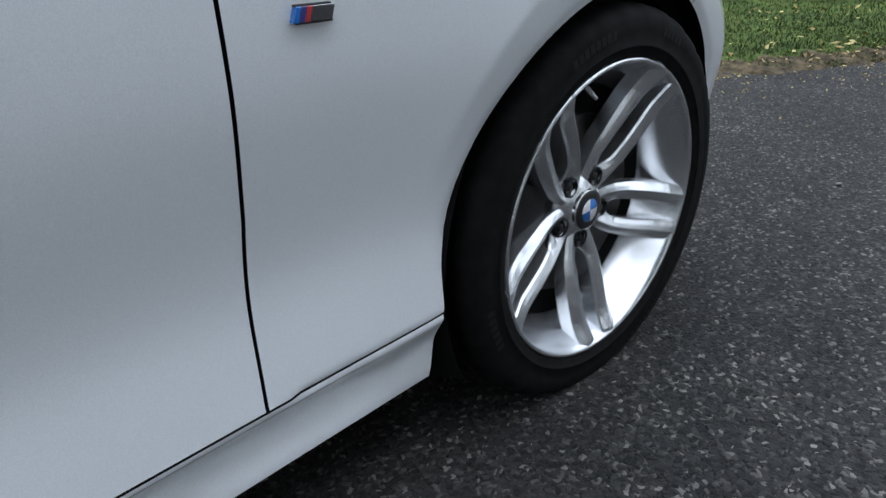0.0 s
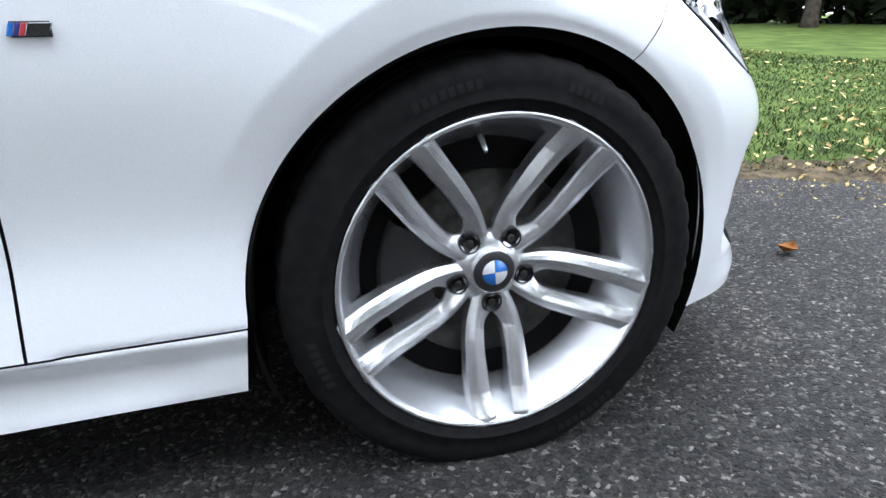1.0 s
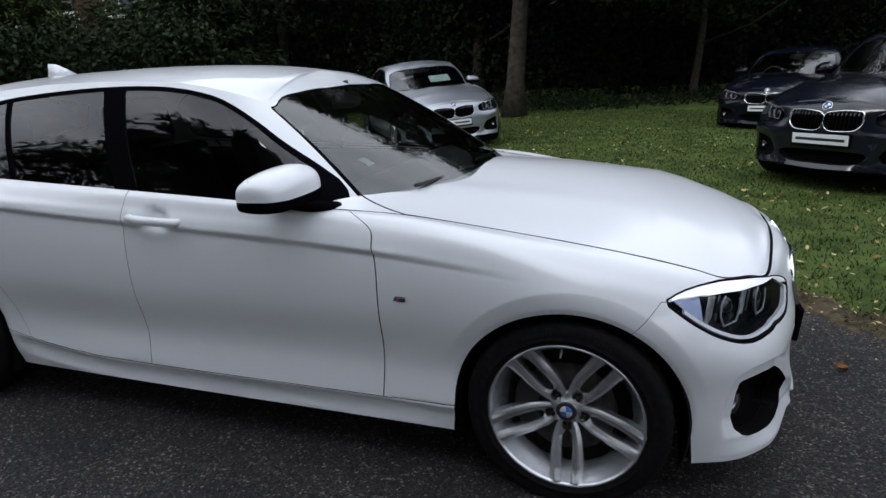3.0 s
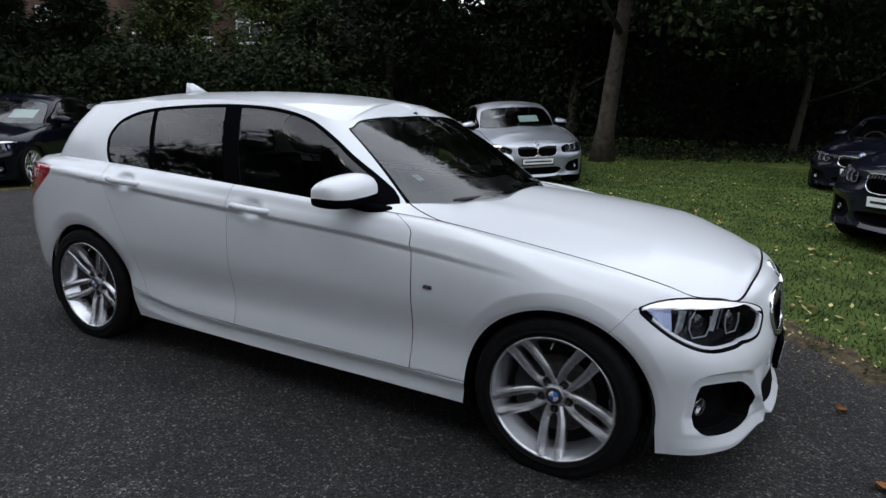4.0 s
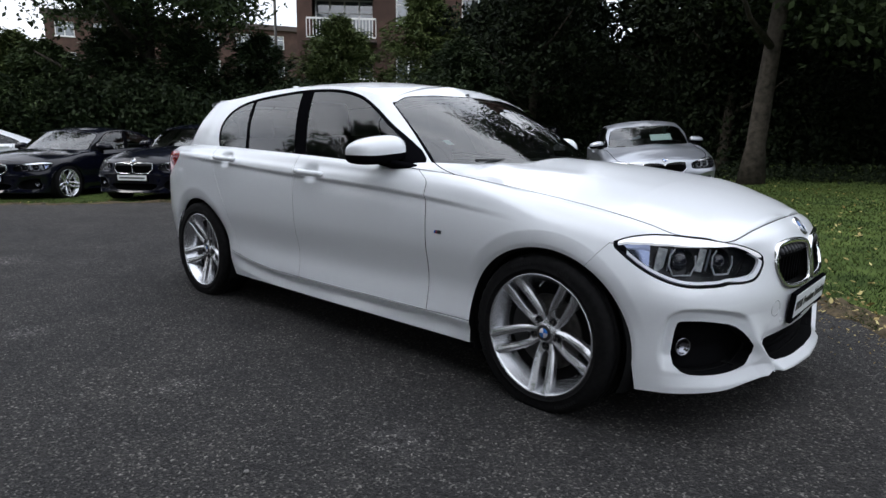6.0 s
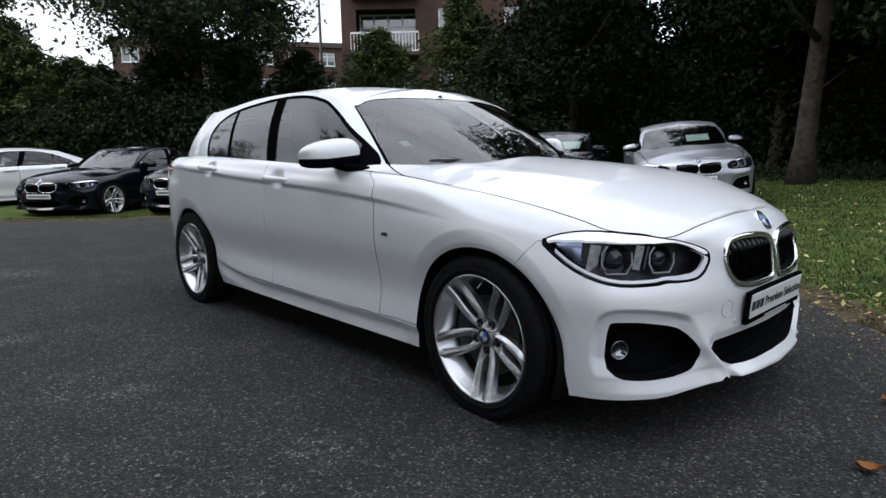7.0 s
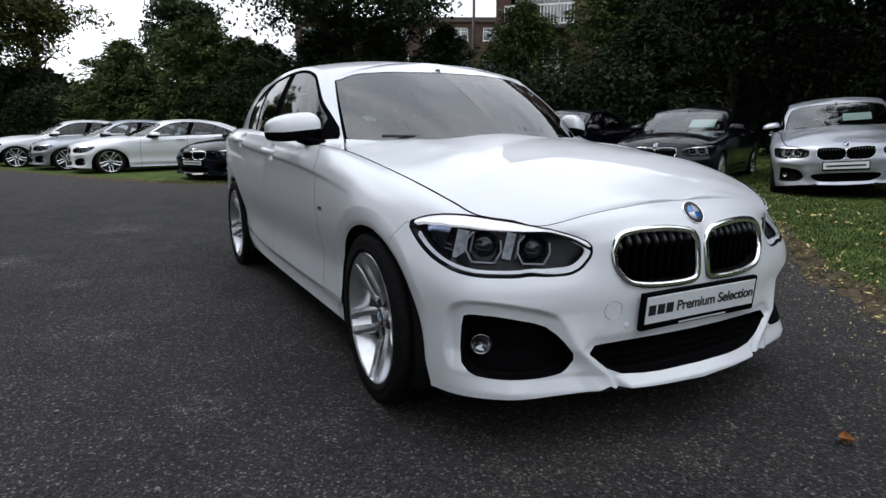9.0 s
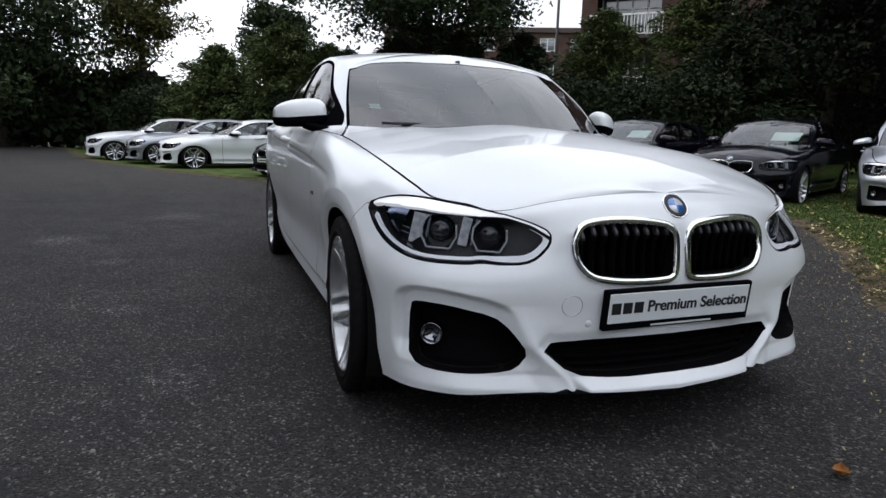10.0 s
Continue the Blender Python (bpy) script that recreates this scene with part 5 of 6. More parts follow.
        for i in range(n1):
            a = (-math.pi / 2 + math.pi * i / (n1 - 1)) * 0.9995
            for j in range(n2):
                bta = 2 * math.pi * j / n2
                sp_ = lambda t, e: math.copysign(abs(t) ** e, t)
                cy = sp_(math.cos(a), 0.40)
                yy = -0.872 - 0.118 * sp_(math.sin(a), 0.75)
                zz = 1.000 + (0.074 if bta < math.pi else 0.058) * cy * sp_(math.sin(bta), 0.8 if bta < math.pi else 0.38) - 0.010 * math.sin(a)
                xx = -0.895 + 0.088 * cy * sp_(math.cos(bta), 0.8) - 0.055 * max(0.0, (-0.76 - yy) / 0.22) ** 1.5
                zz = zz if zz < 0.985 else 0.985 + (zz - 0.985) * (1 - 0.24 * max(0.0, (-0.80 - yy) / 0.19) ** 2 - 0.15 * max(0.0, (yy + 0.80) / 0.05) ** 2)
                pts.append((xx, yy, zz))
        Vm = np.array(pts)
        Fm = [(i * n2 + j, i * n2 + (j + 1) % n2, (i + 1) * n2 + (j + 1) % n2, (i + 1) * n2 + j) for i in range(n1 - 1) for j in range(n2)]
        Fm += [tuple(range(n2))[::-1], tuple((n1 - 1) * n2 + j for j in range(n2))]
        Fm = [q[::-1] for q in Fm]
        cut = lambda V: beside(V[:, [0, 1]], (-0.955, -0.70), (-1.005, -1.02))
        shell = clip(Vm, Fm, -cut(Vm) if np.mean(cut(Vm)) < 0 else cut(Vm))
        cut_z = lambda V: V[:, 2] - (0.983 + 0.10 * np.clip(V[:, 1] + 0.93, 0, 1))
        capu = clip(*shell, cut_z(shell[0]))
        capl = clip(*shell, -cut_z(shell[0]))
        c = one(capu)
        mir = part("door_mirror", (warp(c[0]), c[1]), paint_mat, car, "body-coloured mirror cap on a black foot")
        c = one((np.asarray(capl[0]) * [1, 1, 1] + [0, 0, -0.001], capl[1]))
        part("mirror_base", (warp(c[0]), c[1]), M["trim"], mir, "black lower half")
        strip = clip(*shell, 0.0045 - np.abs(cut_z(shell[0]) + 0.0055))
        strip = clip(*strip, -0.80 - strip[0][:, 1])
        strip = clip(*strip, strip[0][:, 1] + 0.962)
        if len(strip[1]):
            nrm_ = normals(strip[0], strip[1])
            ctr = np.array([-0.9, -0.87, 1.0])
            sgn = np.sign(((strip[0] - ctr) * nrm_).sum(1))[:, None]
            c = one((strip[0] + nrm_ * sgn * 0.003, strip[1]))
            part("indicator", (warp(c[0]), c[1]), M["chrome"], mir, "clear indicator strip")
        foot_ = loft([[(cx_ + rx_ * math.cos(t), cy_, cz_ + rz_ * math.sin(t)) for t in np.linspace(0, 2 * math.pi, 14, endpoint=False)]
                      for cx_, cy_, cz_, rx_, rz_ in ((-0.875, -0.86, 0.952, 0.055, 0.018), (-0.835, -0.815, 0.938, 0.052, 0.022), (-0.795, -0.775, 0.925, 0.046, 0.024), (-0.775, -0.735, 0.920, 0.040, 0.022))])
        c = one(foot_)
        part("mirror_foot", (warp(c[0]), c[1]), M["trim"], mir)
        pl = one(box(-0.972, -0.962, -0.965, -0.785, 0.955, 1.045, 0.004))
        part("mirror_glass", (warp(pl[0]), pl[1]), M["mirror"], mir)
        # door handles
        for hx, hz, door in ((-1.447, 0.881, doors_f), (-2.305, 0.932, doors_r)):
            y0 = -0.869
            path = [(hx - 0.112, y0 + 0.008, hz + 0.005), (hx - 0.098, y0 - 0.014, hz + 0.004), (hx - 0.04, y0 - 0.026, hz + 0.001), (hx + 0.04, y0 - 0.026, hz - 0.002), (hx + 0.098, y0 - 0.014, hz - 0.005), (hx + 0.112, y0 + 0.008, hz - 0.006)]
            hv_ = tube(path, [0.010, 0.0135, 0.016, 0.016, 0.0135, 0.010], 14)
            c = one((hv_[0] * [1, 1, 1], hv_[1]))
            part("door_handle", (warp(c[0]), c[1]), paint_mat, door[0 if side == 1 else 1], "body-coloured bar handle")
            if main and door is doors_f:
                kc = one(moved(lathe([(0.0005, -0.002), (0.007, -0.001), (0.008, 0.006)], 16), Matrix.Translation((hx - 0.102, y0 - 0.019, hz + 0.003))))
                part("lock_cap", kc, M["ink"], door[0 if side == 1 else 1])
    if main:
        # small wing badge
        for i, (mt, w_) in enumerate(((M["blue"], 0.005), (M["mark_violet"], 0.005), (M["mark_red"], 0.005), (M["badge_metal"], 0.021))):
            x0 = -0.541 + 0.0053 * i
            bb = box(x0, x0 + w_, -0.8815, -0.868, 0.658, 0.670, 0.0008)
            bb[0][:, 0] += (bb[0][:, 2] - 0.664) * 0.35
            part("wing_badge", bb, mt, car, "small striped badge", False)
        bb, _f = box(-0.539, -0.504, -0.879, -0.868, 0.6565, 0.6715, 0.0008)
        part("badge_back", (bb, _f), M["ink"], car, "", False)
    # wheels
    wy = 0.757 * ky
    for cx in (0.0, -wheelbase):
        for side in (-1, 1):
            m = Matrix.Translation((cx, side * wy, 0.3115)) @ (pose(0, 0, 0) if side < 0 else pose(0, 0, 0, 0, 0, 180))
            if kz > 1:
                m = Matrix.Translation((cx, side * wy, 0.3115 * kz)) @ (pose(0, 0, 0) if side < 0 else pose(0, 0, 0, 0, 0, 180)) @ Matrix.Scale(kz, 4)
            if main and cx == 0:
                m = m @ pose(0, 0, 0, 0, 0, -2.5)
            build_wheel(car, m, "front_wheel" if cx == 0 else "rear_wheel", main, "silver alloy wheel with five double spokes", spin + (0 if main else 23 * cx))
    # cabin
    cab = [box(-3.2, -0.50, -0.74, 0.0, 0.30, 0.34), box(-3.2, -3.15, -0.6, 0.0, 0.30, 0.98)]
    put("cabin_floor", *merge(*cab), M["cabin"], 1, smooth=False)
    put("door_card", *box(-2.4, -0.72, -0.745, -0.705, 0.32, 0.915, 0.01), M["cabin"], 2)
    dsh = loft([[(-0.56 - 0.24 * (abs(y) / 0.7) ** 2, y, 0.935), (-0.82, y, 0.955), (-0.93, y, 0.925), (-0.98, y, 0.86), (-0.90, y, 0.60), (-0.62, y, 0.55)] for y in np.linspace(-0.66, 0, 12)])
    put("dashboard", *dsh, M["cabin"], 1)
    for y in (-0.37, 0.37):
        back = merge(moved(box(-0.06, 0.06, -0.24, 0.24, 0.0, 0.62, 0.05), pose(-1.62, y, 0.48, 0, -18, 0)), moved(box(-0.05, 0.05, -0.13, 0.13, 0.0, 0.20, 0.045), pose(-1.87, y, 1.08, 0, -12, 0)), box(-1.66, -1.14, y - 0.24, y + 0.24, 0.36, 0.54, 0.05))
        part("front_seat", (warp(back[0]), back[1]), M["cabin"], car, "charcoal front seat")
    bn = merge(moved(box(-0.07, 0.07, -0.64, 0.64, 0.0, 0.60, 0.05), pose(-2.52, 0, 0.48, 0, -20, 0)), box(-2.55, -2.05, -0.64, 0.64, 0.36, 0.55, 0.05))
    part("rear_bench", (warp(bn[0]), bn[1]), M["cabin"], car, "charcoal rear bench")
    for y in (-0.36, 0.36):
        hr = moved(box(-0.045, 0.045, -0.13, 0.13, 0.0, 0.16, 0.04), pose(-2.745, y, 1.05, 0, -10, 0))
        part("head_restraint", (warp(hr[0]), hr[1]), M["cabin"], car)
    st = moved(lathe([(0.175 + 0.014 * math.cos(t), 0.014 * math.sin(t)) for t in np.linspace(0, 2 * math.pi, 11)], 40), pose(-1.03, -0.36, 0.90, 0, 0, 90) @ pose(0, 0, 0, -22, 0, 0))
    part("steering_wheel", (warp(st[0]), st[1]), M["plastic"], car)
    rmv = loft([[(-1.075 + 0.014 * math.cos(t) * k - 0.02 * abs(yy) / 0.12, yy, 1.235 + 0.034 * math.sin(t) * k) for t in np.linspace(0, 2 * math.pi, 16, endpoint=False)] for yy, k in ((-0.125, 0.5), (-0.115, 0.95), (0, 1.1), (0.115, 0.95), (0.125, 0.5))])
    part("inside_mirror", (warp(rmv[0]), rmv[1]), M["plastic"], car, "black inside mirror")
    stalk = tube([(-1.10, 0, 1.315), (-1.085, 0, 1.28), (-1.075, 0, 1.25)], [0.014, 0.012, 0.010], 12)
    part("inside_mirror_stalk", (warp(stalk[0]), stalk[1]), M["plastic"], car)
    # wipers
    for y0, y1 in ((-0.10, -0.56), (0.42, -0.02)):
        w_ = [(-0.485 - 0.22 * y * y - 0.02 * (k / 7), y, 0.966 - 0.02 * abs(y) + 0.010 * (k / 7)) for k, y in enumerate(np.linspace(y0, y1, 8).tolist())]
        tb = tube(w_, 0.007, 6)
        part("wiper", (warp(tb[0]), tb[1]), M["plastic"], car)
    cw = loft([[(-0.40 - 0.30 * (abs(y) / 0.68) ** 2, y, 0.945 - 0.04 * abs(y)), (-0.50 - 0.27 * (abs(y) / 0.68) ** 2, y, 0.957 - 0.05 * abs(y)), (-0.50 - 0.27 * (abs(y) / 0.68) ** 2, y, 0.90)] for y in np.linspace(-0.60, 0, 20)], cap=False, closed=False)
    put("scuttle", *cw, M["plastic"], 1)
    if main:
        tax = box(-0.001, 0.001, -0.024, 0.024, -0.022, 0.022)
        part("windscreen_sticker", moved(tax, pose(-0.760, -0.545, 1.045, 0, -62, 0)), M["paper"], car, "small pale sticker inside the windscreen", False)
    if sign:
        sx_, sy_, sz_, lean, wd, ht = sign
        sg = moved(box(-0.002, 0.002, -wd / 2, wd / 2, -ht / 2, ht / 2, 0.0), pose(sx_, sy_, sz_, 0, lean, 0))
        part("price_sheet", (warp(sg[0]), sg[1]), M["paper"], car, "pale green paper sheet behind the windscreen", False)
    return car

# ---- ground ----
EDGE_X = [-80, -31.5, -17.3, -12.6, -10.6, -9.5, -8.9, -7.6, -5.6, -4.2, -2.9, -1.2, -0.3, 0.5, 1.08, 1.7, 2.2, 3.5, 6, 12, 30, 80]
EDGE_Y = [-22, -8.0, -4.4, -2.1, -0.9, 0.1, 1.4, 3.6, 5.0, 5.3, 5.0, 3.3, 2.4, 1.62, 0.98, 0.40, 0.12, -0.5, -1.6, -4.2, -13, -38]


def lawn_edge(x):
    """Where the drive ends and the lawn begins, as y for an x."""
    x = np.asarray(x, float)
    w = 0.05 * np.sin(x * 3.1) + 0.03 * np.sin(x * 7.7 + 1) + 0.018 * np.sin(x * 19.0)
    return np.interp(x, EDGE_X, EDGE_Y) + w


def lawn_height(x, t):
    """Height of the turf, t metres behind its edge."""
    return 0.045 * np.clip(t / 0.35, 0, 1) + 0.02 * np.sin(x * 0.9 + t * 0.5) * np.clip(t / 2, 0, 1) + 0.012 * np.clip(t - 2.5, 0, 20) + 0.016 * np.clip(t - 4.5, 0, 8) * np.clip((x + 7) / 3, 0, 1) - 0.068 * np.clip((-7.5 - x) / 2, 0, 1) * np.clip(t / 0.8, 0, 1)


def build_ground():
    g = mesh_of("ground", [(-600, -600, -0.03), (600, -600, -0.03), (600, 600, -0.03), (-600, 600, -0.03)], [(0, 1, 2, 3)], M["soil"], False)
    tagged(new("ground", g), "dark rough turf reaching to the distance", "ground", kind="structure")
    xs = np.concatenate([np.linspace(-80, -14, 60), np.linspace(-13.8, 6, 400), np.linspace(6.5, 80, 60)])
    e = lawn_edge(xs)
    V = np.vstack([np.column_stack([xs, e + 0.12, np.full(len(xs), -0.004)]), np.column_stack([xs, np.full(len(xs), -60.0), np.full(len(xs), 0.0)])])
    V[:len(xs), 2] = 0.0
    n = len(xs)
    F = [(i, n + i, n + i + 1, i + 1) for i in range(n - 1)]
    tagged(new("road", mesh_of("road", V, F, M["asphalt"], False)), "worn dark grey asphalt drive with pale chippings", "road", kind="structure")
    ts = np.array([0.0, 0.03, 0.08, 0.16, 0.3, 0.5, 0.8, 1.2, 2, 3, 4.5, 6.5, 9, 13, 20, 60])
    rows = []
    for t in ts:
        z = lawn_height(xs, t) + (0.012 * np.sin(xs * 23.0) + 0.01 * np.sin(xs * 41.0 + t * 30)) * (0.02 < t < 0.5) - 0.006 * (t == 0)
        rows.append(np.column_stack([xs, e + t, z]))
    m = len(ts)
    V = np.transpose(np.array(rows), (1, 0, 2)).reshape(-1, 3)
    F = grid_faces(n, m)
    fm = [1 if (k % (m - 1)) < 4 else 0 for k in range(len(F))]
    me = mesh_of("lawn", V, F, [M["soil"], M["earth"]], True, fm)
    tagged(new("lawn", me), "mown green lawn with a ragged earthy edge", "lawn", kind="structure")


build_ground()


def quads(C, A, B):
    """Leaf-shaped quads at C with half axes A and B."""
    V = np.stack([C - A, C + B * 0.9 - A * 0.1, C + A, C - B * 0.9 - A * 0.1], 1).reshape(-1, 3)
    n = len(C)
    return V, np.arange(4 * n).reshape(-1, 4)


def rand_dirs(rng, n, up=0.0):
    d = rng.normal(size=(n, 3))
    d[:, 2] += up
    return d / np.linalg.norm(d, axis=1)[:, None]


def leaves_at(rng, C, size, flat=0.4):
    n = len(C)
    nrm = rand_dirs(rng, n, flat)
    a = np.cross(nrm, rand_dirs(rng, n))
    a /= np.maximum(np.linalg.norm(a, axis=1), 1e-6)[:, None]
    b = np.cross(nrm, a)
    s = (size * rng.uniform(0.6, 1.3, n))[:, None]
    return quads(C, a * s, b * s * 0.55)


def sprays_at(rng, C, D, size, slim):
    """Long narrow leaves at C that point along D."""
    n = len(C)
    a = D / np.linalg.norm(D, axis=1)[:, None]
    b = np.cross(a, rand_dirs(rng, n, 0.6))
    b /= np.maximum(np.linalg.norm(b, axis=1), 1e-6)[:, None]
    s = size * rng.uniform(0.6, 1.35, n)[:, None]
    return quads(C, a * s, b * s * slim)


def quick_mesh(name, V, Q, mat):
    me = bpy.data.meshes.new(name)
    k = Q.shape[1]
    me.vertices.add(len(V))
    me.vertices.foreach_set("co", np.asarray(V, np.float32).ravel())
    me.loops.add(Q.size)
    me.loops.foreach_set("vertex_index", Q.astype(np.int32).ravel())
    me.polygons.add(len(Q))
    me.polygons.foreach_set("loop_start", np.arange(0, Q.size, k, dtype=np.int32))
    me.update(calc_edges=True)
    me.materials.append(mat)
    return me


def build_grass():
    rng = np.random.default_rng(3)
    n = 150000
    x = rng.uniform(-11, 7, n)
    t = 0.05 + 11 * rng.random(n) ** 1.9
    bare = np.sin(x * 5.3) * np.sin(x * 2.1 + t * 9) * 0.12
    k = t > 0.10 + bare
    x, t = x[k], t[k]
    n = len(x)
    y = lawn_edge(x) + t
    z = lawn_height(x, t)
    h = rng.uniform(0.014, 0.036, n) * np.clip(t * 3, 0.5, 1)
    a = rng.uniform(0, 2 * math.pi, n)
    w = rng.uniform(0.002, 0.0045, n) * (1 + t * 0.25)
    lean = rng.normal(0, 0.016, (n, 2))
    B = np.column_stack([x, y, z])
    S = np.column_stack([np.cos(a) * w, np.sin(a) * w, np.zeros(n)])
    T = B + np.column_stack([lean, h])
    V = np.stack([B - S, B + S, T], 1).reshape(-1, 3)
    ob = new("grass", quick_mesh("grass", V, np.arange(3 * n).reshape(-1, 3), M["blade"]))
    tagged(ob, "short green grass blades on the lawn", "grass", kind="stuff")
    # fallen leaves
    x, t = rng.uniform(-10, 7, 9000), 8 * rng.random(9000) ** 1.4 + 0.1
    drift = np.sin(x * 1.7 + 0.8 * t) * np.sin(t * 2.3 - 0.9 * x) + 0.6 * np.sin(x * 4.1 - t * 3.3)
    k = rng.random(9000) < np.clip(0.20 + 0.45 * drift, 0.07, 0.8)
    x, t = x[k], t[k]
    n = len(x)
    x, t = np.concatenate([x, rng.normal(0.4, 2.0, 700)]), np.concatenate([t, rng.normal(0.22, 0.17, 700)])
    C = np.column_stack([x, lawn_edge(x) + t, lawn_height(x, np.maximum(t, 0)) * (t > 0) + 0.012 + 0.010 * (t > 0.1)])
    V, Q = leaves_at(rng, C, np.concatenate([np.full(n, 0.025), np.full(700, 0.015)]), 2.5)
    tagged(new("fallen_leaves", quick_mesh("fallen_leaves", V, Q, M["litter"])), "pale yellow fallen leaves scattered on the grass", "leaves", kind="stuff")
    # pebbles and crumbs along the edge and on the drive
    n = 1500
    x = rng.uniform(-4, 4.5, n)
    t = -np.abs(rng.normal(0, 0.35, n)) + 0.08
    C = np.column_stack([x, lawn_edge(x) + t, np.full(n, 0.004)])
    V, Q = leaves_at(rng, C, 0.008, 2.0)
    tagged(new("edge_debris", quick_mesh("edge_debris", V, Q, M["litter"])), "crumbs of leaf and soil along the drive's edge", "debris", kind="stuff")


build_grass()


def build_leaf(x, y, size, turn):
    rows = []
    for i in range(9):
        f = i / 8
        w = size * 0.42 * math.sin(math.pi * min(1, f * 1.05)) ** 0.7 * (1 - 0.25 * (i % 2))
        rows.append([(size * (f - 0.5), k * w, 0.006 + 0.012 * abs(k) ** 1.5 * 1.2 + 0.010 * (f - 0.5) ** 2 * 4 * 1.0) for k in (-1, -0.5, 0, 0.5, 1)])
    V = np.array(rows).reshape(-1, 3)
    ob = new("dry_leaf", mesh_of("dry_leaf", V, grid_faces(9, 5), M["brown_leaf"]))
    ob.matrix_world = pose(x, y, 0.002, 0, 0, turn)
    tagged(ob, "curled brown dry leaf lying on the asphalt", "leaf", group="leaves on the drive")


for lx, ly, ls, lt in ((1.14, -0.33, 0.07, 20), (1.06, 0.32, 0.06, 130)):
    build_leaf(lx, ly, ls, lt)
rngp = random.Random(5)
for i, (px, py) in enumerate(((-1.256, -1.716), (0.3, -1.62), (-0.4, -1.9), (1.25, -0.9), (-2.4, -2.6), (0.9, -1.4))):
    bm = bmesh.new()
    bmesh.ops.create_icosphere(bm, subdivisions=2, radius=0.009)
    for v in bm.verts:
        v.co *= 1 + 0.25 * noise.noise(v.co * 90 + Vector((i * 7, 0, 0)))
        v.co.z *= 0.6
    me = bpy.data.meshes.new("pebble")
    bm.to_mesh(me)
    bm.free()
    me.materials.append(M["stone"])
    ob = new("pebble", me)
    ob.matrix_world = pose(px, py, 0.006, 0, 0, rngp.uniform(0, 360))
    tagged(ob, "small pale pebble lying on the asphalt", "pebble", group="pebbles on the drive")

# ---- trees ----


def build_tree(name, label, x, y, z, height, radius, trunk, crown_low, mat, seed, leaves=7000, size=0.13, lean=(0.0, 0.0), clumps=60, squash=1.0, limbs=7, shell=0.35):
    """A trunk with limbs and a crown of many small leaves in uneven clumps."""
    rng = np.random.default_rng(seed)
    tree = thing(name, label, "tree", pose(x, y, z))
    zs = np.linspace(0, 1, 12)
    top = height * 0.8
    path = [(lean[0] * f * top + 0.10 * math.sin(f * 5 + seed), lean[1] * f * top + 0.08 * math.sin(f * 4 + seed * 2), f * top - 0.15) for f in zs]
    rad = [trunk * (1.0 - 0.8 * f) + trunk * 0.5 * max(0, 0.09 - f) / 0.09 for f in zs]
    parts = [tube(path, rad, 12)]
    cz = (height + crown_low) / 2
    hz = (height - crown_low) / 2 * squash
    cc = np.array([lean[0] * top * 0.7, lean[1] * top * 0.7, cz])
    for i in range(limbs):
        f = 0.30 + 0.6 * i / max(1, limbs)
        p = np.array(path[int(f * 11)])
        a = 2.4 * i + seed
        r = radius * (0.75 if f < 0.7 else 0.5)
        q = p + np.array([math.cos(a) * r, math.sin(a) * r, 0.5 + 0.25 * r])
        mid = (p + q) / 2 + np.array([0, 0, -0.15 * r + 0.2])
        parts.append(tube([tuple(p), tuple(mid), tuple(q)], [trunk * 0.38, trunk * 0.22, trunk * 0.06], 7))
    part("trunk", merge(*parts), M["bark"], tree, "grey-brown trunk with spreading limbs")
    d = rand_dirs(rng, clumps)
    rr = (1 - shell * rng.random(clumps)) * rng.uniform(0.72, 1.08, clumps)
    CC = cc + d * rr[:, None] * np.array([radius, radius, hz])
    CC[:, 2] = np.maximum(CC[:, 2], crown_low * 0.9)
    per = leaves // clumps
    sp = radius * 1.25 / math.sqrt(clumps) * 1.5
    C = np.repeat(CC, per, axis=0) + np.clip(rng.normal(size=(clumps * per, 3)), -1.9, 1.9) * np.array([sp, sp, sp * 0.55]) * rng.uniform(0.5, 1.1, clumps).repeat(per)[:, None]
    V, Q = leaves_at(rng, C, size, 0.5)
    crown = new("crown", quick_mesh("crown", V, Q, mat))
    crown.parent = tree
    return tree


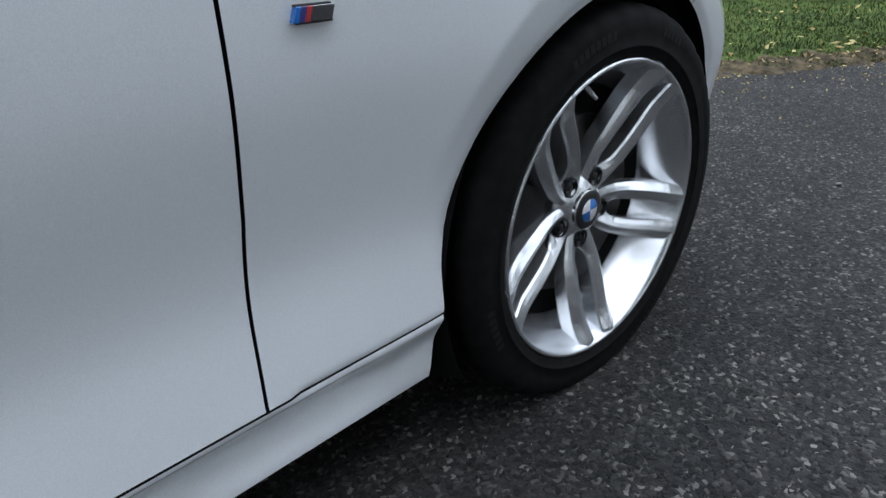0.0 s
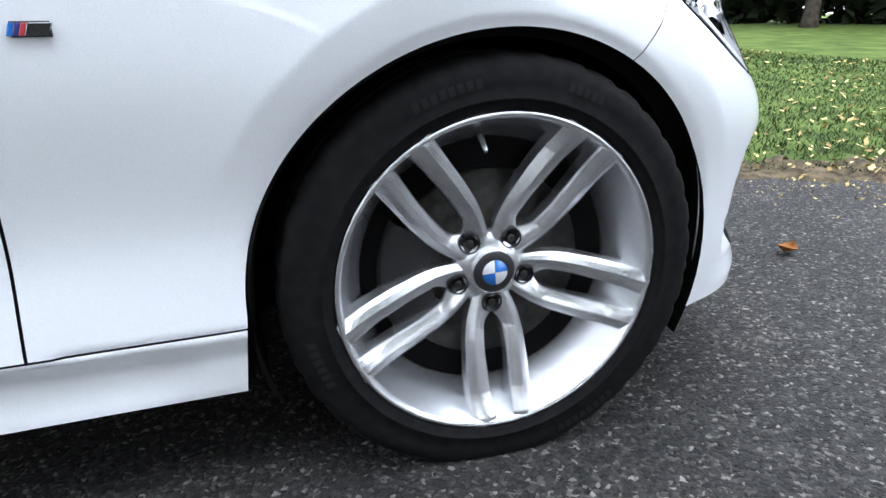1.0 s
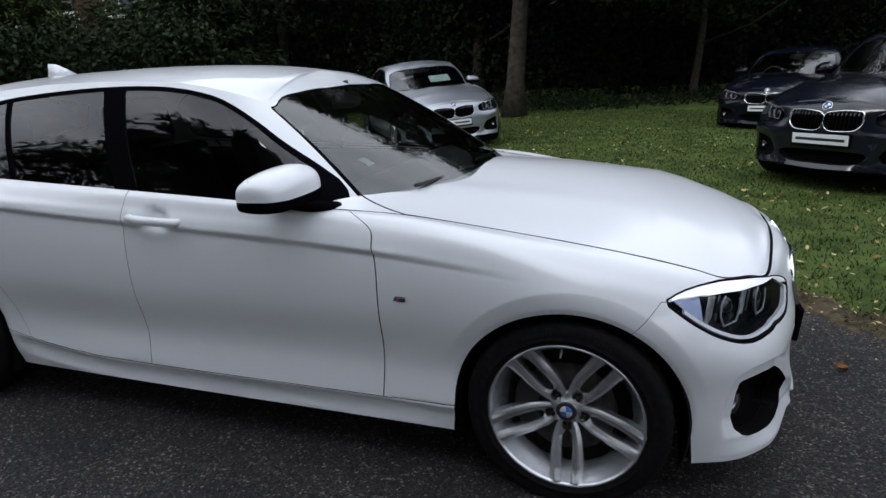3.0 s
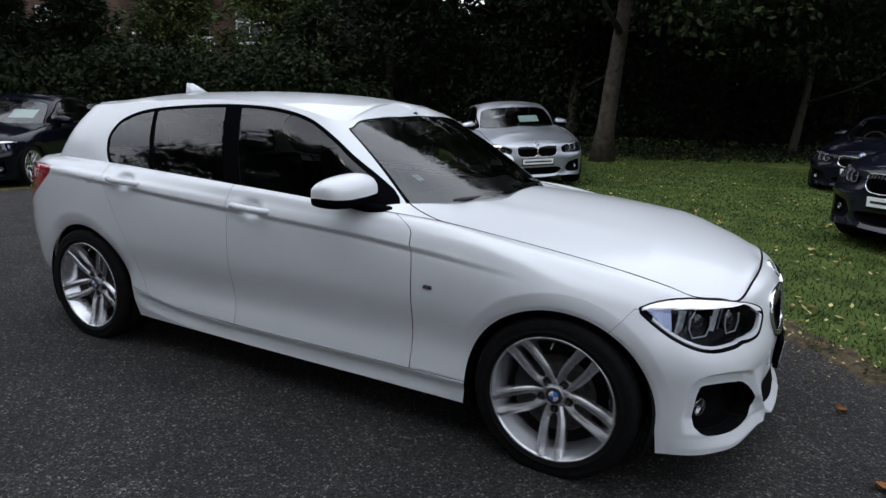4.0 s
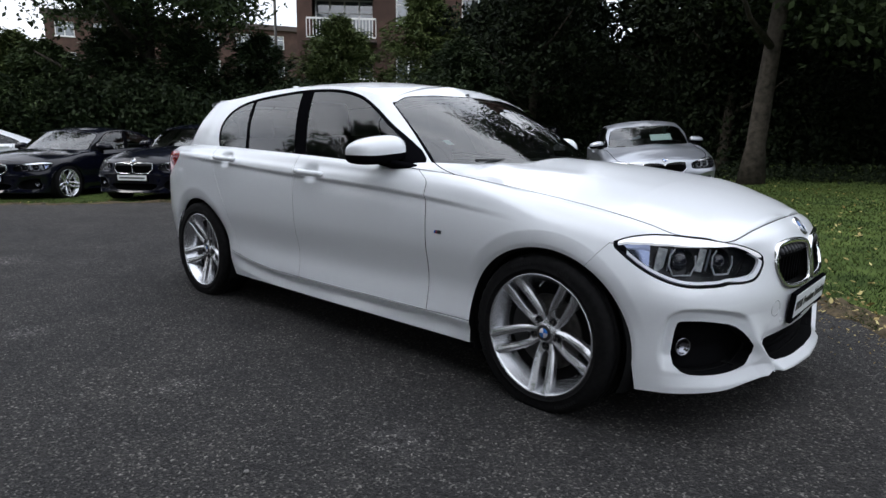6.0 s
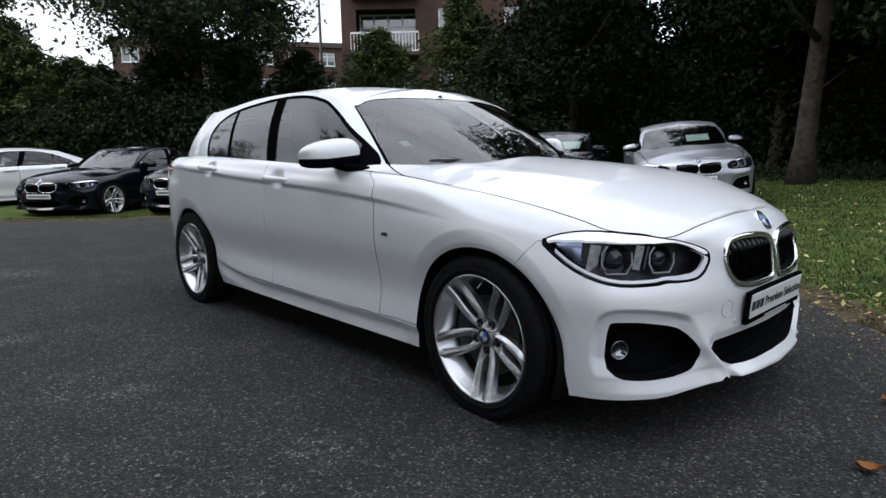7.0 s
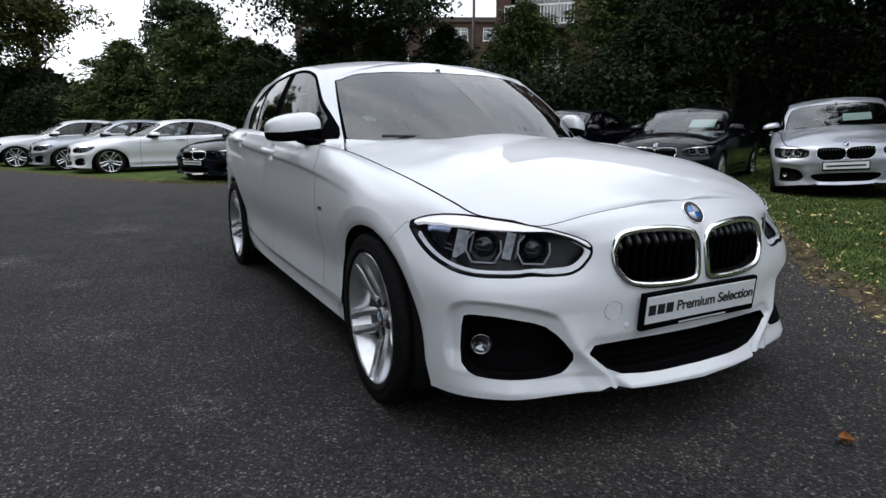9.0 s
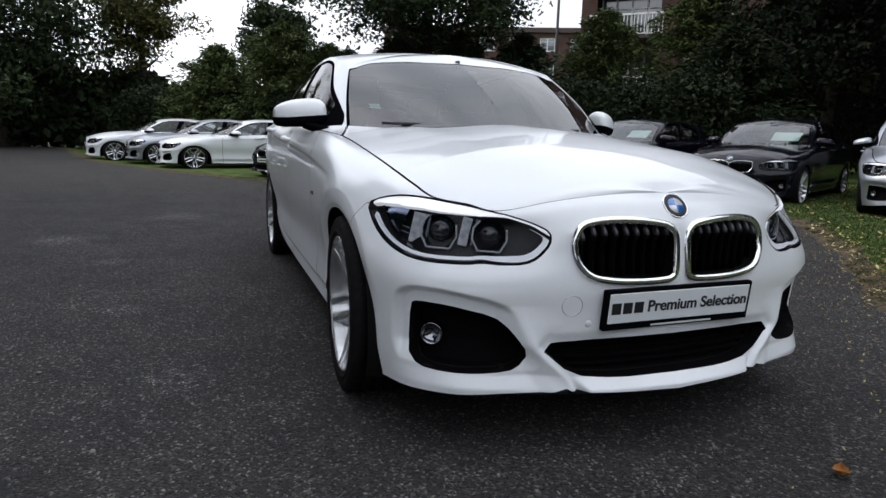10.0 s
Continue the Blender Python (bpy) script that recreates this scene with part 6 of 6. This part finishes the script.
def build_evergreen(name, label, x, y, height, radius, seed, leaves=9000, size=0.16, mat=None):
    """A dense conical evergreen with drooping sprays down to the ground."""
    rng = np.random.default_rng(seed)
    tree = thing(name, label, "tree", pose(x, y, 0))
    part("trunk", tube([(0, 0, -0.1), (0.05, 0, height * 0.5), (0, 0.03, height * 0.97)], [0.16, 0.10, 0.015], 8), M["bark"], tree)
    n = leaves
    branches = 320
    f = rng.random(branches) ** 0.8
    a = rng.uniform(0, 2 * math.pi, branches)
    r = radius * (1 - f ** 2.2) ** 0.75 * rng.uniform(0.45, 1.3, branches)
    up = rng.uniform(-0.10, 0.55, branches) + 0.5 * f
    k = rng.integers(0, branches, n)
    s = rng.random(n) ** 0.6
    side = rng.normal(0, 0.16, n) * (0.4 + 0.6 * np.sin(math.pi * s))
    sway = rng.normal(0, 0.10, n)
    ca, sa_ = np.cos(a[k]), np.sin(a[k])
    C = np.column_stack([ca * r[k] * s - sa_ * side, sa_ * r[k] * s + ca * side, f[k] * height * 0.93 + 0.12 + up[k] * r[k] * s * 0.55 - 0.22 * r[k] * s ** 2.5 + sway])
    C[:, 2] = np.maximum(C[:, 2], 0.05)
    D = np.column_stack([ca - sa_ * side * 3, sa_ + ca * side * 3, 0.5 * up[k] - 0.45 * s]) + rng.normal(0, 0.45, (n, 3))
    V, Q = sprays_at(rng, C, D, size, 0.26)
    crown = new("crown", quick_mesh("crown", V, Q, mat or M["needle"]))
    crown.parent = tree
    return tree


def build_hedge(name, label, x0, y0, x1, y1, height, depth, seed, leaves, size, mat):
    rng = np.random.default_rng(seed)
    n = leaves
    t = rng.random(n)
    d = np.array([x1 - x0, y1 - y0])
    L = np.hypot(*d)
    d = d / L
    nn = np.array([-d[1], d[0]])
    off = (rng.random(n) - 0.5) * depth
    hh = height * (0.86 + 0.14 * np.sin(t * L * 1.1 + seed) * np.sin(t * L * 0.37 + 2))
    z = rng.random(n) ** 0.8 * hh * np.clip(1 - np.abs(off / depth * 1.2) ** 3, 0.5, 1)
    P = np.array([x0, y0]) + np.outer(t * L, d) + np.outer(off + 0.15 * np.sin(z * 3 + t * L * 4), nn)
    C = np.column_stack([P, z + 0.02]) + rng.normal(0, 0.10, (n, 3))
    C[:, 2] = np.maximum(C[:, 2], 0.03)
    V, Q = leaves_at(rng, C, size, 0.4)
    tagged(new(name, quick_mesh(name, V, Q, mat)), label, "hedge", kind="stuff")


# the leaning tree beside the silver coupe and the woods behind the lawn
build_tree("broadleaf_tree", "leaning grey-trunked tree at the back of the lawn", -2.8, 12.2, 0.15, 14.0, 4.6, 0.225, 2.3, M["shade_broad_leaf"], 11, 46000, 0.092, (0.05, -0.03), 150)
build_tree("broadleaf_tree", "low leafy tree at the back of the lawn", 1.2, 15.2, 0.2, 7.5, 3.3, 0.11, 1.7, M["shade_broad_leaf"], 12, 26000, 0.08, (0.02, 0), 90)
WOODS = [(-10.8, 15.2, 9, 2.9), (-5.2, 17.4, 9, 2.6), (-1.0, 18.7, 18, 4.2), (2.6, 19.0, 17, 4.2), (5.5, 20.0, 15, 4.0), (8.5, 19.5, 12, 3.8), (11.0, 18.5, 10, 4.0), (13.5, 11.0, 9, 3.6), (15.0, 4.0, 9, 3.4)]
# canopy shade comes from the leaf colour here and in the growth below
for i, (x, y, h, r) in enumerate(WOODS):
    build_tree("woodland_tree", "dense woodland tree, leaves darkened for shade", x, y, 0.1, h, r, 0.2, 1.1, M["shade_leaf"], 30 + i, 13500, 0.10, (0, 0), 60, shell=0.8)
build_tree("woodland_tree", "thin-leaved woodland tree, leaves darkened for shade", -8.0, 18.4, 0.1, 8.5, 2.3, 0.15, 2.2, M["shade_leaf"], 47, 5200, 0.13, (0, 0), 40, shell=0.8)
build_tree("woodland_tree", "tall woodland tree, leaves darkened for shade", -4.2, 18.3, 0.1, 17, 2.8, 0.14, 2.4, M["shade_leaf"], 48, 20000, 0.13, (0, 0), 60, shell=0.8)
build_hedge("woodland_undergrowth", "undergrowth beneath the trees, leaves darkened for shade", -13.5, 16.5, 16, 21.0, 4.6, 2.4, 71, 58000, 0.085, M["shade_leaf"])
# added dark fringe, so the lawn's far edge fades into shade
build_hedge("woodland_fringe", "ragged low dark growth, added where the lawn fades into shade", -6.0, 13.9, 15.0, 15.9, 0.5, 2.6, 77, 18000, 0.055, M["shade_leaf"])
build_hedge("woodland_backdrop", "deep woods behind, leaves darkened for shade", -7.4, 24.0, 26, 27.0, 9.0, 3.0, 72, 34000, 0.42, M["shade_leaf"])
build_hedge("woodland_backdrop", "deep woods behind, leaves darkened for shade", -20, 22.0, -12.6, 23.2, 9.0, 3.0, 74, 7000, 0.34, M["shade_leaf"])
build_hedge("woodland_backdrop", "low woods behind, leaves darkened for shade", -12.8, 23.4, -7.2, 24.2, 6.0, 3.0, 75, 6000, 0.28, M["shade_leaf"])
build_hedge("woodland_side", "woods beside the lawn, leaves darkened for shade", 15.5, 20.0, 22, -10, 8.0, 3.0, 73, 24000, 0.30, M["shade_leaf"])
# evergreens behind the parked row
EVER = [(-16.6, 8.4, 4.3, 2.0), (-17.6, 6.6, 4.3, 2.0), (-18.9, 4.9, 4.2, 2.1), (-20.0, 3.4, 3.8, 2.0), (-11.6, 12.4, 4.2, 2.0)]
for i, (x, y, h, r) in enumerate(EVER):
    # darker sprays on all but one: shade under the spreading tree as colour
    build_evergreen("evergreen_tree", "dense evergreen behind the parked cars", x, y, h, r, 50 + i, 20000, 0.10, M["green_spray"] if i == 3 else M["needle"])
for i, (x, y, h, r) in enumerate([(-22.2, 1.4, 4.95, 2.5), (-23.6, -0.9, 4.1, 2.1), (-21.2, 2.9, 4.1, 2.0)]):
    build_evergreen("bushy_shrub", "tall mid-green feathery shrub behind the white cars", x, y, h, r, 150 + i, 28000, 0.11, M["shrub"])
build_evergreen("bushy_shrub", "tall mid-green feathery shrub in front of the brick flats", -16.2, 11.3, 5.3, 2.3, 161, 28000, 0.10, M["shrub"])
build_evergreen("bushy_shrub", "tall mid-green feathery shrub in front of the brick flats", -13.7, 12.9, 6.6, 1.9, 162, 26000, 0.10, M["shrub"])
build_hedge("evergreen_hedge", "dense dark hedge behind the parked cars", -27.5, -4.5, -10.5, 11.5, 2.9, 1.8, 81, 74000, 0.077, M["needle"])
build_tree("spreading_tree", "large spreading tree in front of the flats", -18.6, 5.8, 0, 10.5, 3.9, 0.34, 3.3, M["leaf"], 21, 46000, 0.09, (0, 0), 100, limbs=12)
build_tree("autumn_tree", "tall tree with yellowing leaves", -31.0, -4.0, 0, 10.6, 2.2, 0.25, 2.4, M["leaf_yellow"], 23, 15000, 0.10, (0, 0), 75, shell=0.7)
build_tree("tall_tree", "tall dark tree at the far end of the drive", -31.0, -9.9, 0, 9.6, 4.2, 0.3, 0.8, M["leaf"], 24, 24000, 0.135, (0, 0), 70)
build_tree("tall_tree", "tall dark tree at the far end of the drive", -32.0, -14.0, 0, 8.2, 4.0, 0.3, 1.0, M["leaf"], 25, 22000, 0.135, (0, 0), 70)
build_tree("distant_tree", "tall tree above the hedge", -34.0, 2.6, 0, 8.4, 2.2, 0.26, 2.4, M["leaf"], 26, 20000, 0.11, (0, 0), 70)
build_hedge("far_hedge", "dark hedge closing the far end of the drive", -34.0, -26, -31.0, -1.0, 4.0, 2.0, 82, 22000, 0.27, M["needle"])
# the side of the drive behind the viewer
for i, (x, y, h, r) in enumerate([(-8.0, -10.2, 13.5, 4.0), (-4.6, -10.3, 13.5, 3.8), (-1.2, -11.5, 13.0, 3.8), (5.5, -12.5, 13.0, 3.6)]):
    build_tree("overhanging_tree", "tall leafy tree on the near side of the drive", x, y, 0, h, r, 0.3, 3.6, M["leaf"], 120 + i, 9000, 0.30, (0, 0.05), 70)
for i, (x, y, h, r) in enumerate([(-17, -20, 13.5, 4.4), (-7, -26, 8, 3.4), (3, -27, 9, 3.8), (12, -24, 8, 3.4), (20, -16, 9, 3.8), (-24.5, -16.5, 13.5, 4.4)]):
    build_tree("roadside_tree", "broad tree across the drive", x, y, 0, h, r, 0.28, 1.8, M["leaf"], 90 + i, 6000, 0.28, (0, 0), 50)
build_hedge("roadside_hedge", "long hedge across the drive", -30, -24, 24, -26, 2.6, 1.6, 83, 14000, 0.3, M["needle"])

# ---- brick flats ----


def border_frame(x0, x1, y0, y1, z0, z1, w):
    """A rectangular frame as one closed loop."""
    V = [(x, y, z) for y in (y0, y1) for x, z in ((x0, z0), (x1, z0), (x1, z1), (x0, z1), (x0 + w, z0 + w), (x1 - w, z0 + w), (x1 - w, z1 - w), (x0 + w, z1 - w))]
    F = []
    for i in range(4):
        j = (i + 1) % 4
        F += [(i, j, 4 + j, 4 + i), (8 + j, 8 + i, 12 + i, 12 + j), (i, 8 + i, 8 + j, j), (4 + i, 4 + j, 12 + j, 12 + i)]
    return np.array(V, float), F


def build_flats(name, label, corner, along, width, storeys, base, storey, roof, balconies, seed):
    """A brick block whose front runs from corner along a direction; windows set into real openings."""
    d = Vector((along[0], along[1], 0)).normalized()
    inward = Vector((-d.y, d.x, 0))
    if inward.dot(Vector((corner[0], corner[1], 0))) < 0:
        inward = -inward
    m = Matrix(((d.x, inward.x, 0, corner[0]), (d.y, inward.y, 0, corner[1]), (0, 0, 1, 0), (0, 0, 0, 1)))
    house = thing(name, label, "building", m)
    top = base + storeys * storey
    openings = []
    for s in range(storeys):
        z0 = base + s * storey + 0.9
        for i, (x0, w, kind) in enumerate(balconies):
            openings.append((x0, x0 + w, z0 - (0.8 if kind else 0), z0 + 1.35, kind))
    xs = sorted({0.0, width, *[o[0] for o in openings], *[o[1] for o in openings]})
    zs = sorted({0.0, top, *[o[2] for o in openings], *[o[3] for o in openings]})
    cells = []
    for a, b in zip(xs, xs[1:]):
        for c, e in zip(zs, zs[1:]):
            mx, mz = (a + b) / 2, (c + e) / 2
            if any(o[0] < mx < o[1] and o[2] < mz < o[3] for o in openings):
                continue
            cells.append(box(a, b, 0, 0.3, c, e))
    part("wall", merge(*cells, box(0, 0.3, 0.3, 8, 0, top), box(width - 0.3, width, 0.3, 8, 0, top), box(0, width, 8, 8.3, 0, top)), M["brick"], house, "red-brown brick wall", False)
    part("roof", box(-0.25, width + 0.25, -0.3, 8.5, top, top + roof, 0.02), M["roof_tile"], house, "dark flat roof edge", False)
    for x0, x1, z0, z1, kind in openings:
        back = 1.3 if kind else 0.12
        if kind:
            # recess faces near-black: the shade behind the balcony is in their colour
            part("balcony_recess", merge(box(x0, x1, back + 0.06, back + 0.1, z0, z1), box(x0, x1, 0.3, back + 0.1, z0 - 0.12, z0), box(x0, x1, 0.3, back + 0.1, z1, z1 + 0.1)), M["lining"], house, "shaded recess behind the balcony", False)
        n = max(2, int(round((x1 - x0) / 0.75)))
        win = part("window", border_frame(x0, x1, back - 0.05, back + 0.05, z0, z1, 0.075), M["frame_white"], house, "white-framed window", False)
        for k in range(1, n):
            xc = x0 + (x1 - x0) * k / n
            part("mullion", box(xc - 0.045, xc + 0.045, back - 0.046, back + 0.046, z0 + 0.075, z1 - 0.075), M["frame_white"], win, "", False)
        zr = z0 + (z1 - z0) * 0.68
        part("transom", box(x0 + 0.075, x1 - 0.075, back - 0.04, back + 0.04, zr, zr + 0.05), M["frame_white"], win, "", False)
        for k in range(n):
            a, b = x0 + (x1 - x0) * k / n, x0 + (x1 - x0) * (k + 1) / n
            part("pane", box(a + 0.03, b - 0.03, back - 0.005, back + 0.015, z0 + 0.05, z1 - 0.05), M["pane"], win, "", False)
        part("sill", box(x0 - 0.05, x1 + 0.05, -0.06, 0.1, z0 - 0.07, z0 - 0.002), M["frame_white"], house, "pale window sill", False)
        if kind:
            slab = part("balcony", box(x0 - 0.2, x1 + 0.2, -0.75, 0.0, z0 - 0.2, z0 - 0.075), M["roof_tile"], house, "projecting balcony with white railing", False)
            part("handrail", box(x0 - 0.18, x1 + 0.18, -0.74, -0.68, z0 + 0.85, z0 + 0.93), M["frame_white"], slab, "", False)
            part("bottom_rail", box(x0 - 0.18, x1 + 0.18, -0.73, -0.69, z0 - 0.02, z0 + 0.04), M["frame_white"], slab, "", False)
            k = int((x1 - x0 + 0.36) / 0.16)
            for i in range(k + 1):
                xx = x0 - 0.18 + (x1 - x0 + 0.36) * i / k
                part("baluster", box(xx - 0.018, xx + 0.018, -0.725, -0.695, z0 + 0.03, z0 + 0.86), M["frame_white"], slab, "", False)
    return house


build_flats("brick_flats", "red-brown brick flats with white-framed windows and balconies", (-25.6, 16.2), (0.70, 0.714), 15.0, 5, 0.15, 2.85, 0.5,
            [(0.75, 3.0, 1), (4.9, 1.9, 0), (8.2, 1.7, 0), (11.5, 2.2, 0)], 1)
build_flats("brick_wing", "lower brick wing of the flats with small white windows", (-66.0, 17.0), (0.447, 0.894), 24.6, 4, 1.1, 2.75, 0.5,
            [(0.8 + 3.2 * i, 1.6, 0) for i in range(7)] + [(23.2, 1.0, 0)], 2)
pole = thing("lamp_column", "slim grey metal column beside the flats", "pole", pose(-24.6, 14.3, 0))
part("column", tube([(0, 0, -0.1), (0, 0, 4), (0, 0, 11)], [0.09, 0.075, 0.05], 10), M["alloy_dull"], pole)
part("column_cap", lathe([(0.001, 0.0), (0.06, 0.0), (0.06, 0.08)], 10), M["alloy_dull"], pole).matrix_local = pose(0, 0, 11, 90, 0, 0)

# ---- the cars ----


def at_nose(x, y, turn, overhang=0.735, z=0.0, tilt=0.0):
    """Pose of a car's front axle from the middle of its nose and its heading."""
    return pose(x - overhang * math.cos(radians(turn)), y - overhang * math.sin(radians(turn)), z - 0.01, 0, 0, turn) @ pose(0, 0, 0, tilt, 0, 0)


build_car("white_hatchback", "pearl white five-door hatchback on silver double-spoke wheels", M["white"], pose(0, 0, -0.0115), 1.0, True)
R_ = 0.275
PARK = "cars parked on the lawn"
build_car("silver_coupe", "silver coupe parked nose-out on the lawn", M["silver"], at_nose(-2.72, 7.04, -56, 0.735, 0.04, 4), R_, False, True, (1.0, 1.03, 1.02), 2.81, 1.05, group=PARK, sign=(-0.935, 0.26, 1.085, -58, 0.36, 0.20))
build_car("dark_crossover", "dark grey crossover parked nose-out on the lawn", M["navy"], at_nose(1.74, 4.2, -130, 0.77, 0.08), R_, False, False, (1.05, 1.03, 1.10), 2.67, 0.87, group=PARK, sign=(-0.935, 0.30, 1.085, -58, 0.3, 0.2))
build_car("black_saloon", "black saloon parked under the trees", M["black"], at_nose(1.95, 8.8, -112, 0.735, 0.08), R_, False, True, (1.05, 1.0, 1.0), 2.81, 1.05, group=PARK)
build_car("black_estate", "black car with a pale price sheet in its windscreen", M["black"], at_nose(-5.32, 6.20, -64, 0.77, -0.02), R_, False, False, (1.05, 1.03, 1.01), 2.81, 1.0, group=PARK, sign=(-0.935, 0.30, 1.085, -58, 0.42, 0.26))
build_car("black_hatchback", "black car parked close to the hedge", M["black"], at_nose(-7.30, 4.70, -66, 0.735, 0.02), R_, False, False, (1.05, 1.0, 0.97), 2.69, 0.87, group=PARK, sign=(-0.935, 0.30, 1.085, -58, 0.40, 0.26))
build_car("dark_saloon", "near-black saloon parked at the drive's edge", M["black"], pose(-9.74, 2.0, -0.05, 0, 0, -57), R_, False, True, (1.05, 1.03, 0.97), 2.81, 1.05, group=PARK, sign=(-0.935, 0.30, 1.085, -58, 0.36, 0.24))
build_car("navy_saloon", "dark navy saloon on silver wheels", M["black"], pose(-11.70, 0.45, -0.08, 0, 0, -57), R_, False, True, (1.05, 1.03, 0.93), 2.81, 1.05, group=PARK)
build_car("white_saloon", "long white saloon with silver wheels", M["white"], pose(-15.45, -1.74, -0.06, 0, 0, -83), R_, False, True, (1.08, 1.05, 0.93), 2.97, 1.1, group=PARK)
build_car("pale_silver_saloon", "pale silver saloon between two white cars", M["silver"], pose(-17.46, -2.71, -0.06, 0, 0, -83), R_, False, True, (1.05, 1.03, 0.94), 2.81, 1.05, group=PARK)
build_car("white_estate", "white car at the end of the parked row", M["white"], pose(-19.46, -4.01, -0.06, 0, 0, -83), R_, False, True, (1.08, 1.03, 0.95), 2.9, 1.1, group=PARK)
